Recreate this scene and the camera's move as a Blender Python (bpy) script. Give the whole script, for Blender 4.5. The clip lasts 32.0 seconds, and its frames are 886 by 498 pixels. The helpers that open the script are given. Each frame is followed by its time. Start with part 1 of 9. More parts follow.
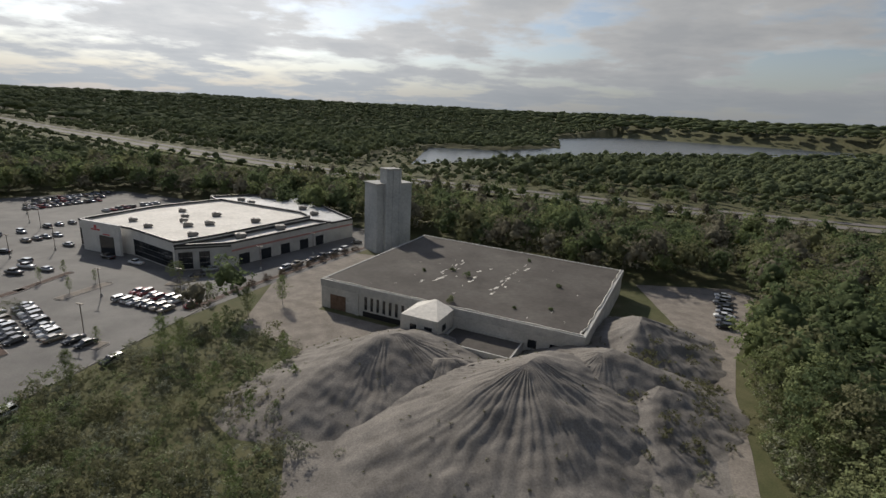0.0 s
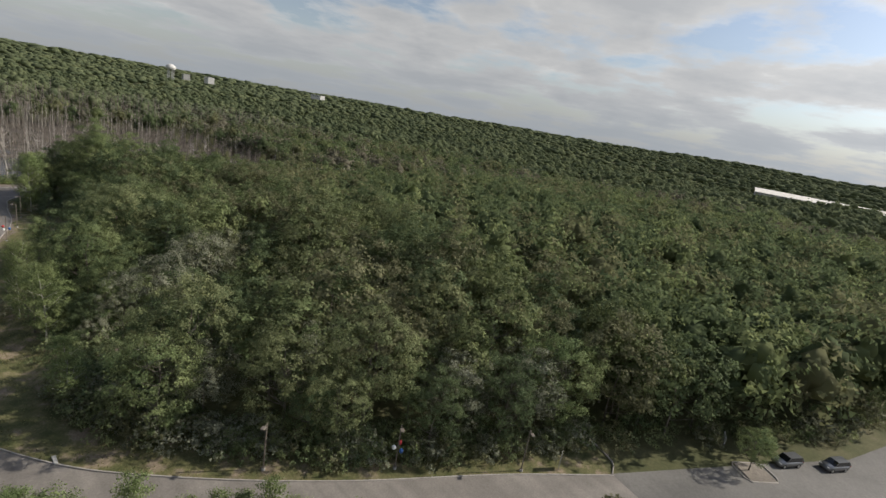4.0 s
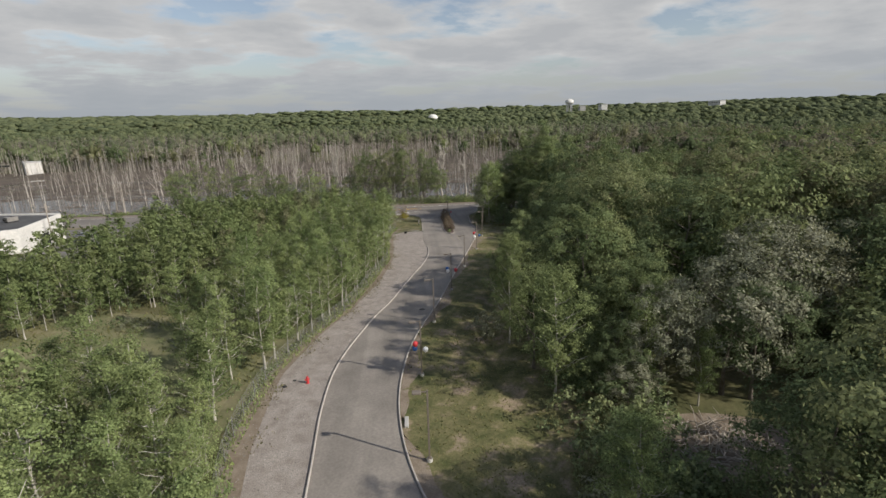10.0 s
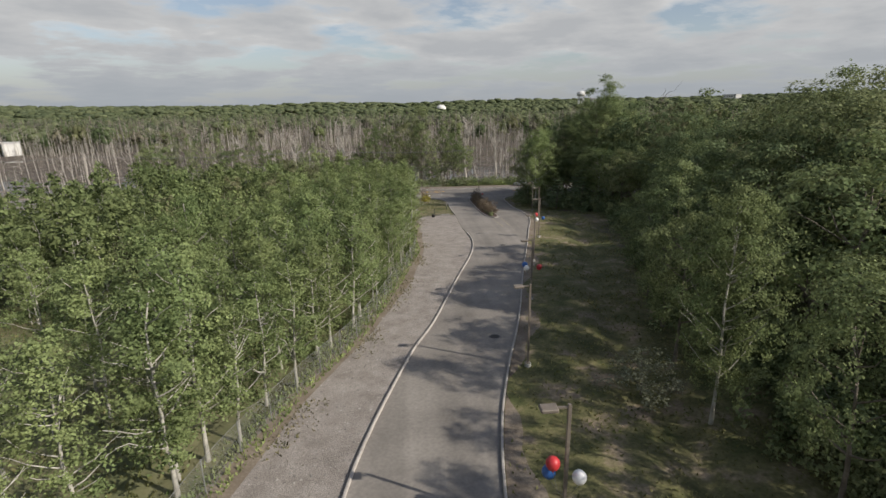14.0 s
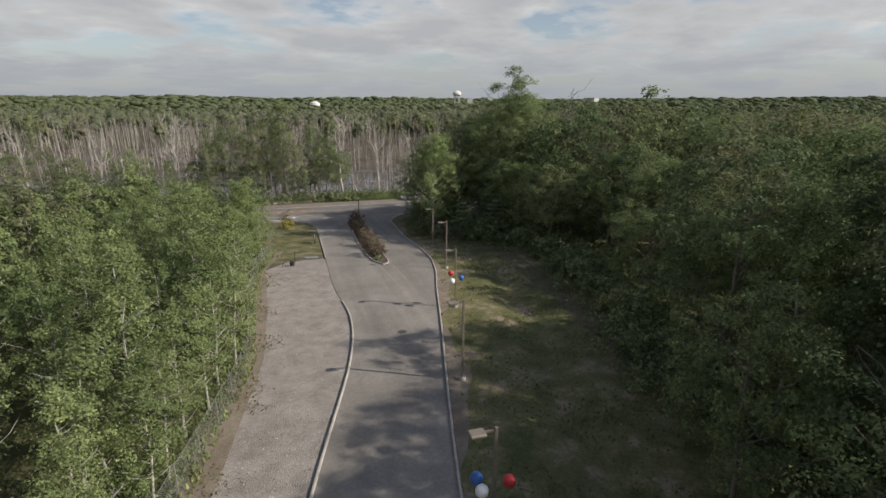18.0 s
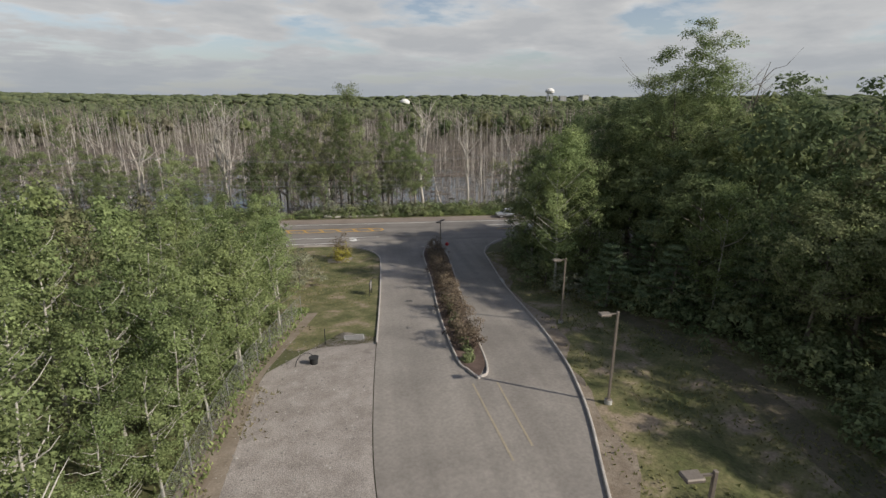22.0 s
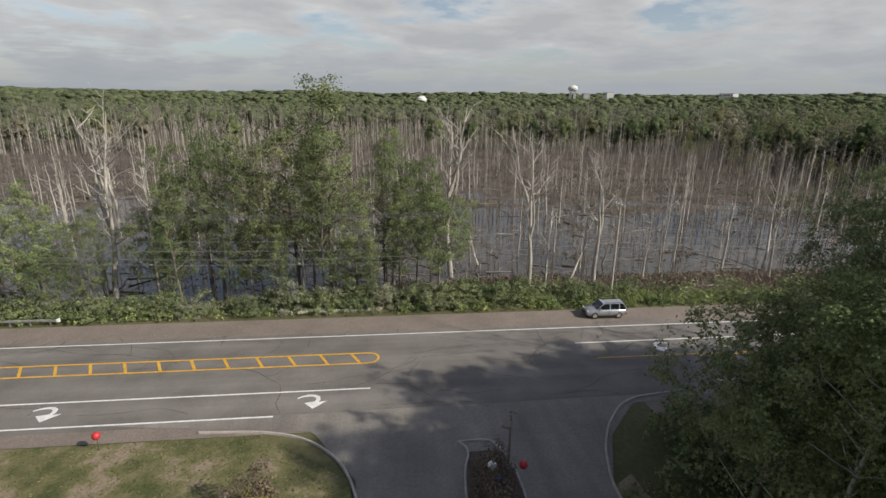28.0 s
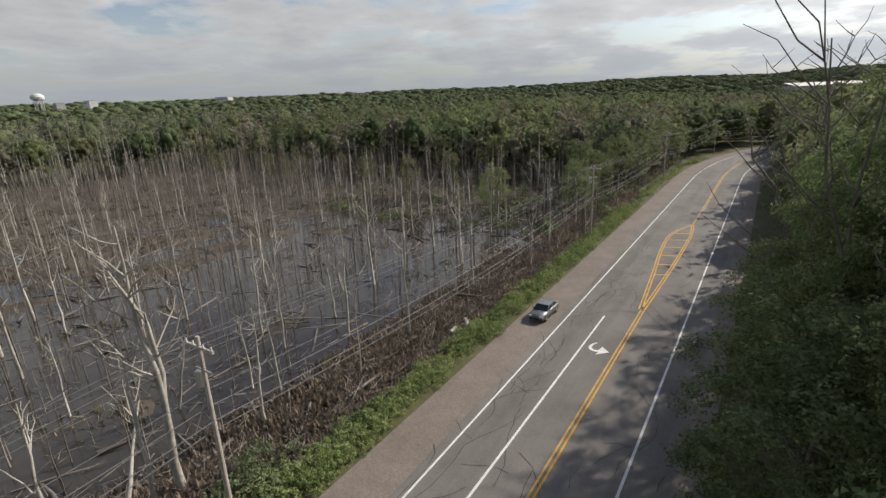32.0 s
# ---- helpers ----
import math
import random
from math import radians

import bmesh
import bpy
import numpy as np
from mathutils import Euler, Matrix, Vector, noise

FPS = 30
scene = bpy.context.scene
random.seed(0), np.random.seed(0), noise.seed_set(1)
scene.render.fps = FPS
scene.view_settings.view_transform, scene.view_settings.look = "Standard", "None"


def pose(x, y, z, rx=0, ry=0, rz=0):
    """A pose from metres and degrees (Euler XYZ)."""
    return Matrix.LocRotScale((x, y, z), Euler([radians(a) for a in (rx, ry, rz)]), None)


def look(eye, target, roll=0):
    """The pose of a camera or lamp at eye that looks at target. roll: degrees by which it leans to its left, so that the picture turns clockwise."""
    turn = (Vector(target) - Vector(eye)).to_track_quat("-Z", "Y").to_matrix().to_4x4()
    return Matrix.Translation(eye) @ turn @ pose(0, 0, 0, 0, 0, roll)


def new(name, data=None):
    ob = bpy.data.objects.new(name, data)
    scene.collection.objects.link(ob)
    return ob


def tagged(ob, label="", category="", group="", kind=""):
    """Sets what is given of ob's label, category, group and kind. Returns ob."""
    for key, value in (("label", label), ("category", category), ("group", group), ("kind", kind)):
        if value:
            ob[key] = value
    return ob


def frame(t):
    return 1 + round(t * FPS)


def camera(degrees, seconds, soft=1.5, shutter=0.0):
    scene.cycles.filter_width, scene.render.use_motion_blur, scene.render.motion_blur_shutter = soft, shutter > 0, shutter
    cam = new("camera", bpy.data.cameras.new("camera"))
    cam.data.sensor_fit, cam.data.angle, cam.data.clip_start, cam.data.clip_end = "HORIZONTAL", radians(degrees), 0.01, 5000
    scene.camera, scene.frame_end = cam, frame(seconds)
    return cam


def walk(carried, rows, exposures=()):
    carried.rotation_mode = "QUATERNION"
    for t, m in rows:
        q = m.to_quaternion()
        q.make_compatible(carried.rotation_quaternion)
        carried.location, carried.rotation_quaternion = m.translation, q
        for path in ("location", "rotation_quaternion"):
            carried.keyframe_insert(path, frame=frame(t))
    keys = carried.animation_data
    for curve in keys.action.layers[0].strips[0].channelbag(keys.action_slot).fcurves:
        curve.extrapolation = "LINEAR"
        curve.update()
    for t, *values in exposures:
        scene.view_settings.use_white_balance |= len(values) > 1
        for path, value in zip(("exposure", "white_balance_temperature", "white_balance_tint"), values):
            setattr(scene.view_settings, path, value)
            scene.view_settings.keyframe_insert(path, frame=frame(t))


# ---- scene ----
cam = camera(83.17, 32.0)
PATH = [
    (0.0, 0.00, 0.00, 57.78, 74.78, -2.90, -0.01),
    (0.5, -0.28, 4.91, 57.59, 74.94, -9.23, 11.34),
    (1.0, -1.13, 9.74, 57.44, 75.18, -21.13, 32.69),
    (1.5, -3.06, 13.47, 56.96, 75.61, -20.77, 51.51),
    (2.0, -6.17, 15.86, 55.86, 75.85, -18.33, 61.79),
    (2.5, -9.90, 17.58, 53.80, 75.69, -15.02, 68.82),
    (3.0, -13.90, 18.49, 51.45, 75.54, -13.39, 79.14),
    (3.5, -18.28, 18.16, 49.21, 75.26, -11.36, 90.72),
    (4.0, -22.10, 16.77, 46.86, 75.14, -9.57, 103.41),
    (4.5, -25.24, 14.63, 44.67, 75.10, -7.09, 115.48),
    (6.5, -31.65, 3.81, 36.95, 74.91, 0.86, 145.81),
    (7.0, -32.85, 0.27, 35.49, 75.08, 2.36, 146.89),
    (7.5, -34.30, -3.38, 35.04, 74.89, 1.85, 146.04),
    (8.0, -35.86, -6.84, 34.84, 74.81, 1.47, 144.87),
    (8.5, -37.41, -10.11, 34.71, 74.84, 1.92, 142.09),
    (9.0, -39.00, -13.57, 34.23, 74.95, 3.11, 142.01),
    (9.5, -40.54, -16.86, 32.92, 74.94, 3.10, 142.12),
    (10.0, -42.30, -20.13, 31.55, 74.73, 1.47, 144.10),
    (10.5, -44.12, -23.36, 30.56, 74.66, 1.16, 148.15),
    (11.0, -45.51, -26.55, 29.79, 74.66, 0.91, 151.72),
    (11.5, -46.86, -29.96, 28.68, 74.68, 1.00, 153.05),
    (12.0, -48.03, -33.17, 27.49, 74.62, 1.33, 153.73),
    (12.5, -49.20, -36.73, 25.89, 74.58, 1.63, 153.97),
    (13.0, -50.45, -40.42, 24.17, 74.49, 1.60, 152.14),
    (13.5, -51.97, -44.09, 22.92, 74.44, 1.78, 148.66),
    (14.0, -53.61, -47.61, 22.61, 74.18, 1.00, 144.71),
    (14.5, -55.71, -50.83, 22.41, 74.14, 1.16, 142.02),
    (15.0, -57.78, -53.93, 22.33, 74.09, 1.01, 139.20),
    (15.5, -59.73, -56.92, 22.34, 74.16, 0.22, 136.72),
    (17.5, -69.68, -67.26, 22.60, 73.86, -0.13, 131.22),
    (18.0, -72.33, -70.16, 22.50, 73.88, -0.27, 131.18),
    (18.5, -75.27, -72.99, 22.34, 73.80, -0.06, 131.51),
    (19.0, -78.14, -75.87, 22.05, 73.74, 0.12, 132.89),
    (19.5, -80.84, -78.75, 21.76, 73.72, 0.10, 134.92),
    (20.0, -83.50, -81.89, 21.33, 73.74, -0.14, 136.27),
    (20.5, -85.86, -84.84, 21.09, 73.71, -0.25, 137.56),
    (21.0, -88.22, -87.89, 20.83, 73.65, -0.10, 139.08),
    (21.5, -90.37, -91.11, 20.55, 73.67, -0.18, 140.30),
    (22.0, -92.53, -94.32, 20.34, 73.71, -0.26, 140.96),
    (22.5, -94.71, -97.44, 20.21, 73.75, -0.40, 140.98),
    (23.0, -96.88, -100.55, 20.16, 73.74, -0.45, 140.72),
    (23.5, -99.02, -103.67, 20.10, 73.74, -0.67, 140.56),
    (24.0, -101.13, -106.73, 20.17, 73.67, -0.90, 140.83),
    (24.5, -103.57, -110.04, 19.96, 73.68, -0.95, 141.38),
    (25.0, -105.81, -113.29, 19.98, 73.58, -0.97, 142.10),
    (25.5, -107.92, -116.67, 19.98, 73.61, -1.36, 143.27),
    (27.5, -116.30, -128.58, 21.36, 73.46, -0.41, 143.86),
    (28.0, -118.71, -132.37, 21.50, 73.36, -0.51, 142.78),
    (28.5, -121.31, -136.16, 21.85, 73.47, -0.45, 141.63),
    (29.0, -124.07, -139.90, 22.03, 73.52, 0.62, 136.93),
    (29.5, -127.04, -143.44, 22.13, 73.58, 2.78, 128.97),
    (30.0, -130.22, -146.46, 22.19, 73.84, 3.86, 119.66),
    (30.5, -134.01, -148.99, 22.28, 74.01, 6.35, 107.98),
    (31.0, -138.05, -150.32, 22.42, 74.00, 5.96, 99.23),
    (31.5, -142.15, -150.99, 22.25, 73.59, 4.61, 92.90),
    (32.0, -146.31, -151.42, 21.91, 73.05, 2.18, 91.12),
]
EXPOSURES = [(0.0, -0.45), (1.0, -0.9), (2.0, -1.05), (3.0, -0.62), (4.0, 0.0), (6.5, 0.08), (32.0, 0.08)]
walk(cam, [(t, pose(x, y, z, rx, ry, rz)) for t, x, y, z, rx, ry, rz in PATH], EXPOSURES)

# ---- world and sun ----
SUN_AZ, SUN_EL = radians(29.0), radians(34.0)          # the sun stands to the left of +y
world = bpy.data.worlds.new("sky")
scene.world = world
world.use_nodes = True
wt = world.node_tree
wt.nodes.clear()


def wnode(kind, **sets):
    n = wt.nodes.new(kind)
    for k, v in sets.items():
        n.inputs[k].default_value = v
    return n


coord = wnode("ShaderNodeTexCoord")
sky = wnode("ShaderNodeTexSky")
sky.sky_type = "NISHITA"
sky.sun_disc = False
sky.sun_elevation, sky.sun_rotation = SUN_EL, -SUN_AZ
sky.dust_density, sky.air_density, sky.ozone_density = 0.4, 1.0, 1.5
sep = wnode("ShaderNodeSeparateXYZ")
wt.links.new(coord.outputs["Generated"], sep.inputs[0])


def wmath(op, a, b=0.0):
    n = wt.nodes.new("ShaderNodeMath")
    n.operation = op
    for i, q in enumerate((a, b)):
        if isinstance(q, (int, float)):
            n.inputs[i].default_value = q
        else:
            wt.links.new(q, n.inputs[i])
    return n.outputs[0]


# a cloud deck: the direction is laid onto a flat layer overhead
lift = wmath("ADD", wmath("MAXIMUM", sep.outputs[2], 0.0), 0.13)
flat = wnode("ShaderNodeCombineXYZ")
wt.links.new(wmath("DIVIDE", sep.outputs[0], lift), flat.inputs[0])
wt.links.new(wmath("DIVIDE", sep.outputs[1], lift), flat.inputs[1])
puffs = wnode("ShaderNodeTexNoise", Scale=0.95, Detail=14.0, Roughness=0.57, Distortion=0.0)
wt.links.new(flat.outputs[0], puffs.inputs["Vector"])
cover = wnode("ShaderNodeValToRGB")
cover.color_ramp.elements[0].color = (0.12, 0.12, 0.12, 1)
cover.color_ramp.elements[0].position, cover.color_ramp.elements[1].position = 0.41, 0.51
wt.links.new(puffs.outputs["Fac"], cover.inputs[0])
# thin edges are lit white, thick middles stay grey
tone = wnode("ShaderNodeTexNoise", Scale=2.0, Detail=10.0, Roughness=0.55, Distortion=0.3)
wt.links.new(flat.outputs[0], tone.inputs["Vector"])
thick = wmath("ADD", wmath("MULTIPLY", puffs.outputs["Fac"], 0.72), wmath("MULTIPLY", tone.outputs["Fac"], 0.28))
shade = wnode("ShaderNodeValToRGB")
el = shade.color_ramp.elements
el[0].position, el[0].color = 0.42, (0.82, 0.82, 0.81, 1)
el[1].position, el[1].color = 0.60, (0.52, 0.535, 0.555, 1)
mid_tone = el.new(0.49)
mid_tone.color = (0.64, 0.645, 0.65, 1)
wt.links.new(thick, shade.inputs[0])
dim = wnode("ShaderNodeMix")
dim.data_type = "RGBA"
dim.blend_type = "MULTIPLY"
dim.inputs["Factor"].default_value = 1.0
wt.links.new(sky.outputs[0], dim.inputs[6])
dim.inputs[7].default_value = (0.122, 0.110, 0.106, 1)
deck = wnode("ShaderNodeMix")
deck.data_type = "RGBA"
# clouds crowd towards the horizon; thinned overhead, mostly unseen, to cut ambient light
high = wnode("ShaderNodeMapRange")
high.interpolation_type = "SMOOTHSTEP"
high.inputs["From Min"].default_value, high.inputs["From Max"].default_value = 0.36, 0.72
high.inputs["To Min"].default_value, high.inputs["To Max"].default_value = 1.0, 0.12
wt.links.new(sep.outputs[2], high.inputs[0])
wt.links.new(wmath("MULTIPLY", cover.outputs[0], high.outputs[0]), deck.inputs["Factor"])
wt.links.new(dim.outputs[2], deck.inputs[6])
wt.links.new(shade.outputs[0], deck.inputs[7])
# grey haze towards the horizon, and clouds brighter round the sun
low = wnode("ShaderNodeMapRange")
low.interpolation_type = "SMOOTHSTEP"
low.inputs["From Min"].default_value, low.inputs["From Max"].default_value = 0.0, 0.13
low.inputs["To Min"].default_value, low.inputs["To Max"].default_value = 0.9, 0.0
wt.links.new(sep.outputs[2], low.inputs[0])
hazy = wnode("ShaderNodeMix")
hazy.data_type = "RGBA"
wt.links.new(low.outputs[0], hazy.inputs["Factor"])
wt.links.new(deck.outputs[2], hazy.inputs[6])
hazy.inputs[7].default_value = (0.41, 0.445, 0.485, 1)
near = wnode("ShaderNodeVectorMath")
near.operation = "DOT_PRODUCT"
wt.links.new(coord.outputs["Generated"], near.inputs[0])
near.inputs[1].default_value = (-math.sin(SUN_AZ) * math.cos(SUN_EL), math.cos(SUN_AZ) * math.cos(SUN_EL), math.sin(SUN_EL))
glow = wmath("ADD", wmath("MULTIPLY", wmath("POWER", wmath("MAXIMUM", near.outputs["Value"], 0.0), 5.0), 1.5), 0.88)
lit = wnode("ShaderNodeMix")
lit.data_type, lit.blend_type = "RGBA", "MULTIPLY"
lit.inputs["Factor"].default_value = 1.0
wt.links.new(hazy.outputs[2], lit.inputs[6])
wt.links.new(glow, lit.inputs[7])
back = wnode("ShaderNodeBackground", Strength=0.92)
wt.links.new(lit.outputs[2], back.inputs["Color"])
wout = wnode("ShaderNodeOutputWorld")
wt.links.new(back.outputs[0], wout.inputs[0])

sun = new("sun", bpy.data.lights.new("sun", "SUN"))
sun.data.energy, sun.data.angle, sun.data.color = 4.7, radians(0.7), (1.0, 0.93, 0.82)
to_sun = Vector((-math.sin(SUN_AZ) * math.cos(SUN_EL), math.cos(SUN_AZ) * math.cos(SUN_EL), math.sin(SUN_EL)))
sun.matrix_world = look(to_sun * 200, (0, 0, 0))

# ---- materials ----
def mat(name, a, b=None, scale=1.0, rough=0.85, metal=0.0, bump=0.0, bump_scale=None, fine=None, spec=0.3, translucent=0.0, island=0.0, third=None, mid=0.5, spread=0.12, objects=0.0, grain=0.28, streak=None):
    """A surface whose colour wanders between a and b at the size 1/scale, with grain and relief on top."""
    m = bpy.data.materials.new(name)
    m.use_nodes = True
    t = m.node_tree
    bs = t.nodes["Principled BSDF"]
    bs.inputs["Roughness"].default_value, bs.inputs["Metallic"].default_value = rough, metal
    bs.inputs["Specular IOR Level"].default_value = spec
    if b is None:
        b = tuple(c * 0.82 for c in a)
    geo = t.nodes.new("ShaderNodeNewGeometry")
    n1 = t.nodes.new("ShaderNodeTexNoise")
    n1.inputs["Scale"].default_value, n1.inputs["Detail"].default_value, n1.inputs["Roughness"].default_value = scale, 6.0, 0.62
    t.links.new(geo.outputs["Position"], n1.inputs["Vector"])
    r = t.nodes.new("ShaderNodeValToRGB")
    e = r.color_ramp.elements
    e[0].position, e[0].color = mid - spread, (*a, 1)
    e[1].position, e[1].color = mid + spread, (*b, 1)
    if third:
        q = r.color_ramp.elements.new(min(0.98, mid + 2.0 * spread))
        q.color = (*third, 1)
    t.links.new(n1.outputs["Fac"], r.inputs[0])
    col = r.outputs[0]

    def times(col, src, lo, hi):
        mr = t.nodes.new("ShaderNodeMapRange")
        mr.inputs["To Min"].default_value, mr.inputs["To Max"].default_value = lo, hi
        t.links.new(src, mr.inputs[0])
        mx = t.nodes.new("ShaderNodeMix")
        mx.data_type, mx.blend_type = "RGBA", "MULTIPLY"
        mx.inputs["Factor"].default_value = 1.0
        t.links.new(col, mx.inputs[6])
        t.links.new(mr.outputs[0], mx.inputs[7])
        return mx.outputs[2]
    n2 = t.nodes.new("ShaderNodeTexNoise")
    n2.inputs["Scale"].default_value, n2.inputs["Detail"].default_value = fine or scale * 9, 4.0
    t.links.new(geo.outputs["Position"], n2.inputs["Vector"])
    col = times(col, n2.outputs["Fac"], 1 - grain, 1 + grain)
    if streak:
        # worn wheel tracks: long along the way, narrow across it
        mp = t.nodes.new("ShaderNodeMapping")
        mp.inputs["Scale"].default_value = (0.028, 0.62, 0.03)
        rot = t.nodes.new("ShaderNodeVectorRotate")
        rot.rotation_type = "Z_AXIS"
        rot.inputs["Angle"].default_value = radians(-streak)
        t.links.new(geo.outputs["Position"], rot.inputs["Vector"])
        t.links.new(rot.outputs[0], mp.inputs["Vector"])
        n4 = t.nodes.new("ShaderNodeTexNoise")
        n4.inputs["Scale"].default_value, n4.inputs["Detail"].default_value = 1.0, 5.0
        t.links.new(mp.outputs[0], n4.inputs["Vector"])
        col = times(col, n4.outputs["Fac"], 0.62, 1.38)
    if island:
        col = times(col, geo.outputs["Random Per Island"], 1 - island, 1 + island)
    if objects:
        oi = t.nodes.new("ShaderNodeObjectInfo")
        col = times(col, oi.outputs["Random"], 1 - objects, 1 + objects)
    t.links.new(col, bs.inputs["Base Color"])
    if bump:
        bp = t.nodes.new("ShaderNodeBump")
        bp.inputs["Strength"].default_value, bp.inputs["Distance"].default_value = bump, 0.05
        n3 = t.nodes.new("ShaderNodeTexNoise")
        n3.inputs["Scale"].default_value, n3.inputs["Detail"].default_value = bump_scale or scale * 12, 5.0
        t.links.new(geo.outputs["Position"], n3.inputs["Vector"])
        t.links.new(n3.outputs["Fac"], bp.inputs["Height"])
        t.links.new(bp.outputs[0], bs.inputs["Normal"])
    if translucent:
        tr = t.nodes.new("ShaderNodeBsdfTranslucent")
        t.links.new(col, tr.inputs[0])
        mx = t.nodes.new("ShaderNodeMixShader")
        mx.inputs[0].default_value = translucent
        t.links.new(bs.outputs[0], mx.inputs[1])
        t.links.new(tr.outputs[0], mx.inputs[2])
        t.links.new(mx.outputs[0], t.nodes["Material Output"].inputs[0])
    return m


def plain(name, c, rough=0.6, metal=0.0, spec=0.5):
    return mat(name, c, tuple(x * 0.9 for x in c), 3.0, rough, metal, spec=spec)


M_GROUND = mat("woodland_floor", (0.075, 0.080, 0.032), (0.115, 0.108, 0.052), 0.14, 0.95, third=(0.16, 0.13, 0.085), fine=3.0, bump=0.6, bump_scale=3.0, grain=0.4)
M_GRASS = mat("mown_grass", (0.070, 0.079, 0.028), (0.145, 0.134, 0.062), 0.42, 0.95, third=(0.238, 0.189, 0.132), fine=5.0, bump=0.8, bump_scale=7.0, spread=0.09, grain=0.6, mid=0.45)
M_BARE = mat("trodden_earth", (0.17, 0.135, 0.10), (0.24, 0.20, 0.155), 0.6, 0.95, third=(0.12, 0.115, 0.055), fine=8.0, bump=0.6, bump_scale=12.0, grain=0.4)
M_STONE = mat("grey_pebbles", (0.20, 0.185, 0.165), (0.36, 0.335, 0.305), 2.0, 0.9, fine=12.0, island=0.45)
# path earth with the wood's shade put into its darker colour
M_PATH = mat("shade_darkened_earth", (0.082, 0.078, 0.040), (0.135, 0.112, 0.075), 0.5, 0.95, third=(0.075, 0.082, 0.032), fine=6.0, bump=0.7, bump_scale=9.0, grain=0.5)
M_MEADOW = mat("dry_meadow", (0.125, 0.135, 0.062), (0.205, 0.190, 0.105), 0.22, 0.95, third=(0.265, 0.225, 0.155), fine=4.0, bump=0.5, bump_scale=6.0)
M_BLADE = mat("grass_blades", (0.17, 0.185, 0.07), (0.27, 0.25, 0.12), 0.5, 0.9, fine=8.0, island=0.25, translucent=0.5)
M_DRYW = mat("dusty_weeds", (0.15, 0.15, 0.07), (0.26, 0.22, 0.14), 0.5, 0.95, fine=6.0, island=0.35, translucent=0.3)
M_ASPHALT = mat("worn_asphalt", (0.172, 0.155, 0.137), (0.258, 0.234, 0.206), 0.16, 0.88, fine=5.0, bump=0.25, bump_scale=40.0, spread=0.18, grain=0.3, streak=238.5)
M_ROAD = mat("road_asphalt", (0.142, 0.129, 0.116), (0.196, 0.179, 0.161), 0.22, 0.86, fine=9.0, bump=0.25, bump_scale=40.0, spread=0.16, streak=148.5)
M_LOT = mat("lot_asphalt", (0.120, 0.114, 0.105), (0.185, 0.175, 0.160), 0.09, 0.82, fine=3.0, bump=0.2, bump_scale=30.0, spread=0.15, spec=0.3)
M_PATCH = mat("darker_asphalt_patch", (0.115, 0.112, 0.108), (0.15, 0.145, 0.14), 0.4, 0.85, fine=9.0, bump=0.2, bump_scale=40.0)
M_GRAVEL = mat("crushed_gravel", (0.228, 0.200, 0.176), (0.335, 0.299, 0.266), 0.8, 0.95, third=(0.20, 0.185, 0.15), fine=16.0, bump=1.0, bump_scale=22.0, spread=0.16, grain=0.8)
M_SHOULDER = mat("sandy_shoulder", (0.171, 0.140, 0.117), (0.230, 0.192, 0.162), 0.3, 0.95, grain=0.45, fine=7.0, bump=0.5, bump_scale=14.0, spread=0.2)
M_KERB = mat("granite_kerb", (0.33, 0.30, 0.27), (0.42, 0.385, 0.345), 1.2, 0.85, fine=14.0, bump=0.2)
M_CONC = mat("concrete", (0.36, 0.35, 0.33), (0.45, 0.44, 0.41), 0.5, 0.88, fine=6.0, bump=0.15)
M_MULCH = mat("bark_mulch", (0.080, 0.054, 0.043), (0.125, 0.088, 0.070), 1.4, 0.95, fine=14.0, bump=0.9, bump_scale=18.0)
M_WHITE = mat("white_road_paint", (0.62, 0.61, 0.58), (0.74, 0.73, 0.70), 1.2, 0.7, fine=9.0)
M_YELLOW = mat("yellow_road_paint", (0.55, 0.30, 0.035), (0.66, 0.38, 0.06), 1.2, 0.7, fine=9.0)
M_FADED = mat("faded_yellow_paint", (0.26, 0.225, 0.165), (0.30, 0.255, 0.185), 1.2, 0.8, fine=9.0)
M_CRACK = mat("asphalt_crack", (0.07, 0.067, 0.062), None, 2.0, 0.9)
M_SAND = mat("grey_sand_heap", (0.165, 0.149, 0.130), (0.24, 0.218, 0.192), 0.22, 0.95, third=(0.15, 0.145, 0.10), fine=3.0, bump=1.0, bump_scale=4.0, spread=0.16, grain=0.5)
M_DIRT = mat("dirt_track", (0.19, 0.165, 0.138), (0.275, 0.242, 0.205), 0.22, 0.95, third=(0.13, 0.125, 0.075), fine=3.0, bump=0.5, bump_scale=6.0, spread=0.12, grain=0.5)
M_MUD = mat("swamp_mud", (0.066, 0.053, 0.041), (0.120, 0.098, 0.078), 0.25, 0.92, third=(0.10, 0.10, 0.05), fine=3.0, bump=0.6, bump_scale=5.0)
M_LEAF = mat("maple_leaves", (0.136, 0.182, 0.079), (0.246, 0.277, 0.127), 0.12, 0.75, fine=0.9, island=0.40, translucent=0.38, spread=0.16, objects=0.2, spec=0.1)
M_LEAF2 = mat("oak_leaves", (0.129, 0.164, 0.076), (0.255, 0.267, 0.132), 0.09, 0.75, fine=0.8, island=0.40, translucent=0.38, spread=0.18, objects=0.2, spec=0.1)
M_ASPEN = mat("aspen_leaves", (0.142, 0.188, 0.076), (0.228, 0.264, 0.112), 0.15, 0.7, fine=0.9, island=0.40, translucent=0.32, spread=0.16, objects=0.2, spec=0.1)
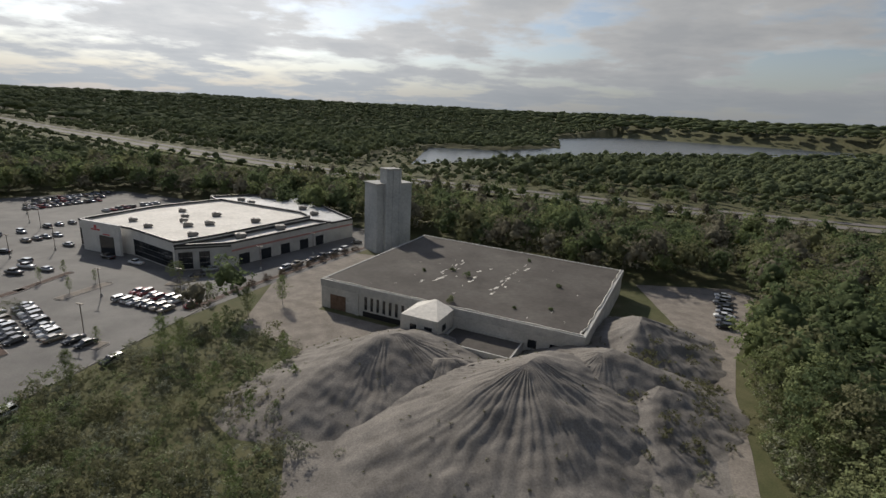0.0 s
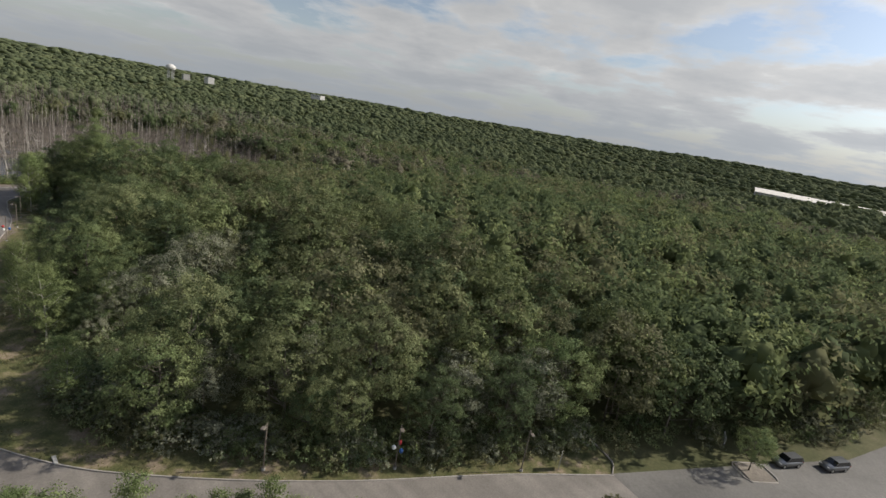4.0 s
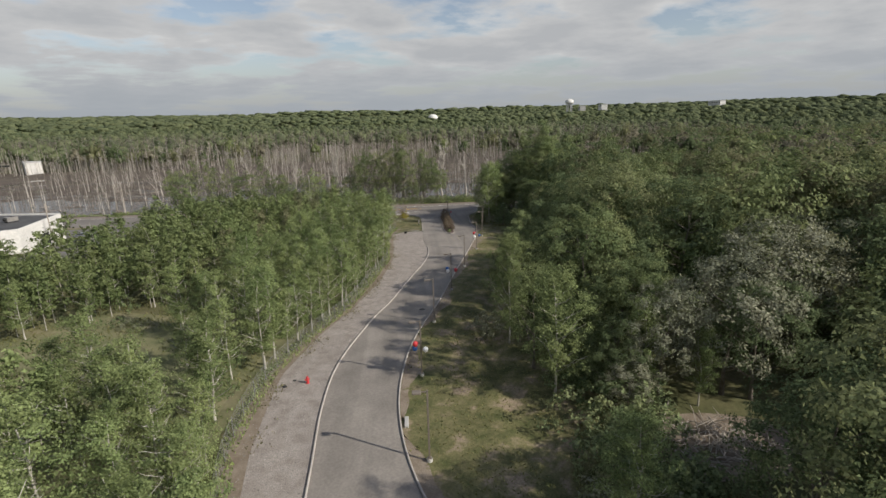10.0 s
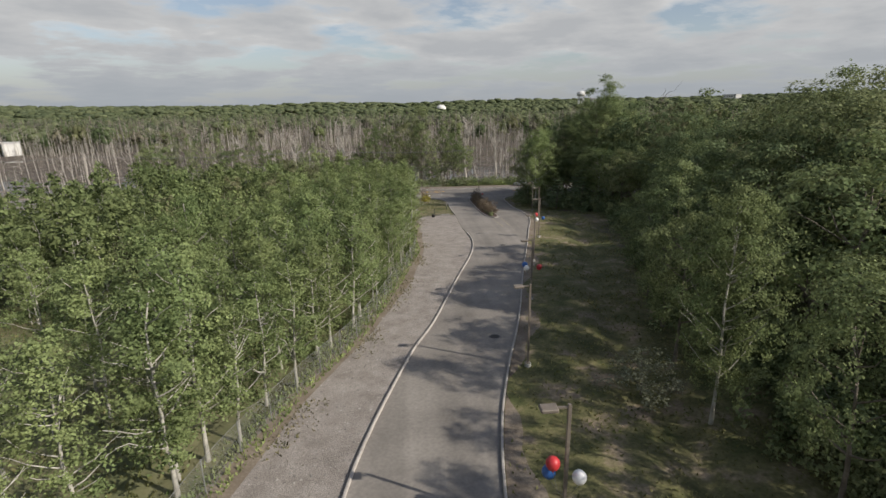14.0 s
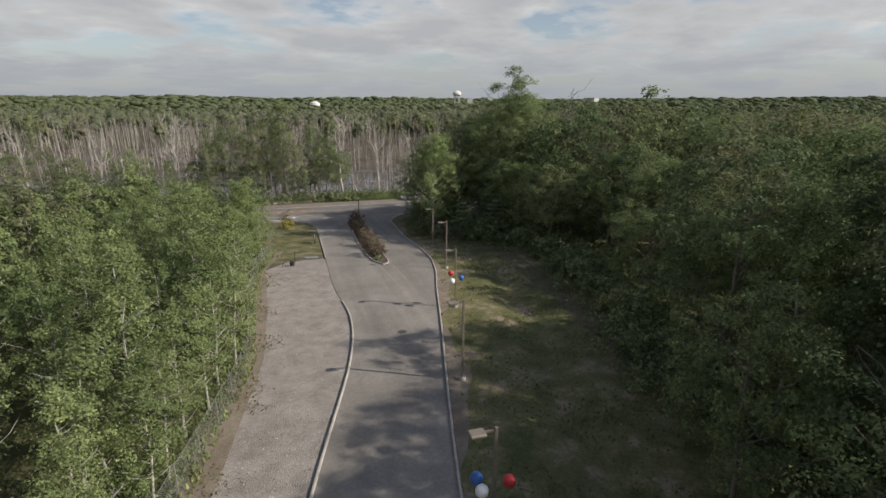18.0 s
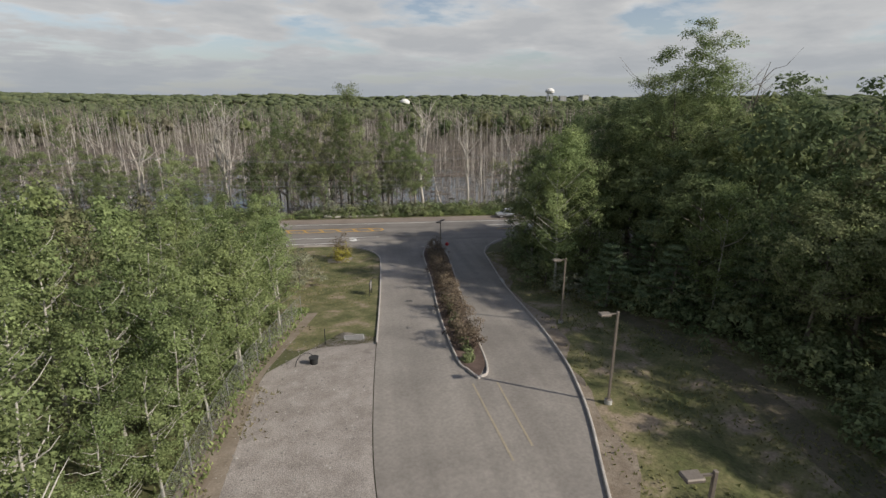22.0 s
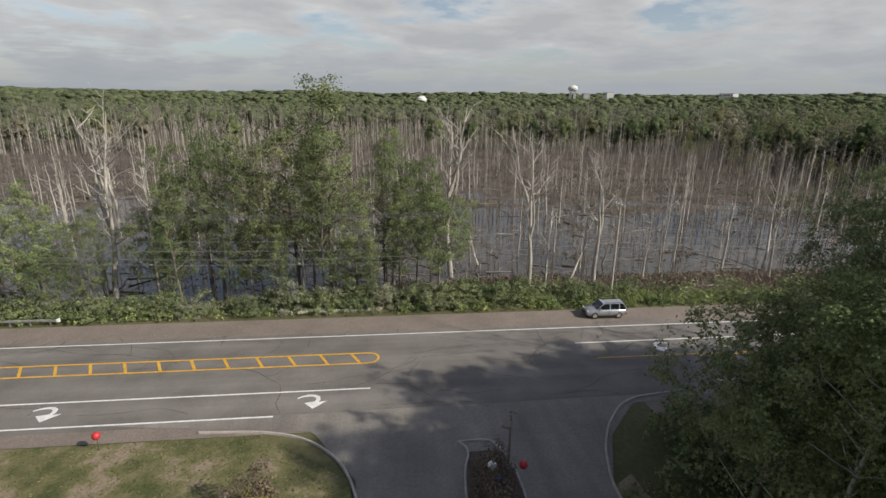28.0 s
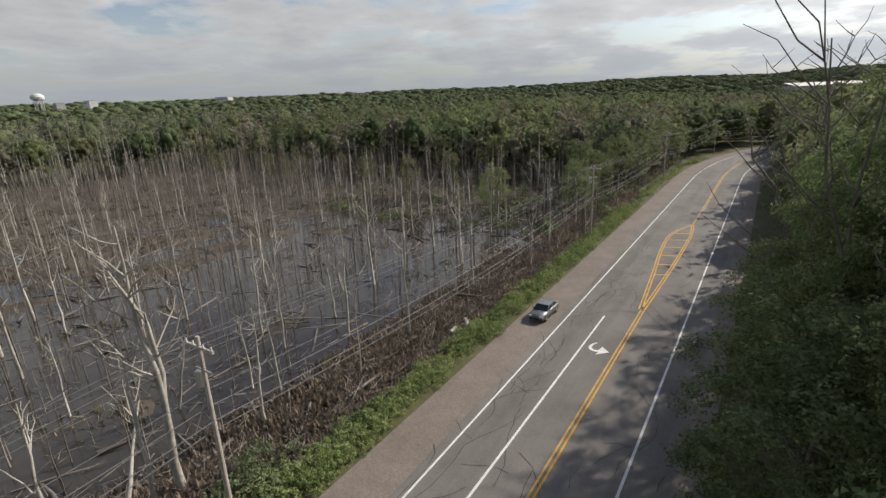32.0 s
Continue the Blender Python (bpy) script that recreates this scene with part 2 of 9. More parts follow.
M_WILLOW = mat("silvery_willow_leaves", (0.199, 0.210, 0.140), (0.277, 0.278, 0.195), 0.2, 0.8, fine=0.9, island=0.35, translucent=0.26, spec=0.1)
M_PINE = mat("pine_needles", (0.105, 0.149, 0.075), (0.177, 0.225, 0.119), 0.2, 0.8, fine=0.9, island=0.4, translucent=0.20, spec=0.1)
M_SHRUB = mat("shrub_leaves", (0.133, 0.176, 0.083), (0.226, 0.252, 0.123), 0.25, 0.8, fine=1.2, island=0.40, translucent=0.28, spec=0.1)
M_PLUM = mat("purple_leaved_shrub", (0.115, 0.085, 0.062), (0.185, 0.145, 0.098), 0.6, 0.8, fine=2.0, island=0.4, translucent=0.2)
M_LIME = mat("golden_shrub_leaves", (0.23, 0.21, 0.03), (0.31, 0.27, 0.05), 0.6, 0.8, fine=2.0, island=0.3, translucent=0.25)
M_VERGE = mat("verge_greenery", (0.200, 0.261, 0.099), (0.311, 0.350, 0.144), 0.4, 0.8, fine=2.0, island=0.52, translucent=0.36, spec=0.1)
M_SEDGE = mat("olive_sedge", (0.105, 0.100, 0.050), (0.185, 0.165, 0.090), 0.3, 0.9, fine=2.0, island=0.35, translucent=0.3)
M_DRY = mat("faded_dead_grass", (0.165, 0.128, 0.098), (0.255, 0.205, 0.162), 0.4, 0.95, fine=3.0, island=0.4, translucent=0.25)
M_REED = mat("dry_reeds", (0.165, 0.128, 0.098), (0.265, 0.212, 0.160), 0.3, 0.9, fine=2.0, island=0.4)
# far canopy colour greyed to stand in for haze
M_FAR = mat("distant_canopy", (0.134, 0.164, 0.087), (0.211, 0.236, 0.125), 0.03, 0.9, third=(0.262, 0.266, 0.156), fine=0.12, island=0.10, translucent=0.5, spread=0.14, spec=0.05)
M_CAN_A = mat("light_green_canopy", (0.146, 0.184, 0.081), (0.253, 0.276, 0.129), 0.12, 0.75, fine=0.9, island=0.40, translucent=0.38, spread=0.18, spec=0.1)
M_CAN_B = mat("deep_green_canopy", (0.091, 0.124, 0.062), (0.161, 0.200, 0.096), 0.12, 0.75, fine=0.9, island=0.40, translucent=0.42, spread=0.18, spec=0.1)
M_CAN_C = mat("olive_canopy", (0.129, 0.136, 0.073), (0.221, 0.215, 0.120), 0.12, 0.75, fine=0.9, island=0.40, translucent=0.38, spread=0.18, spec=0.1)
M_FAR_B = mat("distant_dark_canopy", (0.109, 0.136, 0.077), (0.177, 0.205, 0.115), 0.03, 0.9, fine=0.12, island=0.10, translucent=0.5, spec=0.05)
M_MID_A = mat("light_middle_canopy", (0.146, 0.185, 0.081), (0.250, 0.278, 0.129), 0.10, 0.85, fine=0.5, island=0.24, translucent=0.5, spread=0.18, spec=0.05)
M_MID_B = mat("deep_middle_canopy", (0.100, 0.134, 0.066), (0.171, 0.207, 0.102), 0.10, 0.85, fine=0.5, island=0.24, translucent=0.5, spread=0.18, spec=0.05)
M_MID_C = mat("olive_middle_canopy", (0.152, 0.163, 0.083), (0.244, 0.244, 0.132), 0.10, 0.85, fine=0.5, island=0.24, translucent=0.5, spread=0.18, spec=0.05)
M_TWIG = mat("thin_leaved_grey_canopy", (0.150, 0.140, 0.098), (0.225, 0.208, 0.150), 0.10, 0.9, fine=0.5, island=0.24, translucent=0.3, spread=0.18, spec=0.05)
M_BARK = mat("grey_bark", (0.12, 0.10, 0.08), (0.20, 0.175, 0.145), 1.5, 0.95, fine=14.0, bump=0.6)
M_PALE = mat("pale_aspen_bark", (0.33, 0.31, 0.27), (0.44, 0.42, 0.37), 1.2, 0.9, fine=10.0, bump=0.3)
M_SNAG = mat("bleached_deadwood", (0.302, 0.273, 0.235), (0.437, 0.407, 0.361), 0.8, 0.92, fine=9.0, bump=0.4, objects=0.12)
M_DEAD = mat("grey_brown_deadwood", (0.133, 0.114, 0.097), (0.217, 0.192, 0.167), 0.15, 0.95, fine=2.0, island=0.35)
M_POLE = mat("weathered_pole_timber", (0.33, 0.29, 0.245), (0.42, 0.38, 0.33), 1.5, 0.9, fine=14.0)
M_STEEL = mat("galvanised_steel", (0.50, 0.50, 0.49), (0.60, 0.60, 0.58), 2.0, 0.45, 0.8)
M_MESH = mat("dull_fence_wire", (0.20, 0.205, 0.19), (0.27, 0.27, 0.25), 1.0, 0.7, 0.3)
M_BRONZE = mat("brown_painted_steel", (0.17, 0.145, 0.12), (0.21, 0.18, 0.15), 2.0, 0.55, 0.2)
M_DARK = plain("dark_metal", (0.03, 0.03, 0.032), 0.5, 0.3)
M_WIRE = plain("cable", (0.16, 0.16, 0.16), 0.6)
M_RUBBER = plain("black_rubber", (0.02, 0.02, 0.02), 0.8)
M_GLASS = plain("dark_window_glass", (0.018, 0.022, 0.026), 0.08, 0.0, 0.9)
M_CARGLASS = plain("car_glass", (0.012, 0.015, 0.018), 0.06, 0.0, 1.0)
M_LAMP = plain("clear_lamp_lens", (0.75, 0.75, 0.72), 0.2)
M_TAIL = plain("red_lamp_lens", (0.35, 0.02, 0.02), 0.25)
M_WALL_W = mat("painted_white_wall", (0.58, 0.565, 0.535), (0.68, 0.665, 0.63), 0.25, 0.8, fine=3.0)
M_BAND = mat("faded_red_band", (0.30, 0.135, 0.12), (0.38, 0.20, 0.18), 0.8, 0.8, fine=5.0)
M_WALL_G = mat("pale_stucco", (0.36, 0.355, 0.34), (0.45, 0.445, 0.425), 0.2, 0.85, fine=3.0)
M_WALL_OLD = mat("stained_white_wall", (0.414, 0.405, 0.370), (0.528, 0.515, 0.475), 0.16, 0.9, third=(0.290, 0.264, 0.220), fine=2.0)
M_SILO = mat("weathered_silo_concrete", (0.36, 0.375, 0.375), (0.46, 0.475, 0.47), 0.10, 0.9, fine=1.2, bump=0.2, bump_scale=3.0)
M_ROOF_W = mat("white_membrane_roof", (0.62, 0.585, 0.52), (0.74, 0.70, 0.63), 0.10, 0.8, fine=1.0)
M_ROOF_G = mat("grey_metal_roof", (0.42, 0.42, 0.41), (0.50, 0.50, 0.49), 0.1, 0.6, fine=1.2)
M_ROOF_TAR = mat("old_tar_roof", (0.075, 0.066, 0.058), (0.116, 0.104, 0.091), 0.07, 0.92, third=(0.150, 0.135, 0.116), fine=0.9, spread=0.14)
M_ROOF_BLK = mat("black_membrane_roof", (0.06, 0.06, 0.062), (0.085, 0.085, 0.085), 0.15, 0.85, fine=1.5)
M_RED = plain("red_paint", (0.50, 0.035, 0.04), 0.45)
M_BLUE = plain("blue_paint", (0.035, 0.12, 0.36), 0.35)
M_BALLW = plain("white_rubber_ball", (0.86, 0.85, 0.83), 0.3)
M_RUST = mat("rust_brown_boards", (0.12, 0.075, 0.05), (0.18, 0.12, 0.085), 0.8, 0.9)


def water(name, c, rough):
    m = mat(name, c, tuple(x * 1.4 for x in c), 0.08, rough, spec=0.5, bump=0.05, bump_scale=0.8)
    return m


M_WATER = water("dark_swamp_water", (0.036, 0.031, 0.026), 0.09)
M_LAKE = water("lake_water", (0.05, 0.06, 0.07), 0.22)

# ---- plan, terrain and mesh tools ----
# plan axes: u runs along the main road, v across it towards the swamp
DU, DV = (-0.853, 0.522), (-0.522, -0.853)
SLOPE_D = [-60, 0, 8, 29, 50, 66, 110, 126, 152, 185, 215, 4000]
SLOPE_Z = [-1.7, -1.7, -1.35, 0.4, 2.95, 3.4, 5.5, 6.4, 6.6, 5.8, 5.0, 5.0]


def XY(u, v):
    return u * DU[0] + v * DV[0], u * DU[1] + v * DV[1]


def UV(x, y):
    return x * DU[0] + y * DU[1], x * DV[0] + y * DV[1]


def smooth(a, b, t):
    t = np.clip((t - a) / (b - a), 0, 1)
    return t * t * (3 - 2 * t)


def wob(x, y, s, k=0.0):
    """A cheap smooth wobble between -1 and 1, about s metres across."""
    a, b = x / s + k, y / s - k
    return (np.sin(a * 1.7 + 1.3 * np.sin(b * 1.1 + k)) + np.sin(b * 2.1 + 1.7 * np.sin(a * 0.9 - k)) + np.sin((a + b) * 1.3 + k * 2)) / 3


def bend(u):
    """How far the road swings away from its straight line beyond the swamp."""
    return -np.maximum(np.asarray(u, float) - 195, 0) ** 2 / 420


HIGHWAY = [(-860, 880), (-428, 610), (-143, 425), (-59, 378), (9, 348), (82, 320), (124, 300), (193, 277), (420, 205), (900, 70)]
LAKE = [(-30, 520), (60, 600), (200, 770), (430, 900), (880, 1130), (1150, 1180), (1250, 1450), (950, 1660), (640, 1850), (330, 1440), (225, 960), (90, 800), (-20, 790)]


def inside(px, py, poly):
    px, py = np.asarray(px, float), np.asarray(py, float)
    r = np.zeros(px.shape, bool)
    for (x0, y0), (x1, y1) in zip(poly, poly[1:] + poly[:1]):
        with np.errstate(divide="ignore", invalid="ignore"):
            r ^= ((y0 > py) != (y1 > py)) & (px < (x1 - x0) * (py - y0) / (y1 - y0 + 1e-12) + x0)
    return r


def line_dist(x, y, line):
    best = np.full(np.shape(x), 1e9)
    for (x0, y0), (x1, y1) in zip(line, line[1:]):
        dx, dy = x1 - x0, y1 - y0
        t = np.clip(((x - x0) * dx + (y - y0) * dy) / (dx * dx + dy * dy), 0, 1)
        best = np.minimum(best, np.hypot(x - x0 - t * dx, y - y0 - t * dy))
    return best


def far_shore(u):
    return np.interp(u, [-260, -110, 0, 160, 230, 300], [400, 408, 420, 395, 330, 235])


DITCH_V = [60, 76, 86, 95, 108, 122, 137, 148, 160, 170]
DITCH_U = [37.0, 34.6, 34.0, 35.0, 37.6, 41.4, 45.6, 48.2, 48.6, 48.4]


def ground(x, y):
    x, y = np.asarray(x, float), np.asarray(y, float)
    u, v = UV(x, y)
    z = np.interp(208 - v, SLOPE_D, SLOPE_Z)
    fs = far_shore(u)
    wide = 6.5 * smooth(18, 44, u) * (1 - smooth(150, 200, u)) * (1 + 0.25 * wob(x, y, 9.0, 4.0))
    bog = smooth(227 + wide, 235 + wide, v) * (1 - smooth(fs - 14, fs + 12, v))
    hum = wob(x, y, 5.5) * 0.55 + wob(x, y, 2.3, 2.0) * 0.5
    wet = 1 - 0.6 * smooth(112, 180, u)
    open_water = 1 - smooth(262, 300, v + 14 * wob(x, y, 26.0, 3.0))
    z = z + bog * (-1.25 * wet + hum * 0.75 + 0.55 * (1 - open_water))
    z = z + smooth(fs - 5, fs + 60, v) * 2.0
    r = np.hypot(x + 80, y + 80)
    vv = v / (r + 1)
    hill = (46 - 20 * vv) * smooth(500, 2600, r) + wob(x, y, 330, 1.0) * 9 * smooth(400, 1200, r)
    low = inside(x, y, LAKE) if r.max() > 600 else np.zeros(x.shape, bool)
    nearlake = np.exp(-((x - 420) ** 2 + (y - 1000) ** 2) / 760.0 ** 2)
    z = z + hill * (1 - np.minimum(1.25 * nearlake, 1.0)) 
    z = np.where(low, 0.0, z)
    # ground raised under the highway so it shows over the trees from the camera
    if y.max() > 60:
        z = z + 2.5 * (1 - smooth(24, 46, line_dist(x, y, HIGHWAY))) * (r > 250)
    # a shallow ditch along the grass bank
    z = z - 0.45 * np.exp(-((u - np.interp(v, DITCH_V, DITCH_U)) / 1.3) ** 2) * smooth(60, 70, v) * (1 - smooth(158, 170, v))
    return z


def gz(x, y):
    return float(ground(np.array([x]), np.array([y]))[0])


def mesh_np(name, verts, faces):
    """A mesh from arrays: verts (n, 3), faces (m, k) or a list of such arrays."""
    me = bpy.data.meshes.new(name)
    groups = faces if isinstance(faces, list) else [faces]
    verts = np.asarray(verts, np.float32)
    me.vertices.add(len(verts))
    me.vertices.foreach_set("co", verts.ravel())
    loops = np.concatenate([np.asarray(q, np.int32).ravel() for q in groups])
    sizes = np.concatenate([np.full(len(q), np.asarray(q).shape[1], np.int32) for q in groups])
    me.loops.add(len(loops))
    me.loops.foreach_set("vertex_index", loops)
    me.polygons.add(len(sizes))
    me.polygons.foreach_set("loop_start", np.concatenate([[0], np.cumsum(sizes)[:-1]]).astype(np.int32))
    me.update(calc_edges=True)
    return me


def mesh_bm(name, bm):
    me = bpy.data.meshes.new(name)
    bmesh.ops.recalc_face_normals(bm, faces=bm.faces[:])
    bm.to_mesh(me)
    bm.free()
    return me


def part(name, data, material, parent=None, label="", at=None):
    """Links a bmesh or a mesh as one object, under a thing if one is given."""
    me = mesh_bm(name, data) if isinstance(data, bmesh.types.BMesh) else data
    if material and not me.materials:
        me.materials.append(material)
    ob = new(name, me)
    if parent:
        ob.parent = parent
    if at is not None:
        ob.matrix_basis = at
    return tagged(ob, label) if label else ob


def thing(name, label, category, at=None, group="", kind=""):
    ob = new(name)
    ob.empty_display_size = 0.2
    if at is not None:
        ob.matrix_basis = at
    return tagged(ob, label, category, group, kind)


def box(bm, x0, y0, z0, x1, y1, z1, bevel=0.0, taper=0.0):
    r = bmesh.ops.create_cube(bm, size=1.0)
    vs = r["verts"]
    for v in vs:
        k = 1 - taper * (v.co.z + 0.5)
        v.co = Vector(((x0 + x1) / 2 + v.co.x * (x1 - x0) * k, (y0 + y1) / 2 + v.co.y * (y1 - y0) * k, (z0 + z1) / 2 + v.co.z * (z1 - z0)))
    if bevel:
        es = list({e for v in vs for e in v.link_edges})
        bmesh.ops.bevel(bm, geom=es, offset=bevel, segments=1, affect="EDGES")
    return vs


def boxes(*rows, bevel=0.0):
    bm = bmesh.new()
    for r in rows:
        box(bm, *r, bevel=bevel)
    return bm


def tube_arrays(lines, sides=5):
    """Tapered tubes along polylines: rows of (points, radii)."""
    V, F, o = [], [], 0
    for pts, rad in lines:
        pts = np.asarray(pts, float)
        n = len(pts)
        d = np.gradient(pts, axis=0)
        d /= np.linalg.norm(d, axis=1)[:, None] + 1e-9
        ref = np.array([0.31, 0.17, 0.05]) + np.where(np.abs(d[:, 2:3]) > 0.8, np.array([1.0, 0, 0]), np.array([0, 0, 1.0]))
        a = np.cross(d, ref)
        a /= np.linalg.norm(a, axis=1)[:, None]
        b = np.cross(d, a)
        th = np.linspace(0, 2 * np.pi, sides, endpoint=False)
        ring = a[:, None, :] * np.cos(th)[None, :, None] + b[:, None, :] * np.sin(th)[None, :, None]
        V.append((pts[:, None, :] + ring * np.asarray(rad)[:, None, None]).reshape(-1, 3))
        i = np.arange(n - 1)[:, None] * sides + np.arange(sides)[None, :]
        j = np.arange(n - 1)[:, None] * sides + (np.arange(sides)[None, :] + 1) % sides
        F.append(np.stack([i, j, j + sides, i + sides], -1).reshape(-1, 4) + o)
        o += n * sides
    return np.concatenate(V), np.concatenate(F)


def tube_mesh(name, lines, sides=5):
    return mesh_np(name, *tube_arrays(lines, sides))


def strip(name, left, right, lift, material, label, category="", across=6, step=1.5, parent=None, kind="structure"):
    """A paved sheet between two edges given in plan, laid on the ground."""
    def dense(line, n):
        line = np.asarray(line, float)
        s = np.concatenate([[0], np.cumsum(np.hypot(*np.diff(line, axis=0).T))])
        q = np.linspace(0, s[-1], n)
        return np.stack([np.interp(q, s, line[:, 0]), np.interp(q, s, line[:, 1])], 1)
    n = max(2, int(max(np.hypot(*np.diff(np.asarray(left, float), axis=0).T).sum(), 3) / step))
    a, b = dense(left, n), dense(right, n)
    k = np.linspace(0, 1, across + 1)[None, :, None]
    p = a[:, None, :] * (1 - k) + b[:, None, :] * k
    x, y = XY(p[..., 0].ravel(), p[..., 1].ravel())
    z = ground(x, y) + lift
    i = (np.arange(n - 1)[:, None] * (across + 1) + np.arange(across)[None, :]).ravel()
    ob = part(name, mesh_np(name, np.stack([x, y, z], 1), np.stack([i, i + 1, i + across + 2, i + across + 1], 1)), material, parent)
    if parent is None:
        tagged(ob, label, category, kind=kind)
    return ob


def smooth_line(pts, n=8):
    """A rounded line through the given plan points (Catmull-Rom)."""
    p = [np.array(q, float) for q in pts]
    p = [2 * p[0] - p[1]] + p + [2 * p[-1] - p[-2]]
    out = []
    for i in range(1, len(p) - 2):
        for t in np.linspace(0, 1, n, endpoint=False):
            a, b, c, d = p[i - 1], p[i], p[i + 1], p[i + 2]
            out.append(0.5 * (2 * b + (c - a) * t + (2 * a - 5 * b + 4 * c - d) * t * t + (3 * b - a - 3 * c + d) * t ** 3))
    return out + [p[-2]]


def kerb(name, line, label, width=0.15, height=0.14, lift=0.05, closed=False, material=None):
    """A kerb with a real step along a plan line."""
    p = np.asarray(line, float)
    d = np.gradient(p, axis=0)
    d /= np.linalg.norm(d, axis=1)[:, None] + 1e-9
    n = np.stack([-d[:, 1], d[:, 0]], 1)
    V = []
    for off, up in ((-width / 2, -0.15), (-width / 2, height - 0.02), (-width / 2 + 0.02, height), (width / 2 - 0.02, height), (width / 2, height - 0.02), (width / 2, -0.15)):
        q = p + n * off
        x, y = XY(q[:, 0], q[:, 1])
        V.append(np.stack([x, y, ground(x, y) + lift + up], 1))
    V = np.stack(V, 1).reshape(-1, 3)
    m = len(p)
    i = (np.arange(m - 1)[:, None] * 6 + np.arange(5)[None, :]).ravel()
    return tagged(part(name, mesh_np(name, V, np.stack([i, i + 1, i + 7, i + 6], 1)), material or M_KERB), label, "kerb", kind="structure")


def at_uv(u, v, turn=0.0, lift=0.0, scale=1.0):
    """A pose on the ground at a plan place; turn in degrees from the u axis."""
    x, y = XY(u, v)
    base = math.degrees(math.atan2(DU[1], DU[0]))
    return pose(x, y, gz(x, y) + lift, 0, 0, base + turn) @ Matrix.Diagonal((scale, scale, scale, 1))

# ---- ground, road, driveway, car park ----
def grow(lo, hi, step, far):
    mid = np.arange(lo, hi + step, step)
    out, d = [], step
    q = 0.0
    while q < far:
        d *= 1.11
        q += d
        out.append(q)
    out = np.array(out)
    return np.concatenate([lo - out[::-1], mid, mid[-1] + out])


gu, gv = grow(-140, 330, 2.5, 4300), grow(-230, 300, 2.5, 4300)
GU, GV = np.meshgrid(gu, gv, indexing="ij")
gx, gy = XY(GU.ravel(), GV.ravel())
gi = (np.arange(len(gu) - 1)[:, None] * len(gv) + np.arange(len(gv) - 1)[None, :]).ravel()
gzz = ground(gx, gy)
# the bare terrain lies a little under the turf of the grass bank and under the raised highway
tu, tv_ = GU.ravel(), GV.ravel()
gzz = gzz - 0.5 * ((tv_ > 64) & (tv_ < 168) & (np.abs(tu - np.interp(tv_, DITCH_V, DITCH_U)) < 3.2)) - 1.2 * (line_dist(gx, gy, HIGHWAY) < 45) * (gy > 60)
terrain = tagged(part("ground", mesh_np("ground", np.stack([gx, gy, gzz], 1), np.stack([gi, gi + len(gv), gi + len(gv) + 1, gi + 1], 1)), M_GROUND),
                 "wooded ground of leaf litter, weeds and bare earth", "ground", kind="structure")
terrain.data.materials.append(M_MUD)
terrain.data.polygons.foreach_set("use_smooth", [True] * len(gi))
mu, mv = (GU.ravel()[gi], GV.ravel()[gi])
bogface = (mv > 229) & (mv < far_shore(mu) + 4) & (mu < 240)
terrain.data.polygons.foreach_set("material_index", bogface.astype(np.int32))

# left and right edge of the driveway, from the car park down to the road
LEFT = smooth_line([(86, 8), (70, 20), (54, 29.5), (42, 37), (32, 44), (24.5, 51), (20, 57.5), (18.2, 64), (17.6, 72), (17.2, 80), (17.7, 89), (20.3, 101), (22.5, 108), (25.5, 120), (28.6, 132), (29.7, 141), (29.1, 150), (29.2, 161), (29.5, 172), (29.8, 186), (29.9, 196)], 6)
RIGHT = smooth_line([(88, 15.5), (75, 24), (60, 32.5), (50, 39), (42, 45), (36.3, 50), (31.5, 56), (28, 62), (25.4, 69), (24.2, 76), (24.2, 83), (25.2, 91), (27, 98.5), (29.8, 108), (33.3, 122), (37.3, 137), (39.6, 146), (41.8, 154.4), (43.2, 166), (44, 182), (44.8, 192), (45.4, 199)], 6)
strip("driveway", LEFT, RIGHT, 0.06, M_ASPHALT, "worn grey asphalt driveway curving down to the road", "driveway", 8)
strip("driveway_apron", [(29.9, 196), (29.5, 201), (26, 206.5), (10, 208.6)], [(45.4, 199), (47.5, 204), (51, 208), (66, 209.2)], 0.062, M_ASPHALT, "flared asphalt mouth of the driveway", "driveway", 10, 0.8)
def lane(v, a=-900, b=420):
    return [(u, v + float(bend(u))) for u in list(np.arange(a, min(190, b), 20.0)) + [q for q in np.arange(190, b + 1, 10.0)] if u <= b] if b > 190 else [(a, v), (b, v)]


strip("road", lane(208), lane(222.6), 0.055, M_ROAD, "two-lane asphalt road with turning lanes and cracks", "road", 8, 4.0)
strip("shoulder_swamp_side", lane(222.6), lane(226.4), 0.045, M_SHOULDER, "sandy gravel road shoulder", "shoulder", 3, 4.0)
strip("shoulder_near", [(-900, 206.4), (26, 206.4)], [(-900, 208.0), (26, 208.0)], 0.045, M_SHOULDER, "sandy strip between grass and asphalt", "shoulder", 2, 4.0)
strip("shoulder_near_wood", lane(206.2, 52), lane(208.0, 52), 0.045, M_SHOULDER, "dirt strip under roadside trees", "shoulder", 2, 4.0)

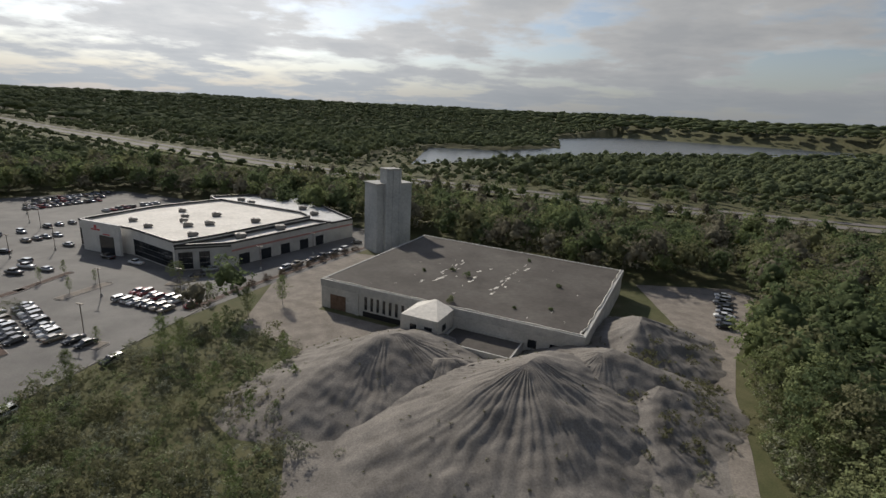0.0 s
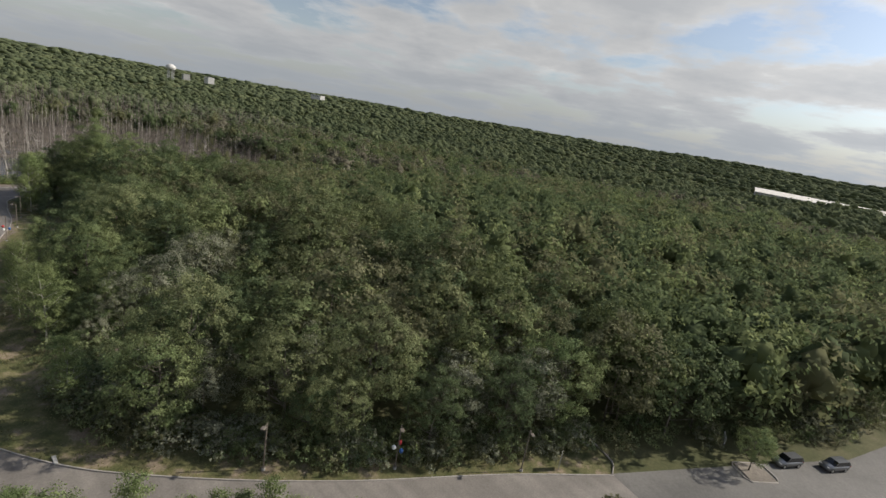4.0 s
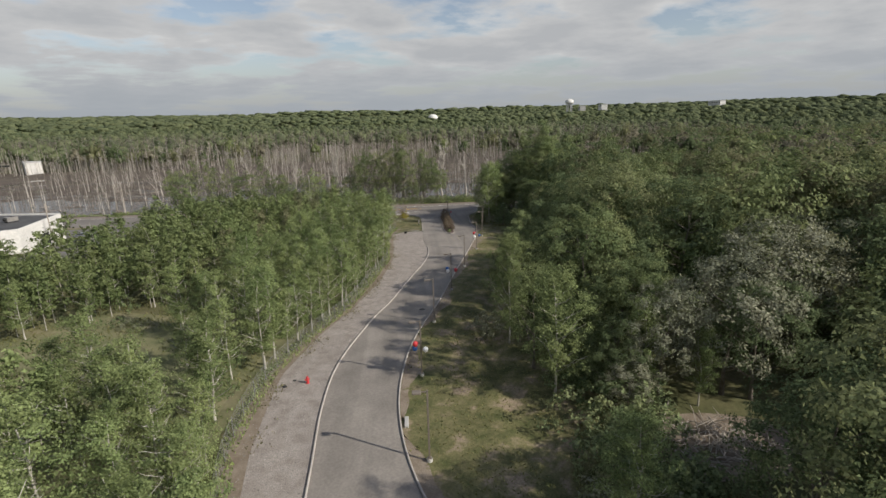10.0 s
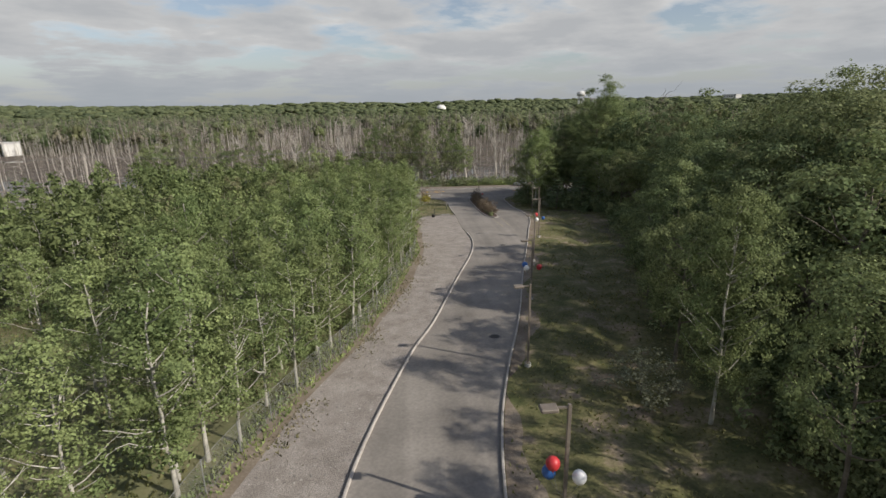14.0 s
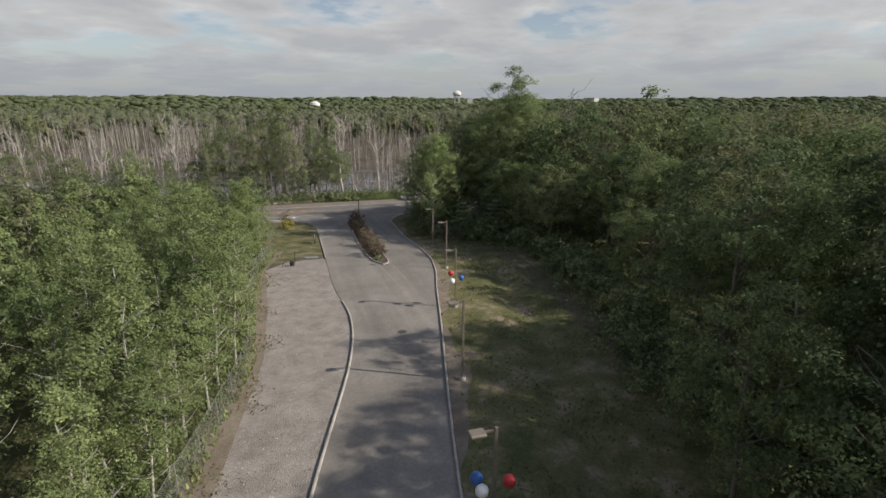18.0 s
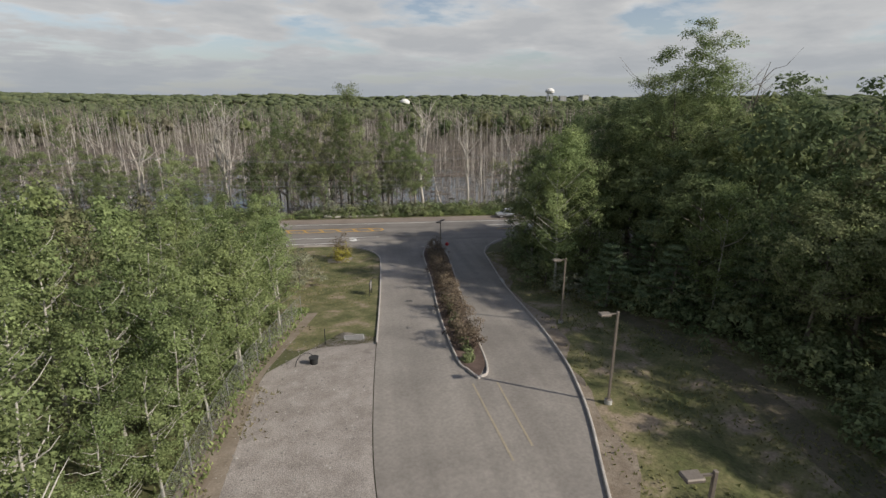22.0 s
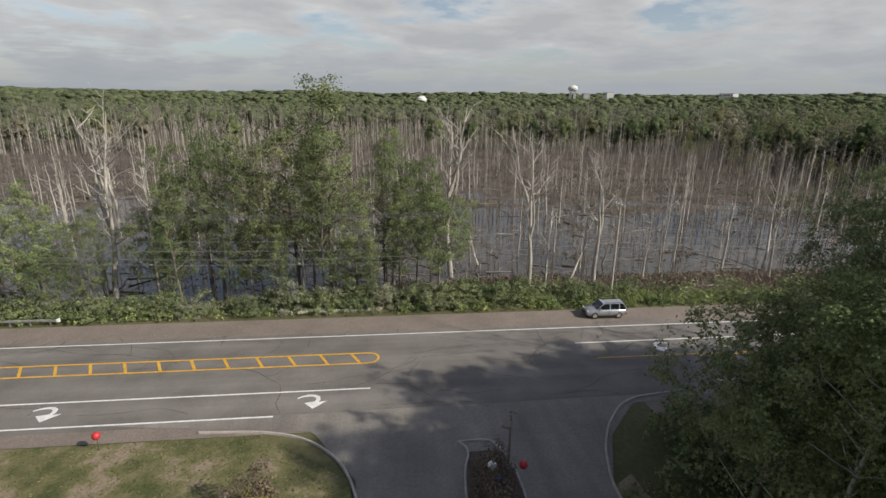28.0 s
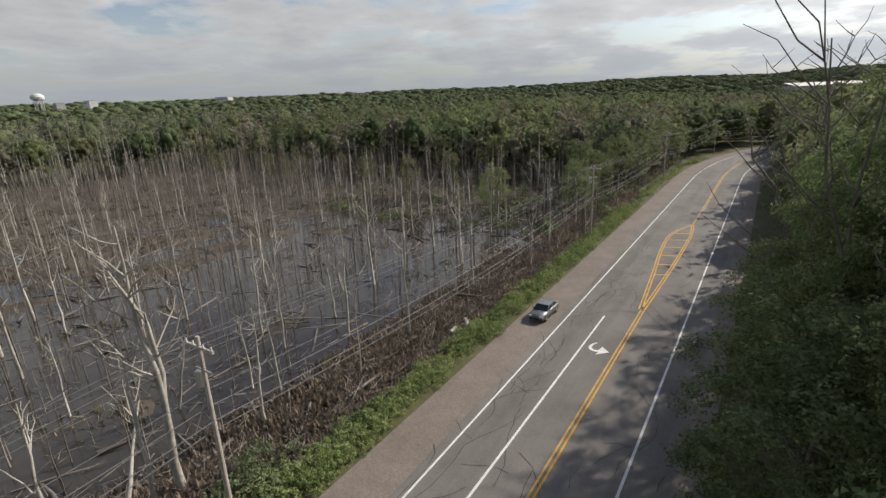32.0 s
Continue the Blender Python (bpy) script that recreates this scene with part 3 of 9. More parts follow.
# gravel strip between fence and driveway
FENCE = [(13.6, 61), (10.8, 74), (11.0, 86), (13.2, 96), (16.4, 106), (19.0, 120), (21.2, 134), (20.6, 146), (20.8, 160), (22.2, 174)]
GRAV_R = [q for q in LEFT if 42 < q[1] < 168]
strip("gravel_strip", [(33, 42), (26, 47), (20, 53.5), (14.6, 62), (11.6, 74), (11.8, 86), (14.0, 96), (17.2, 106), (19.8, 120), (22.0, 134), (21.6, 146), (21.8, 160), (26.5, 168)], [(q[0] - 0.05, q[1]) for q in GRAV_R], 0.05, M_GRAVEL, "pale crushed gravel strip beside the driveway", "gravel", 6)
strip("verge_lawn", [(22.6, 164), (19.5, 174), (15, 186), (8, 195), (-30, 197)], [(29.4, 165), (29.6, 174), (29.8, 186), (30, 197), (29.5, 199)], 0.05, M_GRASS, "mown grass verge at the driveway mouth", "lawn", 8)
strip("roadside_lawn", [(-120, 196), (8, 195), (29.6, 196.5)], [(-120, 206.4), (22, 206.3), (29.2, 201.0)], 0.048, M_GRASS, "mown grass along the road", "lawn", 5)
# grass bank on the wood side
bank_in = [(q[0] + 0.1, q[1]) for q in RIGHT]
bank_out = [(91, 22), (78, 29), (64, 37), (54, 44), (47, 51), (42, 58), (39, 66), (37.5, 76), (37, 86), (38, 95), (41, 108), (45, 122), (49.5, 137), (52, 148), (53, 160), (51, 172), (48.5, 184), (47.2, 194), (47, 200)]
strip("grass_bank", bank_in, [(q[0] + 4.5 * min(1, max(0, (q[1] - 40) / 20)) * min(1, max(0, (198 - q[1]) / 14)), q[1]) for q in smooth_line(bank_out, 6)], 0.05, M_GRASS, "patchy grass bank beside the driveway", "lawn", 26, 1.0)
# the path's dark colour stands in for shade at the wood's edge
strip("trodden_path", [(47.6, 124), (48.9, 132), (50.2, 142), (51.7, 156), (50.8, 168)], [(50.0, 122), (51.3, 131), (53.0, 142), (54.0, 157), (52.6, 170)], 0.056, M_PATH, "trodden earth path along the wood's edge", "path", 6)
strip("gravel_edge_soil", [(q[0] - 0.5, q[1]) for q in FENCE], [(q[0] + 1.3 + 0.4 * math.sin(q[1] * 0.7), q[1]) for q in FENCE], 0.062, M_BARE, "soil strip between fence and gravel", "earth", 4)
strip("meadow", [(-46, 48), (-48, 80), (-40, 118)], [(8.4, 48), (9.2, 74), (12.0, 100)], 0.05, M_MEADOW, "dry meadow between young aspens", "meadow", 14, 3.0)

kerb("kerb_left", [q for q in LEFT if q[1] < 146], "pale kerb between gravel and asphalt", lift=0.06)
kerb("kerb_lawn", [q for q in LEFT if q[1] > 164] + smooth_line([(29.9, 197), (29.5, 200), (28.2, 203), (25.8, 205.4), (22.6, 206.6), (18, 207)], 5), "pale granite kerb round the lawn corner", lift=0.06)
kerb("kerb_right", RIGHT + smooth_line([(45.6, 200), (46.6, 203), (48.4, 206), (51, 208.4), (56, 209.3)], 5), "granite kerb along the grass bank", lift=0.06)

# planted middle island of the driveway
isl_l = [(35.4, 158.5), (35.0, 160.5), (35.1, 171), (35.8, 184), (36.2, 199), (36.9, 203)]
isl_r = [(36.0, 157.3), (36.9, 159.2), (37.6, 171), (38.9, 186), (39.7, 199), (39.2, 203)]
strip("island_mulch", isl_l, isl_r, 0.17, M_MULCH, "bark mulch bed of the driveway island", "flower bed", 4)
kerb("island_kerb", smooth_line([(36.4, 204.2)] + isl_l[::-1] + [(35.8, 157.4)] + isl_r + [(38.4, 204.2), (36.4, 204.2)], 5), "granite kerb round the planted island", lift=0.06)


def paint(name, line, width, material, label, lift=0.075, parent=None):
    p = np.asarray(line, float)
    d = np.gradient(p, axis=0)
    d /= np.linalg.norm(d, axis=1)[:, None] + 1e-9
    n = np.stack([-d[:, 1], d[:, 0]], 1) * width / 2
    return strip(name, p - n, p + n, lift, material, label, "road marking", 1, 2.0)


# road markings
paint("edge_line_far", lane(221.8), 0.16, M_WHITE, "white edge line of the road", 0.072)
for a, b, q, nm in ((0.5, 30.0, 211.9, "turn_lane_line"), (-60, 22.8, 208.6, "lane_edge_line"), (50, 97, 218.35, "turn_lane_line"), (60, 400, 210.6, "lane_edge_line")):
    paint(nm, lane(q, a, b), 0.18, M_WHITE, "white painted lane line on the road", 0.073)
for a, b in ((51, 101), (142, 400)):
    paint("centre_line", lane(215.25, a, b), 0.13, M_YELLOW, "yellow centre line of the road", 0.073)
    paint("centre_line", lane(214.92, a + 12, b), 0.13, M_YELLOW, "yellow centre line of the road", 0.073)


def hatch_box(u0, u1, v0, v1, nose, count, step):
    t = thing("hatched_median", "yellow hatched median painted on the road", "road marking", kind="structure")
    end = [(nose + 0.9 * math.sin(a), (v0 + v1) / 2 - (v1 - v0) / 2 * math.cos(a)) for a in np.linspace(0, math.pi, 9)]
    line = np.array([(u0, v0)] + end + [(u0, v1)])
    d = np.gradient(line, axis=0)
    d /= np.linalg.norm(d, axis=1)[:, None] + 1e-9
    n = np.stack([-d[:, 1], d[:, 0]], 1) * 0.11
    strip("border_stripe", line - n, line + n, 0.074, M_YELLOW, "", across=1, step=0.5, parent=t)
    for i in range(count):
        u = nose - 1.0 - i * step
        a, b = np.array([(u - 0.75, v1), (u + 0.25, v0)]), None
        n = np.array([0.14, 0.0])
        strip("cross_stripe", a - n, a + n, 0.077, M_YELLOW, "", across=1, step=0.8, parent=t)
    return t


hatch_box(-60, 29.6, 216.1, 218.0, 29.7, 30, 2.9)
wedge = thing("hatched_median", "yellow hatched wedge where the centre lines part", "road marking", kind="structure")
for line in ([(100.5, 215.2), (114, 216.3), (124, 217.2), (134, 217.4), (142, 215.4)], [(100.5, 214.9), (114, 214.55), (128, 214.4), (136, 214.5), (142, 215.1)]):
    q = np.array(smooth_line(line, 6))
    d = np.gradient(q, axis=0)
    d /= np.linalg.norm(d, axis=1)[:, None] + 1e-9
    n = np.stack([-d[:, 1], d[:, 0]], 1)
    for k in (0.0, 0.32):
        strip("border_stripe", q + n * (k - 0.07), q + n * (k + 0.07), 0.074, M_YELLOW, "", across=1, step=1.0, parent=wedge)
for u in (113, 117.5, 122, 126.5, 131, 135.5):
    q = np.array([(u - 0.4, np.interp(u, [101, 114, 124, 134, 142], [215.2, 216.3, 217.2, 217.4, 215.4])), (u + 0.4, np.interp(u, [101, 114, 128, 136], [214.9, 214.6, 214.5, 214.5]))])
    strip("cross_stripe", q - (0.15, 0), q + (0.15, 0), 0.077, M_YELLOW, "", across=1, step=0.8, parent=wedge)


def turn_arrow(u, v, side, label):
    """A hooked arrow: the tail sweeps over and the head points back at the near lane."""
    bm = bmesh.new()
    pts = [(-1.05, 0.55), (-0.7, 0.78), (-0.2, 0.92), (0.25, 0.86), (0.55, 0.62), (0.62, 0.25), (0.55, 0.0)]
    w = [0.16, 0.22, 0.28, 0.32, 0.34, 0.34, 0.34]
    L, R_ = [], []
    for i, (x, y) in enumerate(pts):
        j, k = max(0, i - 1), min(len(pts) - 1, i + 1)
        dx, dy = pts[k][0] - pts[j][0], pts[k][1] - pts[j][1]
        m = math.hypot(dx, dy)
        L.append(bm.verts.new(((x - dy / m * w[i] / 2) * side, y + dx / m * w[i] / 2, 0)))
        R_.append(bm.verts.new(((x + dy / m * w[i] / 2) * side, y - dx / m * w[i] / 2, 0)))
    for i in range(len(pts) - 1):
        bm.faces.new((L[i], L[i + 1], R_[i + 1], R_[i]))
    bm.faces.new((L[-1], bm.verts.new((1.35 * side, 0.05, 0)), bm.verts.new((0.35 * side, -0.95, 0)), bm.verts.new((-0.45 * side, -0.12, 0)), R_[-1]))
    ob = part("turn_arrow", bm, M_WHITE, at=at_uv(u, v, 0, 0.08))
    return tagged(ob, label, "road marking", kind="structure")


for u, v, f in ((5.5, 210.3, 1), (25.3, 210.3, 1), (58.4, 216.8, -1), (89.4, 216.7, -1)):
    turn_arrow(u, v, f, "white curved turning arrow painted on the asphalt")

# cracks, tar seams and tyre-dark patches on the road
rng = np.random.default_rng(5)
cr = []
for i in range(170):
    u, v = rng.uniform(-25, 130), rng.uniform(208.6, 222) if i % 3 else rng.uniform(219.5, 222.3)
    a = rng.choice([0.0, 0.0, 0.1, 1.5]) + rng.normal(0, 0.12)
    pts, L = [], rng.uniform(3, 12) if abs(a) < 0.7 else rng.uniform(1.5, 5)
    for k in range(9):
        pts.append((u, v))
        u, v = u + math.cos(a) * L / 8, v + math.sin(a) * L / 8
        a += rng.normal(0, 0.25)
    cr.append([q for q in pts if 208.3 < q[1] < 223.5])
V, F, o = [], [], 0
for c in cr:
    if len(c) < 3:
        continue
    c = np.asarray(c)
    d = np.gradient(c, axis=0)
    d /= np.linalg.norm(d, axis=1)[:, None] + 1e-9
    n = np.stack([-d[:, 1], d[:, 0]], 1) * rng.uniform(0.012, 0.032, (len(c), 1))
    q = np.stack([c - n, c + n], 1).reshape(-1, 2)
    x, y = XY(q[:, 0], q[:, 1])
    V.append(np.stack([x, y, ground(x, y) + 0.0715], 1))
    i = np.arange(len(c) - 1) * 2
    F.append(np.stack([i, i + 1, i + 3, i + 2], 1) + o)
    o += len(q)
tagged(part("road_cracks", mesh_np("road_cracks", np.concatenate(V), np.concatenate(F)), M_CRACK), "dark cracks and sealed seams in the road surface", "cracks", kind="stuff")
paint("faded_line", [(36.0, 149), (35.4, 156.6)], 0.13, M_FADED, "faded yellow line leading to the island", 0.07)
paint("faded_line", [(37.3, 150), (37.0, 156.6)], 0.13, M_FADED, "faded yellow line leading to the island", 0.07)

bare_l = [q for q in RIGHT if 62 < q[1] < 196]
strip("bare_edge", [(q[0] + 0.12, q[1]) for q in bare_l], [(q[0] + 1.0 + 0.7 * math.sin(q[1] * 0.31) + 0.4 * math.sin(q[1] * 0.9), q[1]) for q in bare_l], 0.056, M_BARE, "trodden bare earth along the kerb", "earth", 4)


def tufts(name, u, v, size, height, material, label, seed):
    """Loose blades and tufts standing on the ground."""
    g = np.random.default_rng(seed)
    x, y = XY(u, v)
    c = np.stack([x, y, ground(x, y) + 0.04], 1)
    n = len(u)
    th = g.uniform(0, 6.28, n)
    side = np.stack([np.cos(th), np.sin(th), 0 * th], 1) * (g.uniform(0.5, 1.3, n) * size)[:, None]
    tip = c + np.array([0, 0, 1.0]) * (g.uniform(0.4, 1.4, n) * height)[:, None] + g.normal(0, 1.1, (n, 3)) * np.array([1, 1, 0]) * size
    V = np.stack([c - side, c + side, tip], 1).reshape(-1, 3)
    return tagged(part(name, mesh_np(name, V, np.arange(n * 3).reshape(-1, 3)), material), label, "grass", kind="stuff")


g = np.random.default_rng(41)
bv = g.uniform(24, 199, 30000)
lo = np.interp(bv, [q[1] for q in RIGHT], [q[0] for q in RIGHT])
hi = np.interp(bv, [q[1] for q in bank_out], [q[0] for q in bank_out])
bu = lo + 0.3 + (hi + 3 - lo) * g.uniform(0, 1, len(bv)) ** 0.75
k = wob(bu, bv, 2.6, 4.0) + g.normal(0, 0.35, len(bv)) > -0.1
tufts("bank_grass", bu[k], bv[k], 0.09, 0.15, M_BLADE, "uneven tufts of grass on the bank", 42)
bv = g.uniform(56, 176, 9000)
k = np.interp(bv, [q[1] for q in FENCE], [q[0] for q in FENCE]) + np.clip(g.normal(-0.3, 0.6, len(bv)), -2, 0.55)
tufts("fence_grass", k, bv, 0.08, 0.24, M_VERGE, "long grass and weeds under the fence", 43)
bv = g.uniform(58, 170, 3600)
k = np.interp(bv, [q[1] for q in FENCE], [q[0] for q in FENCE]) + 0.7 + np.abs(g.normal(0, 0.9, len(bv)))
k2 = wob(k, bv, 3.0, 6.0) > -0.1
tufts("gravel_weeds", k[k2], bv[k2], 0.09, 0.14, M_DRYW, "sparse weeds creeping over the gravel's edge", 45)
bu, bv = g.uniform(-20, 29, 16000), g.uniform(176, 206.2, 16000)
k = (bu < np.interp(bv, [176, 196, 199, 202.5, 206], [29.3, 29.5, 29, 27.5, 23])) & (bu > np.interp(bv, [176, 186, 195], [22, 19, 6]))
tufts("lawn_grass", bu[k], bv[k], 0.09, 0.09, M_BLADE, "mown grass tufts on the corner lawn", 44)
bv = g.uniform(54, 166, 7000)
lo = np.interp(bv, [q[1] for q in FENCE], [q[0] for q in FENCE]) + 0.9
hi = np.interp(bv, [q[1] for q in LEFT], [q[0] for q in LEFT]) - 0.3
bu = lo + (hi - lo) * g.uniform(0, 1, len(bv))
px_, py_ = XY(bu, bv)
pc_ = np.stack([px_, py_, ground(px_, py_) + 0.05], 1)
sz = (0.02 + 0.07 * g.uniform(0, 1, len(bv)) ** 4)[:, None, None]
tet = np.array([(-1, -0.7, 0), (1, -0.6, 0), (0.1, 1, 0), (0, 0, 0.9)])
rot_ = g.uniform(0, 6.28, len(bv))
cc, ss = np.cos(rot_)[:, None], np.sin(rot_)[:, None]
tv = np.stack([tet[None, :, 0] * cc - tet[None, :, 1] * ss, tet[None, :, 0] * ss + tet[None, :, 1] * cc, np.repeat(tet[None, :, 2], len(bv), 0)], -1) * sz + pc_[:, None, :]
fi = (np.array([(0, 1, 3), (1, 2, 3), (2, 0, 3)])[None] + (np.arange(len(bv)) * 4)[:, None, None]).reshape(-1, 3)
tagged(part("gravel_stones", mesh_np("gravel_stones", tv.reshape(-1, 3), fi), M_STONE), "loose stones scattered over the gravel strip", "stones", kind="stuff")

# car park of the dealership
LOT = [(97, -13), (104, -36), (114, -67), (118, -100), (120, -130), (122, -166), (146, -172), (210, -168), (306, -150), (320, -92), (288, -34), (230, -22), (185, -15), (150, -13), (128, -6), (112, 3), (86, 17), (82, 10)]


def sheet(name, poly, lift, material, label, category, cell=4.0):
    """A flat paved area of any outline, gridded so that it follows the ground."""
    us, vs = [q[0] for q in poly], [q[1] for q in poly]
    bm = bmesh.new()
    f = bm.faces.new([bm.verts.new((*q, 0)) for q in poly])
    for axis, lo, hi in ((0, min(us), max(us)), (1, min(vs), max(vs))):
        for c in np.arange(lo + cell, hi, cell):
            no = (1, 0, 0) if axis == 0 else (0, 1, 0)
            bmesh.ops.bisect_plane(bm, geom=bm.verts[:] + bm.edges[:] + bm.faces[:], plane_co=(c, c, 0), plane_no=no)
    for v in bm.verts:
        x, y = XY(v.co.x, v.co.y)
        v.co = (x, y, gz(x, y) + lift)
    me = bpy.data.meshes.new(name)
    bm.normal_update()
    for f in bm.faces:
        if f.normal.z < 0:
            f.normal_flip()
    bm.to_mesh(me)
    bm.free()
    return tagged(part(name, me, material), label, category, kind="structure")


sheet("car_park", LOT, 0.05, M_LOT, "sunlit worn asphalt car park", "car park", 12.0)
kerb("kerb_car_park", smooth_line([(86, 7.5), (92, 0), (97, -12), (104, -35), (113, -64), (116.5, -75)], 4), "pale kerb at the car park's edge")
kerb("kerb_wood_side", smooth_line([(88, 15.7), (90.5, 17.0), (92, 20.5)], 4), "kerb corner where the car park begins")


def wpoly(name, pts, lift, material, label, category, cell=6.0):
    return sheet(name, [UV(*p) for p in pts], lift, material, label, category, cell)


wpoly("sand_apron", [(-27, 101), (-25, 84), (-22, 66), (-17, 45), (16, 36), (38, 42), (47, 60), (55, 84), (60, 104), (58, 124), (46, 128), (28, 88), (-4, 104), (-20, 106)], 0.040, M_SAND, "spread of grey sand and weeds round the heaps", "sand")
wpoly("dirt_yard", [(-31, 126), (33, 96), (27, 84), (-4, 100), (-25, 100), (-47, 112), (-50, 150), (-32, 182), (-12, 178)], 0.045, M_DIRT, "broken concrete and dirt yard by the old building", "yard")
wpoly("dirt_track", [(43, 30), (46, 62), (50.6, 72.5), (58.3, 90.6), (66, 110), (66, 125), (68, 160), (100, 160), (104, 152), (97, 143), (83, 121), (72, 107), (62.8, 91), (55.2, 72.8), (50, 62), (47, 30)], 0.05, M_DIRT, "pale dirt track widening into a yard", "track")
# highway beyond the trees
hw = HIGHWAY
hwu = [UV(*q) for q in smooth_line(hw, 6)]


def shifted(line, d):
    p = np.asarray(line, float)
    t = np.gradient(p, axis=0)
    t /= np.linalg.norm(t, axis=1)[:, None]
    return p + np.stack([-t[:, 1], t[:, 0]], 1) * d


strip("highway_verge", shifted(hwu, -13), shifted(hwu, 27), 0.5, M_MEADOW, "grass median and verges of the highway", "verge", 14, 8.0)
strip("highway", shifted(hwu, -6), shifted(hwu, 6), 0.9, M_ROAD, "pale highway carriageway beyond the trees", "highway", 2, 12.0)
strip("highway_far", shifted(hwu, 13), shifted(hwu, 22), 0.9, M_ROAD, "second carriageway of the highway", "highway", 2, 12.0)

# water
wx, wy = zip(*[XY(*q) for q in ((-700, 229), (250, 229), (330, 260), (330, 470), (-700, 470))])
bm = bmesh.new()
bm.faces.new([bm.verts.new((x, y, -2.54)) for x, y in zip(wx, wy)])
tagged(part("swamp_water", bm, M_WATER), "still dark swamp water with sky reflections", "water", kind="structure")
bm = bmesh.new()
bm.faces.new([bm.verts.new((x, y, 5.6)) for x, y in LAKE])
tagged(part("lake_water", bm, M_LAKE), "distant lake reflecting the bright sky", "lake", kind="structure")

# ---- trees: templates ----
def leaf_cloud(rng, centers, radii, per, size, sides=4, up=0.35, wild=0.38):
    """Leaves round clump centres: diamonds (4) or triangles (3), turned mostly outwards and up."""
    n = len(centers)
    c = np.repeat(centers, per, 0)
    r = np.repeat(radii, per, 0)
    d = rng.normal(size=(n * per, 3))
    d /= np.linalg.norm(d, axis=1)[:, None]
    p = c + d * r[:, None] * rng.uniform(0.35, 1.0, (n * per, 1)) * np.array([1, 1, 0.72])
    out = c - np.array([0, 0, np.mean(centers[:, 2]) * 0.8])
    out /= np.linalg.norm(out, axis=1)[:, None] + 1e-9
    nrm = d * 0.45 + out * 0.75 + rng.normal(size=d.shape) * wild + np.array([0, 0, up])
    nrm /= np.linalg.norm(nrm, axis=1)[:, None]
    a = np.cross(nrm, rng.normal(size=d.shape))
    a /= np.linalg.norm(a, axis=1)[:, None] + 1e-9
    b = np.cross(nrm, a)
    s = (size * rng.uniform(0.6, 1.35, (n * per, 1)))
    if sides == 4:
        q = np.stack([p - a * s * 0.5, p + b * s * 0.30, p + a * s * 0.5, p - b * s * 0.30], 1)
    else:
        q = np.stack([p - a * s * 0.5 - b * s * 0.28, p + a * s * 0.5 - b * s * 0.2, p + b * s * 0.5], 1)
    m = n * per
    return q.reshape(-1, 3), np.arange(m * sides).reshape(m, sides)


def crown_centres(rng, kind, n, h, w):
    """Clump centres that fill the outline of a kind of crown; h: tree height, w: crown radius."""
    out = []
    if kind == "broad":
        lobes = [(rng.uniform(0.15, 0.62) * w * np.cos(a), rng.uniform(0.15, 0.62) * w * np.sin(a), h * rng.uniform(0.42, 0.82), w * rng.uniform(0.34, 0.55)) for a in rng.uniform(0, 6.28, 9)] + [(0, 0, h * 0.8, w * 0.5)]
        while len(out) < n:
            x, y, z, r = lobes[rng.integers(len(lobes))]
            d = rng.normal(size=3)
            d /= np.linalg.norm(d)
            q = np.array([x, y, z]) + d * r * rng.uniform(0.35, 1.0) * np.array([1, 1, 0.85])
            if q[2] < h * 1.0 and q[2] > h * 0.16:
                out.append(q)
    elif kind == "slim":
        while len(out) < n:
            k = rng.uniform(0.24, 1.0)
            r = w * (np.sin(np.pi * (k * 0.82 + 0.14)) ** 0.8) * (1.0 - 0.35 * k) * np.sqrt(rng.uniform(0.05, 1))
            a = rng.uniform(0, 6.28)
            out.append(np.array([r * np.cos(a), r * np.sin(a), h * k]))
    elif kind == "pine":
        tiers = int(9 + h * 0.4)
        while len(out) < n:
            t = rng.integers(tiers) / tiers
            arm = rng.integers(7)
            a = arm * 0.898 + t * 9 + rng.normal(0, 0.12)
            r = w * (1 - t) ** 0.75 * rng.uniform(0.25, 1.0)
            out.append(np.array([r * np.cos(a), r * np.sin(a), h * (0.1 + 0.88 * t) + 0.06 * r]))
    else:
        while len(out) < n:
            d = rng.normal(size=3)
            d[2] = abs(d[2])
            d /= np.linalg.norm(d)
            k = rng.uniform(0.55, 1.0) * (1 + 0.25 * np.sin(d[0] * 5 + d[1] * 4))
            out.append(np.array([d[0] * w * k, d[1] * w * k, 0.12 * h + d[2] * h * 0.85 * k]))
    return np.array(out)


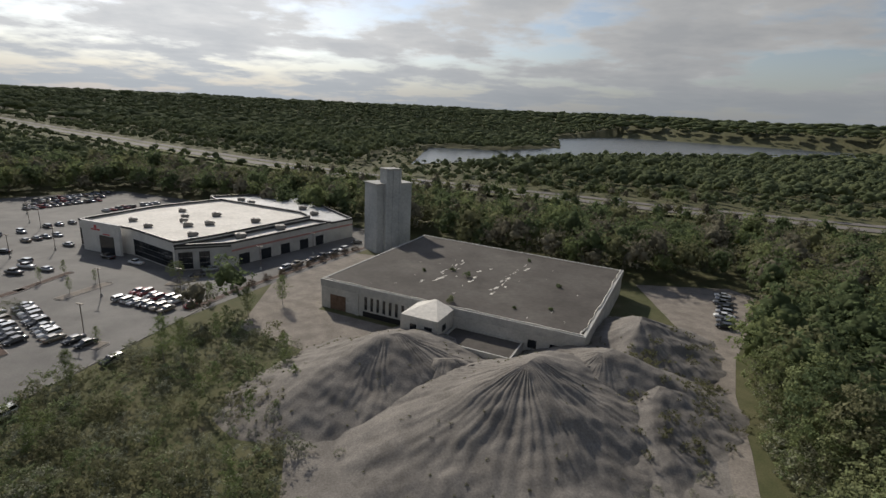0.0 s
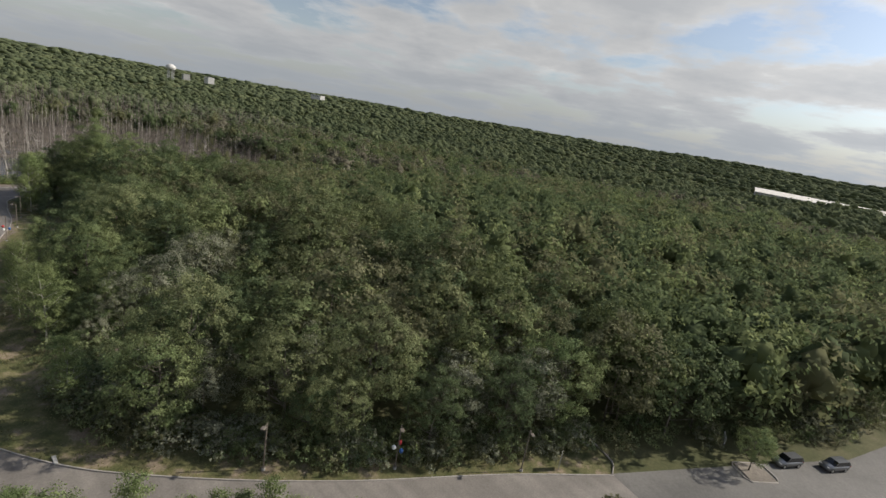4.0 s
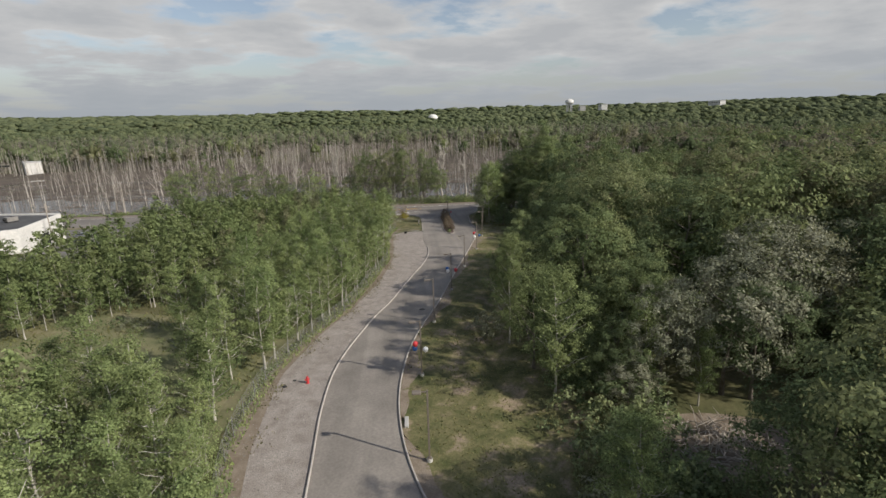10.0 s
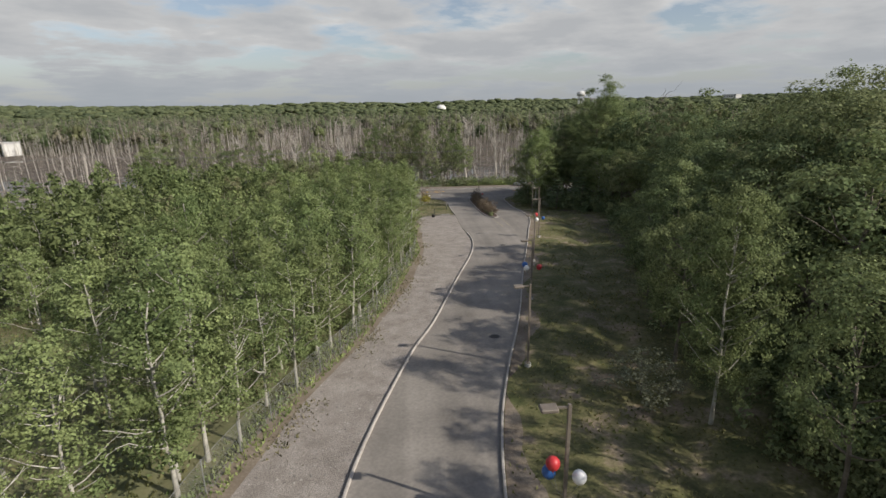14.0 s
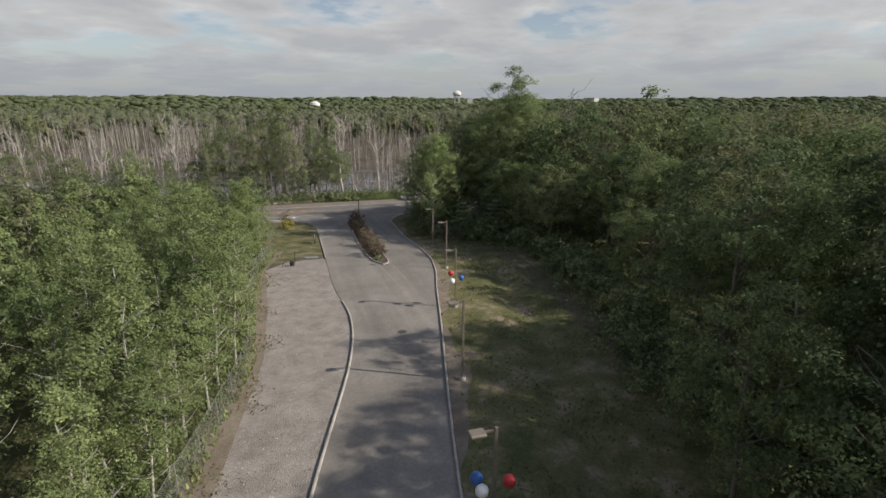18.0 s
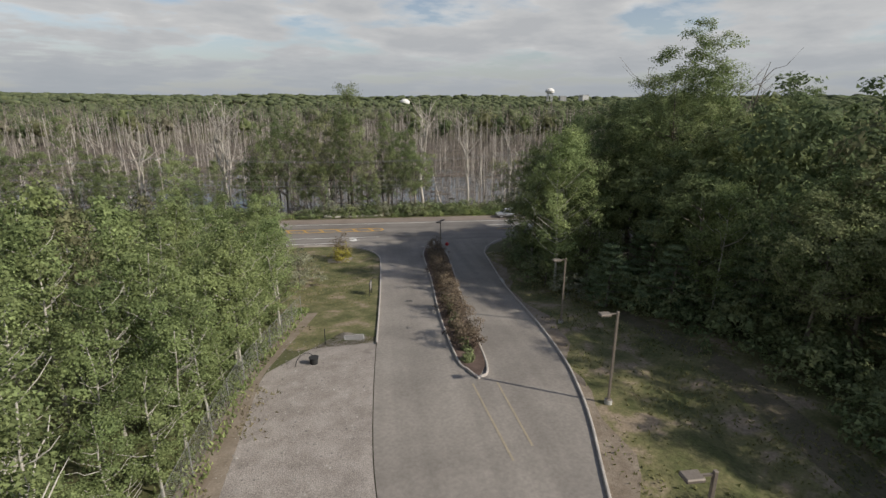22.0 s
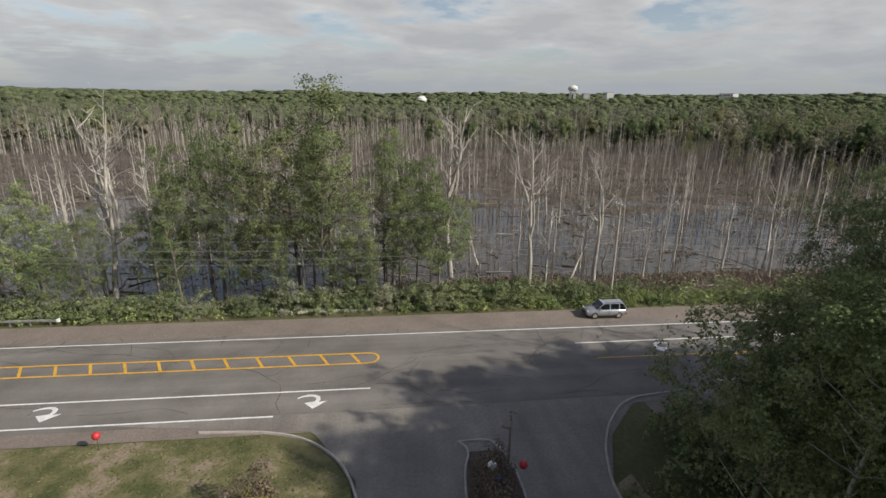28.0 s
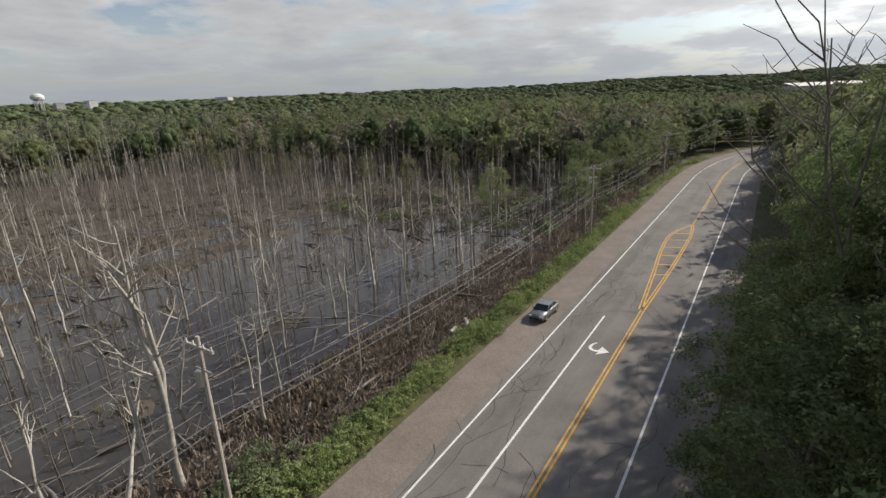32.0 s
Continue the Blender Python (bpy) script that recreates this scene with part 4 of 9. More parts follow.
def crown_boughs(rng, kind, h, w, n):
    """Boughs of a crown as rows of (centre, radius, outward direction), evenly spread with gaps between them."""
    C, Rd, O = [], [], []
    if kind == "slim":
        for i in range(n):
            k = (i + rng.uniform(0.1, 0.9)) / n
            z = h * (0.17 + 0.80 * k)
            rp = w * (0.22 + 0.78 * np.sin(np.pi * (0.16 + 0.80 * k)) ** 0.9) * (1.05 - 0.45 * k) * rng.uniform(0.6, 1.12)
            a = i * 2.4 + rng.normal(0, 0.35)
            o = np.array([np.cos(a), np.sin(a), 0.55])
            for q in (0.30, 0.65, 1.0):
                C.append(np.array([np.cos(a) * rp * q, np.sin(a) * rp * q, min(z + rp * 0.75 * q ** 1.2, h * 1.01)]) + rng.normal(0, 0.06 * w, 3))
                Rd.append(w * (0.25 - 0.09 * q) * rng.uniform(0.8, 1.25))
                O.append(o)
    elif kind == "pine":
        tiers = max(7, n // 6)
        for i in range(tiers):
            t = (i + 0.3) / tiers
            for j in range(6):
                a = j * 1.047 + i * 0.7 + rng.normal(0, 0.16)
                ln = w * (1 - t) ** 0.7 * rng.uniform(0.75, 1.15)
                for q in (0.45, 0.75, 1.0):
                    C.append(np.array([np.cos(a) * ln * q, np.sin(a) * ln * q, h * (0.09 + 0.88 * t) + 0.16 * ln * q ** 2]))
                    Rd.append(w * 0.15 * (1.25 - 0.5 * q) * rng.uniform(0.8, 1.2))
                    O.append(np.array([np.cos(a) * 0.5, np.sin(a) * 0.5, 0.8]))
    else:
        zc, semi = (h * 0.60, h * 0.40) if kind == "broad" else (h * 0.22, h * 0.72)
        p1, p2, p3 = rng.uniform(0, 6.28, 3)
        while len(C) < n:
            best, far = None, -1.0
            for _ in range(7):
                d = rng.normal(size=3)
                d /= np.linalg.norm(d)
                if d[2] < (-0.72 if kind == "broad" else -0.15):
                    d[2] = -d[2]
                az = np.arctan2(d[1], d[0])
                e = 1 + 0.15 * np.sin(3 * az + p1) + 0.10 * np.sin(5 * az + p2) + 0.10 * np.sin(4 * d[2] * 2 + p3)
                q = np.array([0, 0, zc]) + d * np.array([w, w, semi]) * e * rng.uniform(0.66, 0.9)
                m = min([np.linalg.norm(q - c) for c in C] or [9.0])
                if m > far:
                    best, far, bd = q, m, d
            C.append(best)
            Rd.append(w * rng.uniform(0.20, 0.33))
            O.append(bd)
    return np.array(C), np.array(Rd), np.array(O)


def bough_leaves(rng, kind, h, w, n, sprays, per, size, spray_r, sides=3):
    """Leaves in sprays on the outer and upper side of each bough, so that sunlit tufts stand before dark gaps."""
    C, Rd, O = crown_boughs(rng, kind, h, w, n)
    m = len(C)
    d = rng.normal(size=(m * sprays, 3))
    d /= np.linalg.norm(d, axis=1)[:, None]
    o = np.repeat(O, sprays, 0)
    d = d + o * 0.55 + np.array([0, 0, 0.3])
    d /= np.linalg.norm(d, axis=1)[:, None]
    flat = 0.35 if kind == "pine" else 0.72
    sc = np.repeat(C, sprays, 0) + d * np.repeat(Rd, sprays)[:, None] * rng.uniform(0.55, 1.05, (m * sprays, 1)) * np.array([1, 1, flat])
    D = np.repeat(d, per, 0)
    k = len(D)
    p = np.repeat(sc, per, 0) + np.clip(rng.normal(0, 0.5, (k, 3)), -1.1, 1.1) * spray_r * np.array([1, 1, flat])
    nrm = D * 0.75 + np.repeat(np.repeat(O, sprays, 0), per, 0) * 0.25 + rng.normal(size=(k, 3)) * 0.36 + np.array([0, 0, 0.3])
    nrm /= np.linalg.norm(nrm, axis=1)[:, None]
    a = np.cross(nrm, rng.normal(size=(k, 3)))
    a /= np.linalg.norm(a, axis=1)[:, None] + 1e-9
    b = np.cross(nrm, a)
    s = size * rng.uniform(0.6, 1.4, (k, 1))
    q = np.stack([p - a * s * 0.5 - b * s * 0.30, p + a * s * 0.55 - b * s * 0.18, p + b * s * 0.52], 1)
    return q.reshape(-1, 3), np.arange(k * 3).reshape(k, 3)


def lumps(rng, h, w, n, size, low=0.35):
    """The closed, uneven inside of a far crown: a few rough lumps grown into each other."""
    f = 1.618
    iv = np.array([(-1, f, 0), (1, f, 0), (-1, -f, 0), (1, -f, 0), (0, -1, f), (0, 1, f), (0, -1, -f), (0, 1, -f), (f, 0, -1), (f, 0, 1), (-f, 0, -1), (-f, 0, 1)]) / 1.9
    it = np.array([(0, 11, 5), (0, 5, 1), (0, 1, 7), (0, 7, 10), (0, 10, 11), (1, 5, 9), (5, 11, 4), (11, 10, 2), (10, 7, 6), (7, 1, 8), (3, 9, 4), (3, 4, 2), (3, 2, 6), (3, 6, 8), (3, 8, 9), (4, 9, 5), (2, 4, 11), (6, 2, 10), (8, 6, 7), (9, 8, 1)])
    V, F = [], []
    for i in range(n):
        a, r = i * 2.4 + rng.normal(0, 0.3), w * (0.0 if n == 1 else 0.55) * np.sqrt((i + 0.2) / n)
        c = np.array([r * np.cos(a), r * np.sin(a), h * (0.80 - (1 - low) * 0.62 * (i / n) * rng.uniform(0.6, 1.2))])
        q = iv * (1 + rng.normal(0, 0.13, (12, 1))) * np.array([w * size, w * size, h * size * 0.40]) * rng.uniform(0.8, 1.2)
        V.append(c + q + rng.normal(0, 0.05 * w, (12, 3)))
        F.append(it + i * 12)
    return np.concatenate(V), np.concatenate(F)


def merged(*pairs):
    V, F, o = [], [], 0
    for v, f in pairs:
        V.append(v)
        F.append(f + o)
        o += len(v)
    return np.concatenate(V), np.concatenate(F)


def limbs(rng, kind, h, w, r0, count):
    top = h * (0.95 if kind in ("slim", "pine") else 0.8)
    zs = np.linspace(0, top, 8)
    lean = np.cumsum(rng.normal(0, 0.018 * h, (8, 2)), 0) * (zs / top)[:, None]
    trunk = np.stack([lean[:, 0], lean[:, 1], zs - 0.3 * (zs == 0)], 1)
    lines = [(trunk, r0 * (1 - 0.9 * (zs / top) ** 0.8) + 0.015)]
    lines[0][1][0] *= 1.3
    for i in range(count):
        k = rng.uniform(0.22, 0.9)
        z = top * k
        base = np.array([np.interp(z, zs, trunk[:, 0]), np.interp(z, zs, trunk[:, 1]), z])
        a = rng.uniform(0, 6.28)
        ln = w * rng.uniform(0.6, 1.0) * (1.15 - 0.6 * k)
        rise = {"slim": 0.8, "pine": 0.12}.get(kind, 0.65)
        t = np.linspace(0, 1, 5)[:, None]
        q = base + np.array([np.cos(a), np.sin(a), 0]) * ln * t + np.array([0, 0, rise * ln]) * t ** 1.3 + rng.normal(0, 0.05 * ln, (5, 3)) * t
        rr = r0 * 0.42 * (1 - 0.55 * k)
        lines.append((q, rr * (1 - 0.86 * t[:, 0]) + 0.008))
    return lines


def bare_tree(rng, h, r0, arms, spread=0.35, twigs=2):
    zs = np.linspace(0, h, 9)
    lean = np.cumsum(rng.normal(0, 0.007 * h, (9, 2)), 0)
    lean -= lean[0]
    trunk = np.stack([lean[:, 0], lean[:, 1], zs - 0.4 * (zs == 0)], 1)
    lines = [(trunk, r0 * (1 - 0.88 * (zs / h)) + 0.012)]
    for i in range(arms):
        k = rng.uniform(0.3, 0.95)
        base = np.array([np.interp(h * k, zs, trunk[:, j]) for j in range(3)])
        a, ln = rng.uniform(0, 6.28), h * spread * rng.uniform(0.4, 1.0) * (1.2 - 0.7 * k)
        t = np.linspace(0, 1, 6)[:, None]
        q = base + np.array([np.cos(a), np.sin(a), 0]) * ln * 0.75 * t + np.array([0, 0, ln * rng.uniform(0.5, 1.1)]) * t ** 1.2 + np.cumsum(rng.normal(0, 0.035 * ln, (6, 3)), 0) * (t > 0)
        lines.append((q, r0 * 0.38 * (1 - 0.6 * k) * (1 - 0.85 * t[:, 0]) + 0.010))
        for j in range(twigs):
            m = rng.integers(2, 5)
            b, l2 = rng.uniform(0, 6.28), ln * rng.uniform(0.2, 0.45)
            s = np.linspace(0, 1, 4)[:, None]
            w_ = q[m] + np.array([np.cos(b), np.sin(b), 0.8]) * l2 * s + rng.normal(0, 0.04 * l2, (4, 3)) * s
            lines.append((w_, r0 * 0.12 * (1 - 0.8 * s[:, 0]) + 0.008))
    return lines


KINDS = {
    # name: crown kind, height, crown radius, boughs, sprays a bough, leaves a spray, leaf size, spray radius, leaf material, trunk radius, limbs, bark
    "maple": ("broad", 13.0, 4.6, 50, 14, 18, 0.175, 0.42, M_LEAF, 0.20, 13, M_BARK),
    # maple build with darker leaves, standing in for shade among the crowns
    "ash": ("broad", 13.5, 4.4, 50, 14, 18, 0.175, 0.42, M_CAN_B, 0.20, 13, M_BARK),
    "oak": ("broad", 15.0, 5.4, 58, 15, 18, 0.18, 0.45, M_LEAF2, 0.26, 14, M_BARK),
    "tall": ("broad", 22.0, 5.4, 90, 15, 30, 0.165, 0.46, M_LEAF, 0.30, 22, M_BARK),
    "dark": ("broad", 22.0, 5.4, 92, 14, 26, 0.15, 0.46, M_CAN_B, 0.30, 22, M_BARK),
    "thin": ("slim", 15.0, 3.0, 27, 5, 19, 0.125, 0.44, M_LEAF, 0.15, 24, M_BARK),
    "aspen": ("slim", 9.5, 2.0, 30, 4, 15, 0.12, 0.36, M_ASPEN, 0.085, 18, M_PALE),
    "birch": ("slim", 13.0, 3.1, 44, 6, 16, 0.135, 0.42, M_ASPEN, 0.12, 18, M_PALE),
    "poplar": ("slim", 17.0, 4.7, 66, 7, 17, 0.14, 0.46, M_ASPEN, 0.16, 24, M_PALE),
    "giant": ("broad", 30.0, 7.4, 130, 22, 27, 0.19, 0.55, M_LEAF, 0.42, 26, M_BARK),
    "pine": ("pine", 11.0, 3.6, 60, 5, 15, 0.15, 0.34, M_PINE, 0.17, 16, M_BARK),
    "willow": ("broad", 12.0, 4.8, 50, 13, 16, 0.18, 0.46, M_WILLOW, 0.20, 12, M_BARK),
    "shrub": ("dome", 2.6, 1.9, 20, 8, 11, 0.15, 0.30, M_SHRUB, 0.05, 5, M_BARK),
    "olive_shrub": ("dome", 3.2, 2.3, 22, 8, 12, 0.14, 0.32, M_WILLOW, 0.06, 6, M_BARK),
}
rng = np.random.default_rng(11)
TREES = {}
for nm, (ck, h, w, nb, spr, per, ls, sr, lm, tr, nl, bk) in KINDS.items():
    for k in range(4):
        crown = mesh_np(nm + "_crown", *bough_leaves(rng, ck, h, w, nb, spr, per, ls, sr))
        crown.materials.append(lm)
        trunk = tube_mesh(nm + "_trunk", limbs(rng, ck, h, w, tr, nl), 6)
        trunk.materials.append(bk)
        TREES[nm, k] = (crown, trunk)
SAY = {"poplar": ("poplar_tree", "tall leafy poplar with a pale trunk by the driveway", "tree"), "giant": ("oak_tree", "very tall spreading oak above the wood", "tree"), "ash": ("tree", "deep green ash tree with leaves darkened to stand in for shade", "tree"), "dark": ("tree", "very tall dark green tree by the road", "tree"), "thin": ("tree", "slender thin-crowned tree with bare lower limbs", "tree"), "tall": ("tree", "very tall slender broadleaf tree", "tree"), "maple": ("tree", "leafy green maple with a rounded crown", "tree"), "oak": ("tree", "large broad oak in full leaf", "tree"),
       "aspen": ("aspen_tree", "slim young aspen with a pale trunk", "tree"), "birch": ("birch_tree", "tall slender birch with light leaves", "tree"),
       "pine": ("pine_tree", "dark green white pine with layered boughs", "tree"), "willow": ("willow_tree", "silvery grey-green willow beside the wood", "tree"),
       "shrub": ("shrub", "dense green roadside shrub", "shrub"), "olive_shrub": ("shrub", "silvery olive shrub with fine leaves", "shrub")}


def tree(kind, u, v, scale=1.0, k=0, label="", group="", wide=1.0):
    nm, lab, cat = SAY[kind]
    x, y = XY(u, v)
    m = pose(x, y, gz(x, y) - 0.05, 0, 0, (u * 37 + v * 53) % 360) @ Matrix.Diagonal((scale * wide, scale * wide, scale, 1))
    t = thing(nm, label or lab, cat, m, group)
    crown, trunk = TREES[kind, k % 4]
    part("crown", crown, None, t)
    part("trunk", trunk, None, t)
    return t


# ---- which ground carries which growth ----
WOOD_U = [(206, 52), (195, 50.5), (184, 51), (172, 54), (160, 57), (148, 56), (137, 53), (122, 48.5), (108, 44), (95, 41), (86, 40), (76, 40), (66, 39.5), (58, 41.5), (51, 45.5), (44, 52), (37, 61), (29, 75), (22, 90)]
wv, wu = [q[0] for q in WOOD_U][::-1], [q[1] for q in WOOD_U][::-1]


def in_wood(u, v):
    a = (v > 22) & (v < 200.5) & (u > np.interp(v, wv, wu))
    b = (u > 90) & (v <= 22) & (v > np.interp(u, [90, 112, 128, 150, 185, 230, 288, 330, 800], [22, 9, 0, -8, -10, -17, -28, -88, -100]))
    c = (u > 326) & (v < 22)
    return a | b | c


MEADOW = [(-31, 97), (-24, 102), (-15, 108), (-7, 110), (1, 105), (5, 98), (7.5, 91), (10, 88), (10.5, 74), (2, 79), (-6, 77), (-9, 68), (-9, 58), (-22, 56), (-31, 66), (-33, 84)]


def in_grove(u, v):
    f = np.interp(v, [q[1] for q in FENCE], [q[0] for q in FENCE])
    f = np.where(v > 174, 22 - (v - 174) * 0.28, f)
    a = (v > 40) & (v < 194) & (u < f - 1.0) & (u > -75)
    clear = inside(u, v, MEADOW)
    clear |= ((u + 68) / 28) ** 2 + ((v - 160) / 34) ** 2 < 1
    clear |= (v > 126) & (u < -35)
    b = (v > -40) & (v <= 50) & (u > -60) & (u < np.interp(v, [-40, 0, 8, 20, 37, 50], [92, 88, 80, 62, 36, 20]) - 1)
    return (a & ~clear) | b


def in_lot(u, v):
    return inside(u, v, LOT)


# ---- woods, scrub and swamp growth ----
WAREHOUSE = [(-30.7, 128.4), (32.7, 98.2), (59, 149.7), (-4.6, 184)]
YARD = [(-52, 152), (-50, 112), (-28, 88), (-22, 66), (-18, 40), (16, 34), (38, 40), (52, 72), (62, 104), (66, 158), (8, 194), (-4, 212), (-38, 200)]
TRACK = [(38, 20), (40, 56), (57, 100), (60, 120), (61, 142), (66, 164), (102, 163), (107, 152), (100, 143), (86, 119), (75, 105), (66, 91), (58, 72), (53, 60), (50, 40), (48, 18)]
SCRUB = [(-84, 52), (-66, 95), (-50, 116), (-30, 104), (-24, 84), (-20, 66), (-22, 44), (-24, 24), (-45, 20)]


# Camera flight path in plan; trees keep off it and grow finer near it
FLIGHT_LINE = [(0, 0), (-25, 14), (-32, 3), (-50, -40), (-72, -70), (-106, -113), (-119, -132), (-146, -151)]


def jitter(rng, lo_u, hi_u, lo_v, hi_v, step):
    a, b = np.meshgrid(np.arange(lo_u, hi_u, step), np.arange(lo_v, hi_v, step), indexing="ij")
    a, b = a.ravel(), b.ravel()
    return a + rng.uniform(-0.48, 0.48, a.shape) * step, b + rng.uniform(-0.48, 0.48, b.shape) * step


def open_wood(u, v):
    """Where the general wood grows, outside the driveway's own belt."""
    x, y = XY(u, v)
    ok = ~in_lot(u, v) & ~inside(x, y, LAKE) & ~((v - bend(u) > 203) & (v - bend(u) < 231)) & ~inside(x, y, YARD) & ~inside(x, y, TRACK) & ~inside(x, y, SCRUB)
    ok &= ~((v > 229) & (v < far_shore(u) + 2) & (u > -700) & (u < 175))
    ok &= line_dist(x, y, hw) > 25
    ok &= ~((u > -150) & (u < -44) & (v > 118) & (v < 206))
    inner = (v > -45) & (v < 206) & (u > -75) & (u < 330)
    return ok & ~inner


def woods(name, material, templates, u, v, scale, rng, label, lift=0.0, squash=(0.85, 1.2)):
    """One sheet of leaves for many trees; each template is (verts, faces)."""
    pick = rng.integers(len(templates), size=len(u))
    mats = material if isinstance(material, list) else [material]
    V, F, o, K = [], [], 0, []
    for k, (tv, tf) in enumerate(templates):
        m = pick == k
        if not m.any():
            continue
        x, y = XY(u[m], v[m])
        z = ground(x, y) + lift
        a = rng.uniform(0, 6.28, m.sum())
        s = scale[m]
        q = rng.uniform(*squash, m.sum()) * s
        c, d = np.cos(a) * s, np.sin(a) * s
        P = np.stack([tv[None, :, 0] * c[:, None] - tv[None, :, 1] * d[:, None] + x[:, None],
                      tv[None, :, 0] * d[:, None] + tv[None, :, 1] * c[:, None] + y[:, None],
                      tv[None, :, 2] * q[:, None] + z[:, None]], -1)
        n = len(tv)
        V.append(P.reshape(-1, 3))
        K.append(np.repeat(rng.integers(len(mats), size=m.sum()), len(tf)))
        F.append((tf[None] + (np.arange(m.sum()) * n)[:, None, None] + o).reshape(-1, tf.shape[1]))
        o += n * m.sum()
    if not V:
        return None
    me = mesh_np(name, np.concatenate(V), np.concatenate(F))
    me.polygons.foreach_set("use_smooth", np.ones(len(me.polygons), bool))
    ob = part(name, me, mats[0])
    if len(mats) > 1:
        for q in mats[1:]:
            me.materials.append(q)
        me.polygons.foreach_set("material_index", np.concatenate(K).astype(np.int32))
    return tagged(ob, label, "woods", kind="stuff")


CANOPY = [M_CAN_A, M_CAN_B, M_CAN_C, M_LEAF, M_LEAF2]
FAR_CANOPY = [M_FAR, M_FAR_B, M_FAR]
MID_CANOPY = [M_MID_A, M_MID_B, M_MID_C, M_MID_B]
rng = np.random.default_rng(21)


T_MID = [bough_leaves(rng, "broad", 13.5, 4.5, 40, 8, 9, 0.33, 0.52) for _ in range(5)]
T_MIDB = [merged(bough_leaves(rng, "broad", 13.0, 4.6, 34, 5, 5, 0.60, 0.65), lumps(rng, 12.0, 3.9, 6, 0.42, 0.5)) for _ in range(4)]
T_CLOSE = [bough_leaves(rng, "broad", 13.0, 4.5, 40, 8, 9, 0.36, 0.55) for _ in range(4)]
T_MID2 = [merged(bough_leaves(rng, "broad", 13.0, 4.7, 32, 3, 4, 0.68, 0.8), lumps(rng, 12.0, 4.3, 8, 0.34, 0.5)) for _ in range(5)]
T_SLIM = [bough_leaves(rng, "slim", 9.0, 2.4, 24, 4, 5, 0.25, 0.36) for _ in range(5)]
T_THIN = [bough_leaves(rng, "slim", 9.0, 2.4, 20, 3, 4, 0.36, 0.42) for _ in range(4)]
T_FAR = [merged(lumps(rng, 11.0, 5.3, 4, 0.42, 0.6), bough_leaves(rng, "broad", 11.0, 5.0, 20, 1, 2, 1.1, 0.8)) for _ in range(6)]
T_VAST = [lumps(rng, 11.0, 5.4, 2, 0.66, 0.8) for _ in range(6)]
T_RIM = [lumps(rng, 11.0, 5.4, 1, 0.95, 0.8) for _ in range(6)]
T_FINE = [bough_leaves(rng, "dome", 2.4, 1.9, 13, 5, 7, 0.20, 0.32) for _ in range(5)]
T_BUSH = [bough_leaves(rng, "dome", 2.4, 1.9, 10, 3, 5, 0.42, 0.45) for _ in range(4)]
T_WOODY = [tube_arrays(limbs(rng, "broad", 11.0, 4.0, 0.17, 4), 3) for _ in range(4)]
T_SPARE = [tube_arrays(limbs(rng, "slim", 8.5, 1.8, 0.085, 3), 3) for _ in range(4)]

# wood beside the driveway
u, v = jitter(rng, 30, 330, -100, 206, 5.4)
keep = in_wood(u - np.where((v > 58) & (v < 150), 2.4, 0.8), v) & ~(line_dist(*XY(u, v), FLIGHT_LINE) < 9) & ~(((u - 48.5) / 6.5) ** 2 + ((v - 70.5) / 5.0) ** 2 < 1) & ~(((u - 56) / 9) ** 2 + ((v - 68) / 4.5) ** 2 < 1)
u, v = u[keep], v[keep]
near = line_dist(*XY(u, v), FLIGHT_LINE)
front = (u < np.interp(v, wv, wu) + np.where((v > 76) & (v < 126), 20, np.where(v > 184, 30, 12))) & (v > 22) & (v < 205)
hero_u, hero_v = u[front], v[front]
u, v, near = u[~front], v[~front], near[~front]
s = rng.uniform(0.85, 1.4, len(u))
s *= np.where((v > 58) & (v < 92) & (u < 78), 0.72, 1.0) * np.where((v > 118) & (v < 152) & (u < 100), 0.74, 1.0)
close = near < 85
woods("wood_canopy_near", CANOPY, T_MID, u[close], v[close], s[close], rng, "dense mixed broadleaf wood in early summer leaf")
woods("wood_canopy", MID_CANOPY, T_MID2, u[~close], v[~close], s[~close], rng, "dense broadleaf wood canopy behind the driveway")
woods("wood_trunks", M_BARK, T_WOODY, u[close], v[close], s[close], rng, "grey trunks and limbs of the wood")

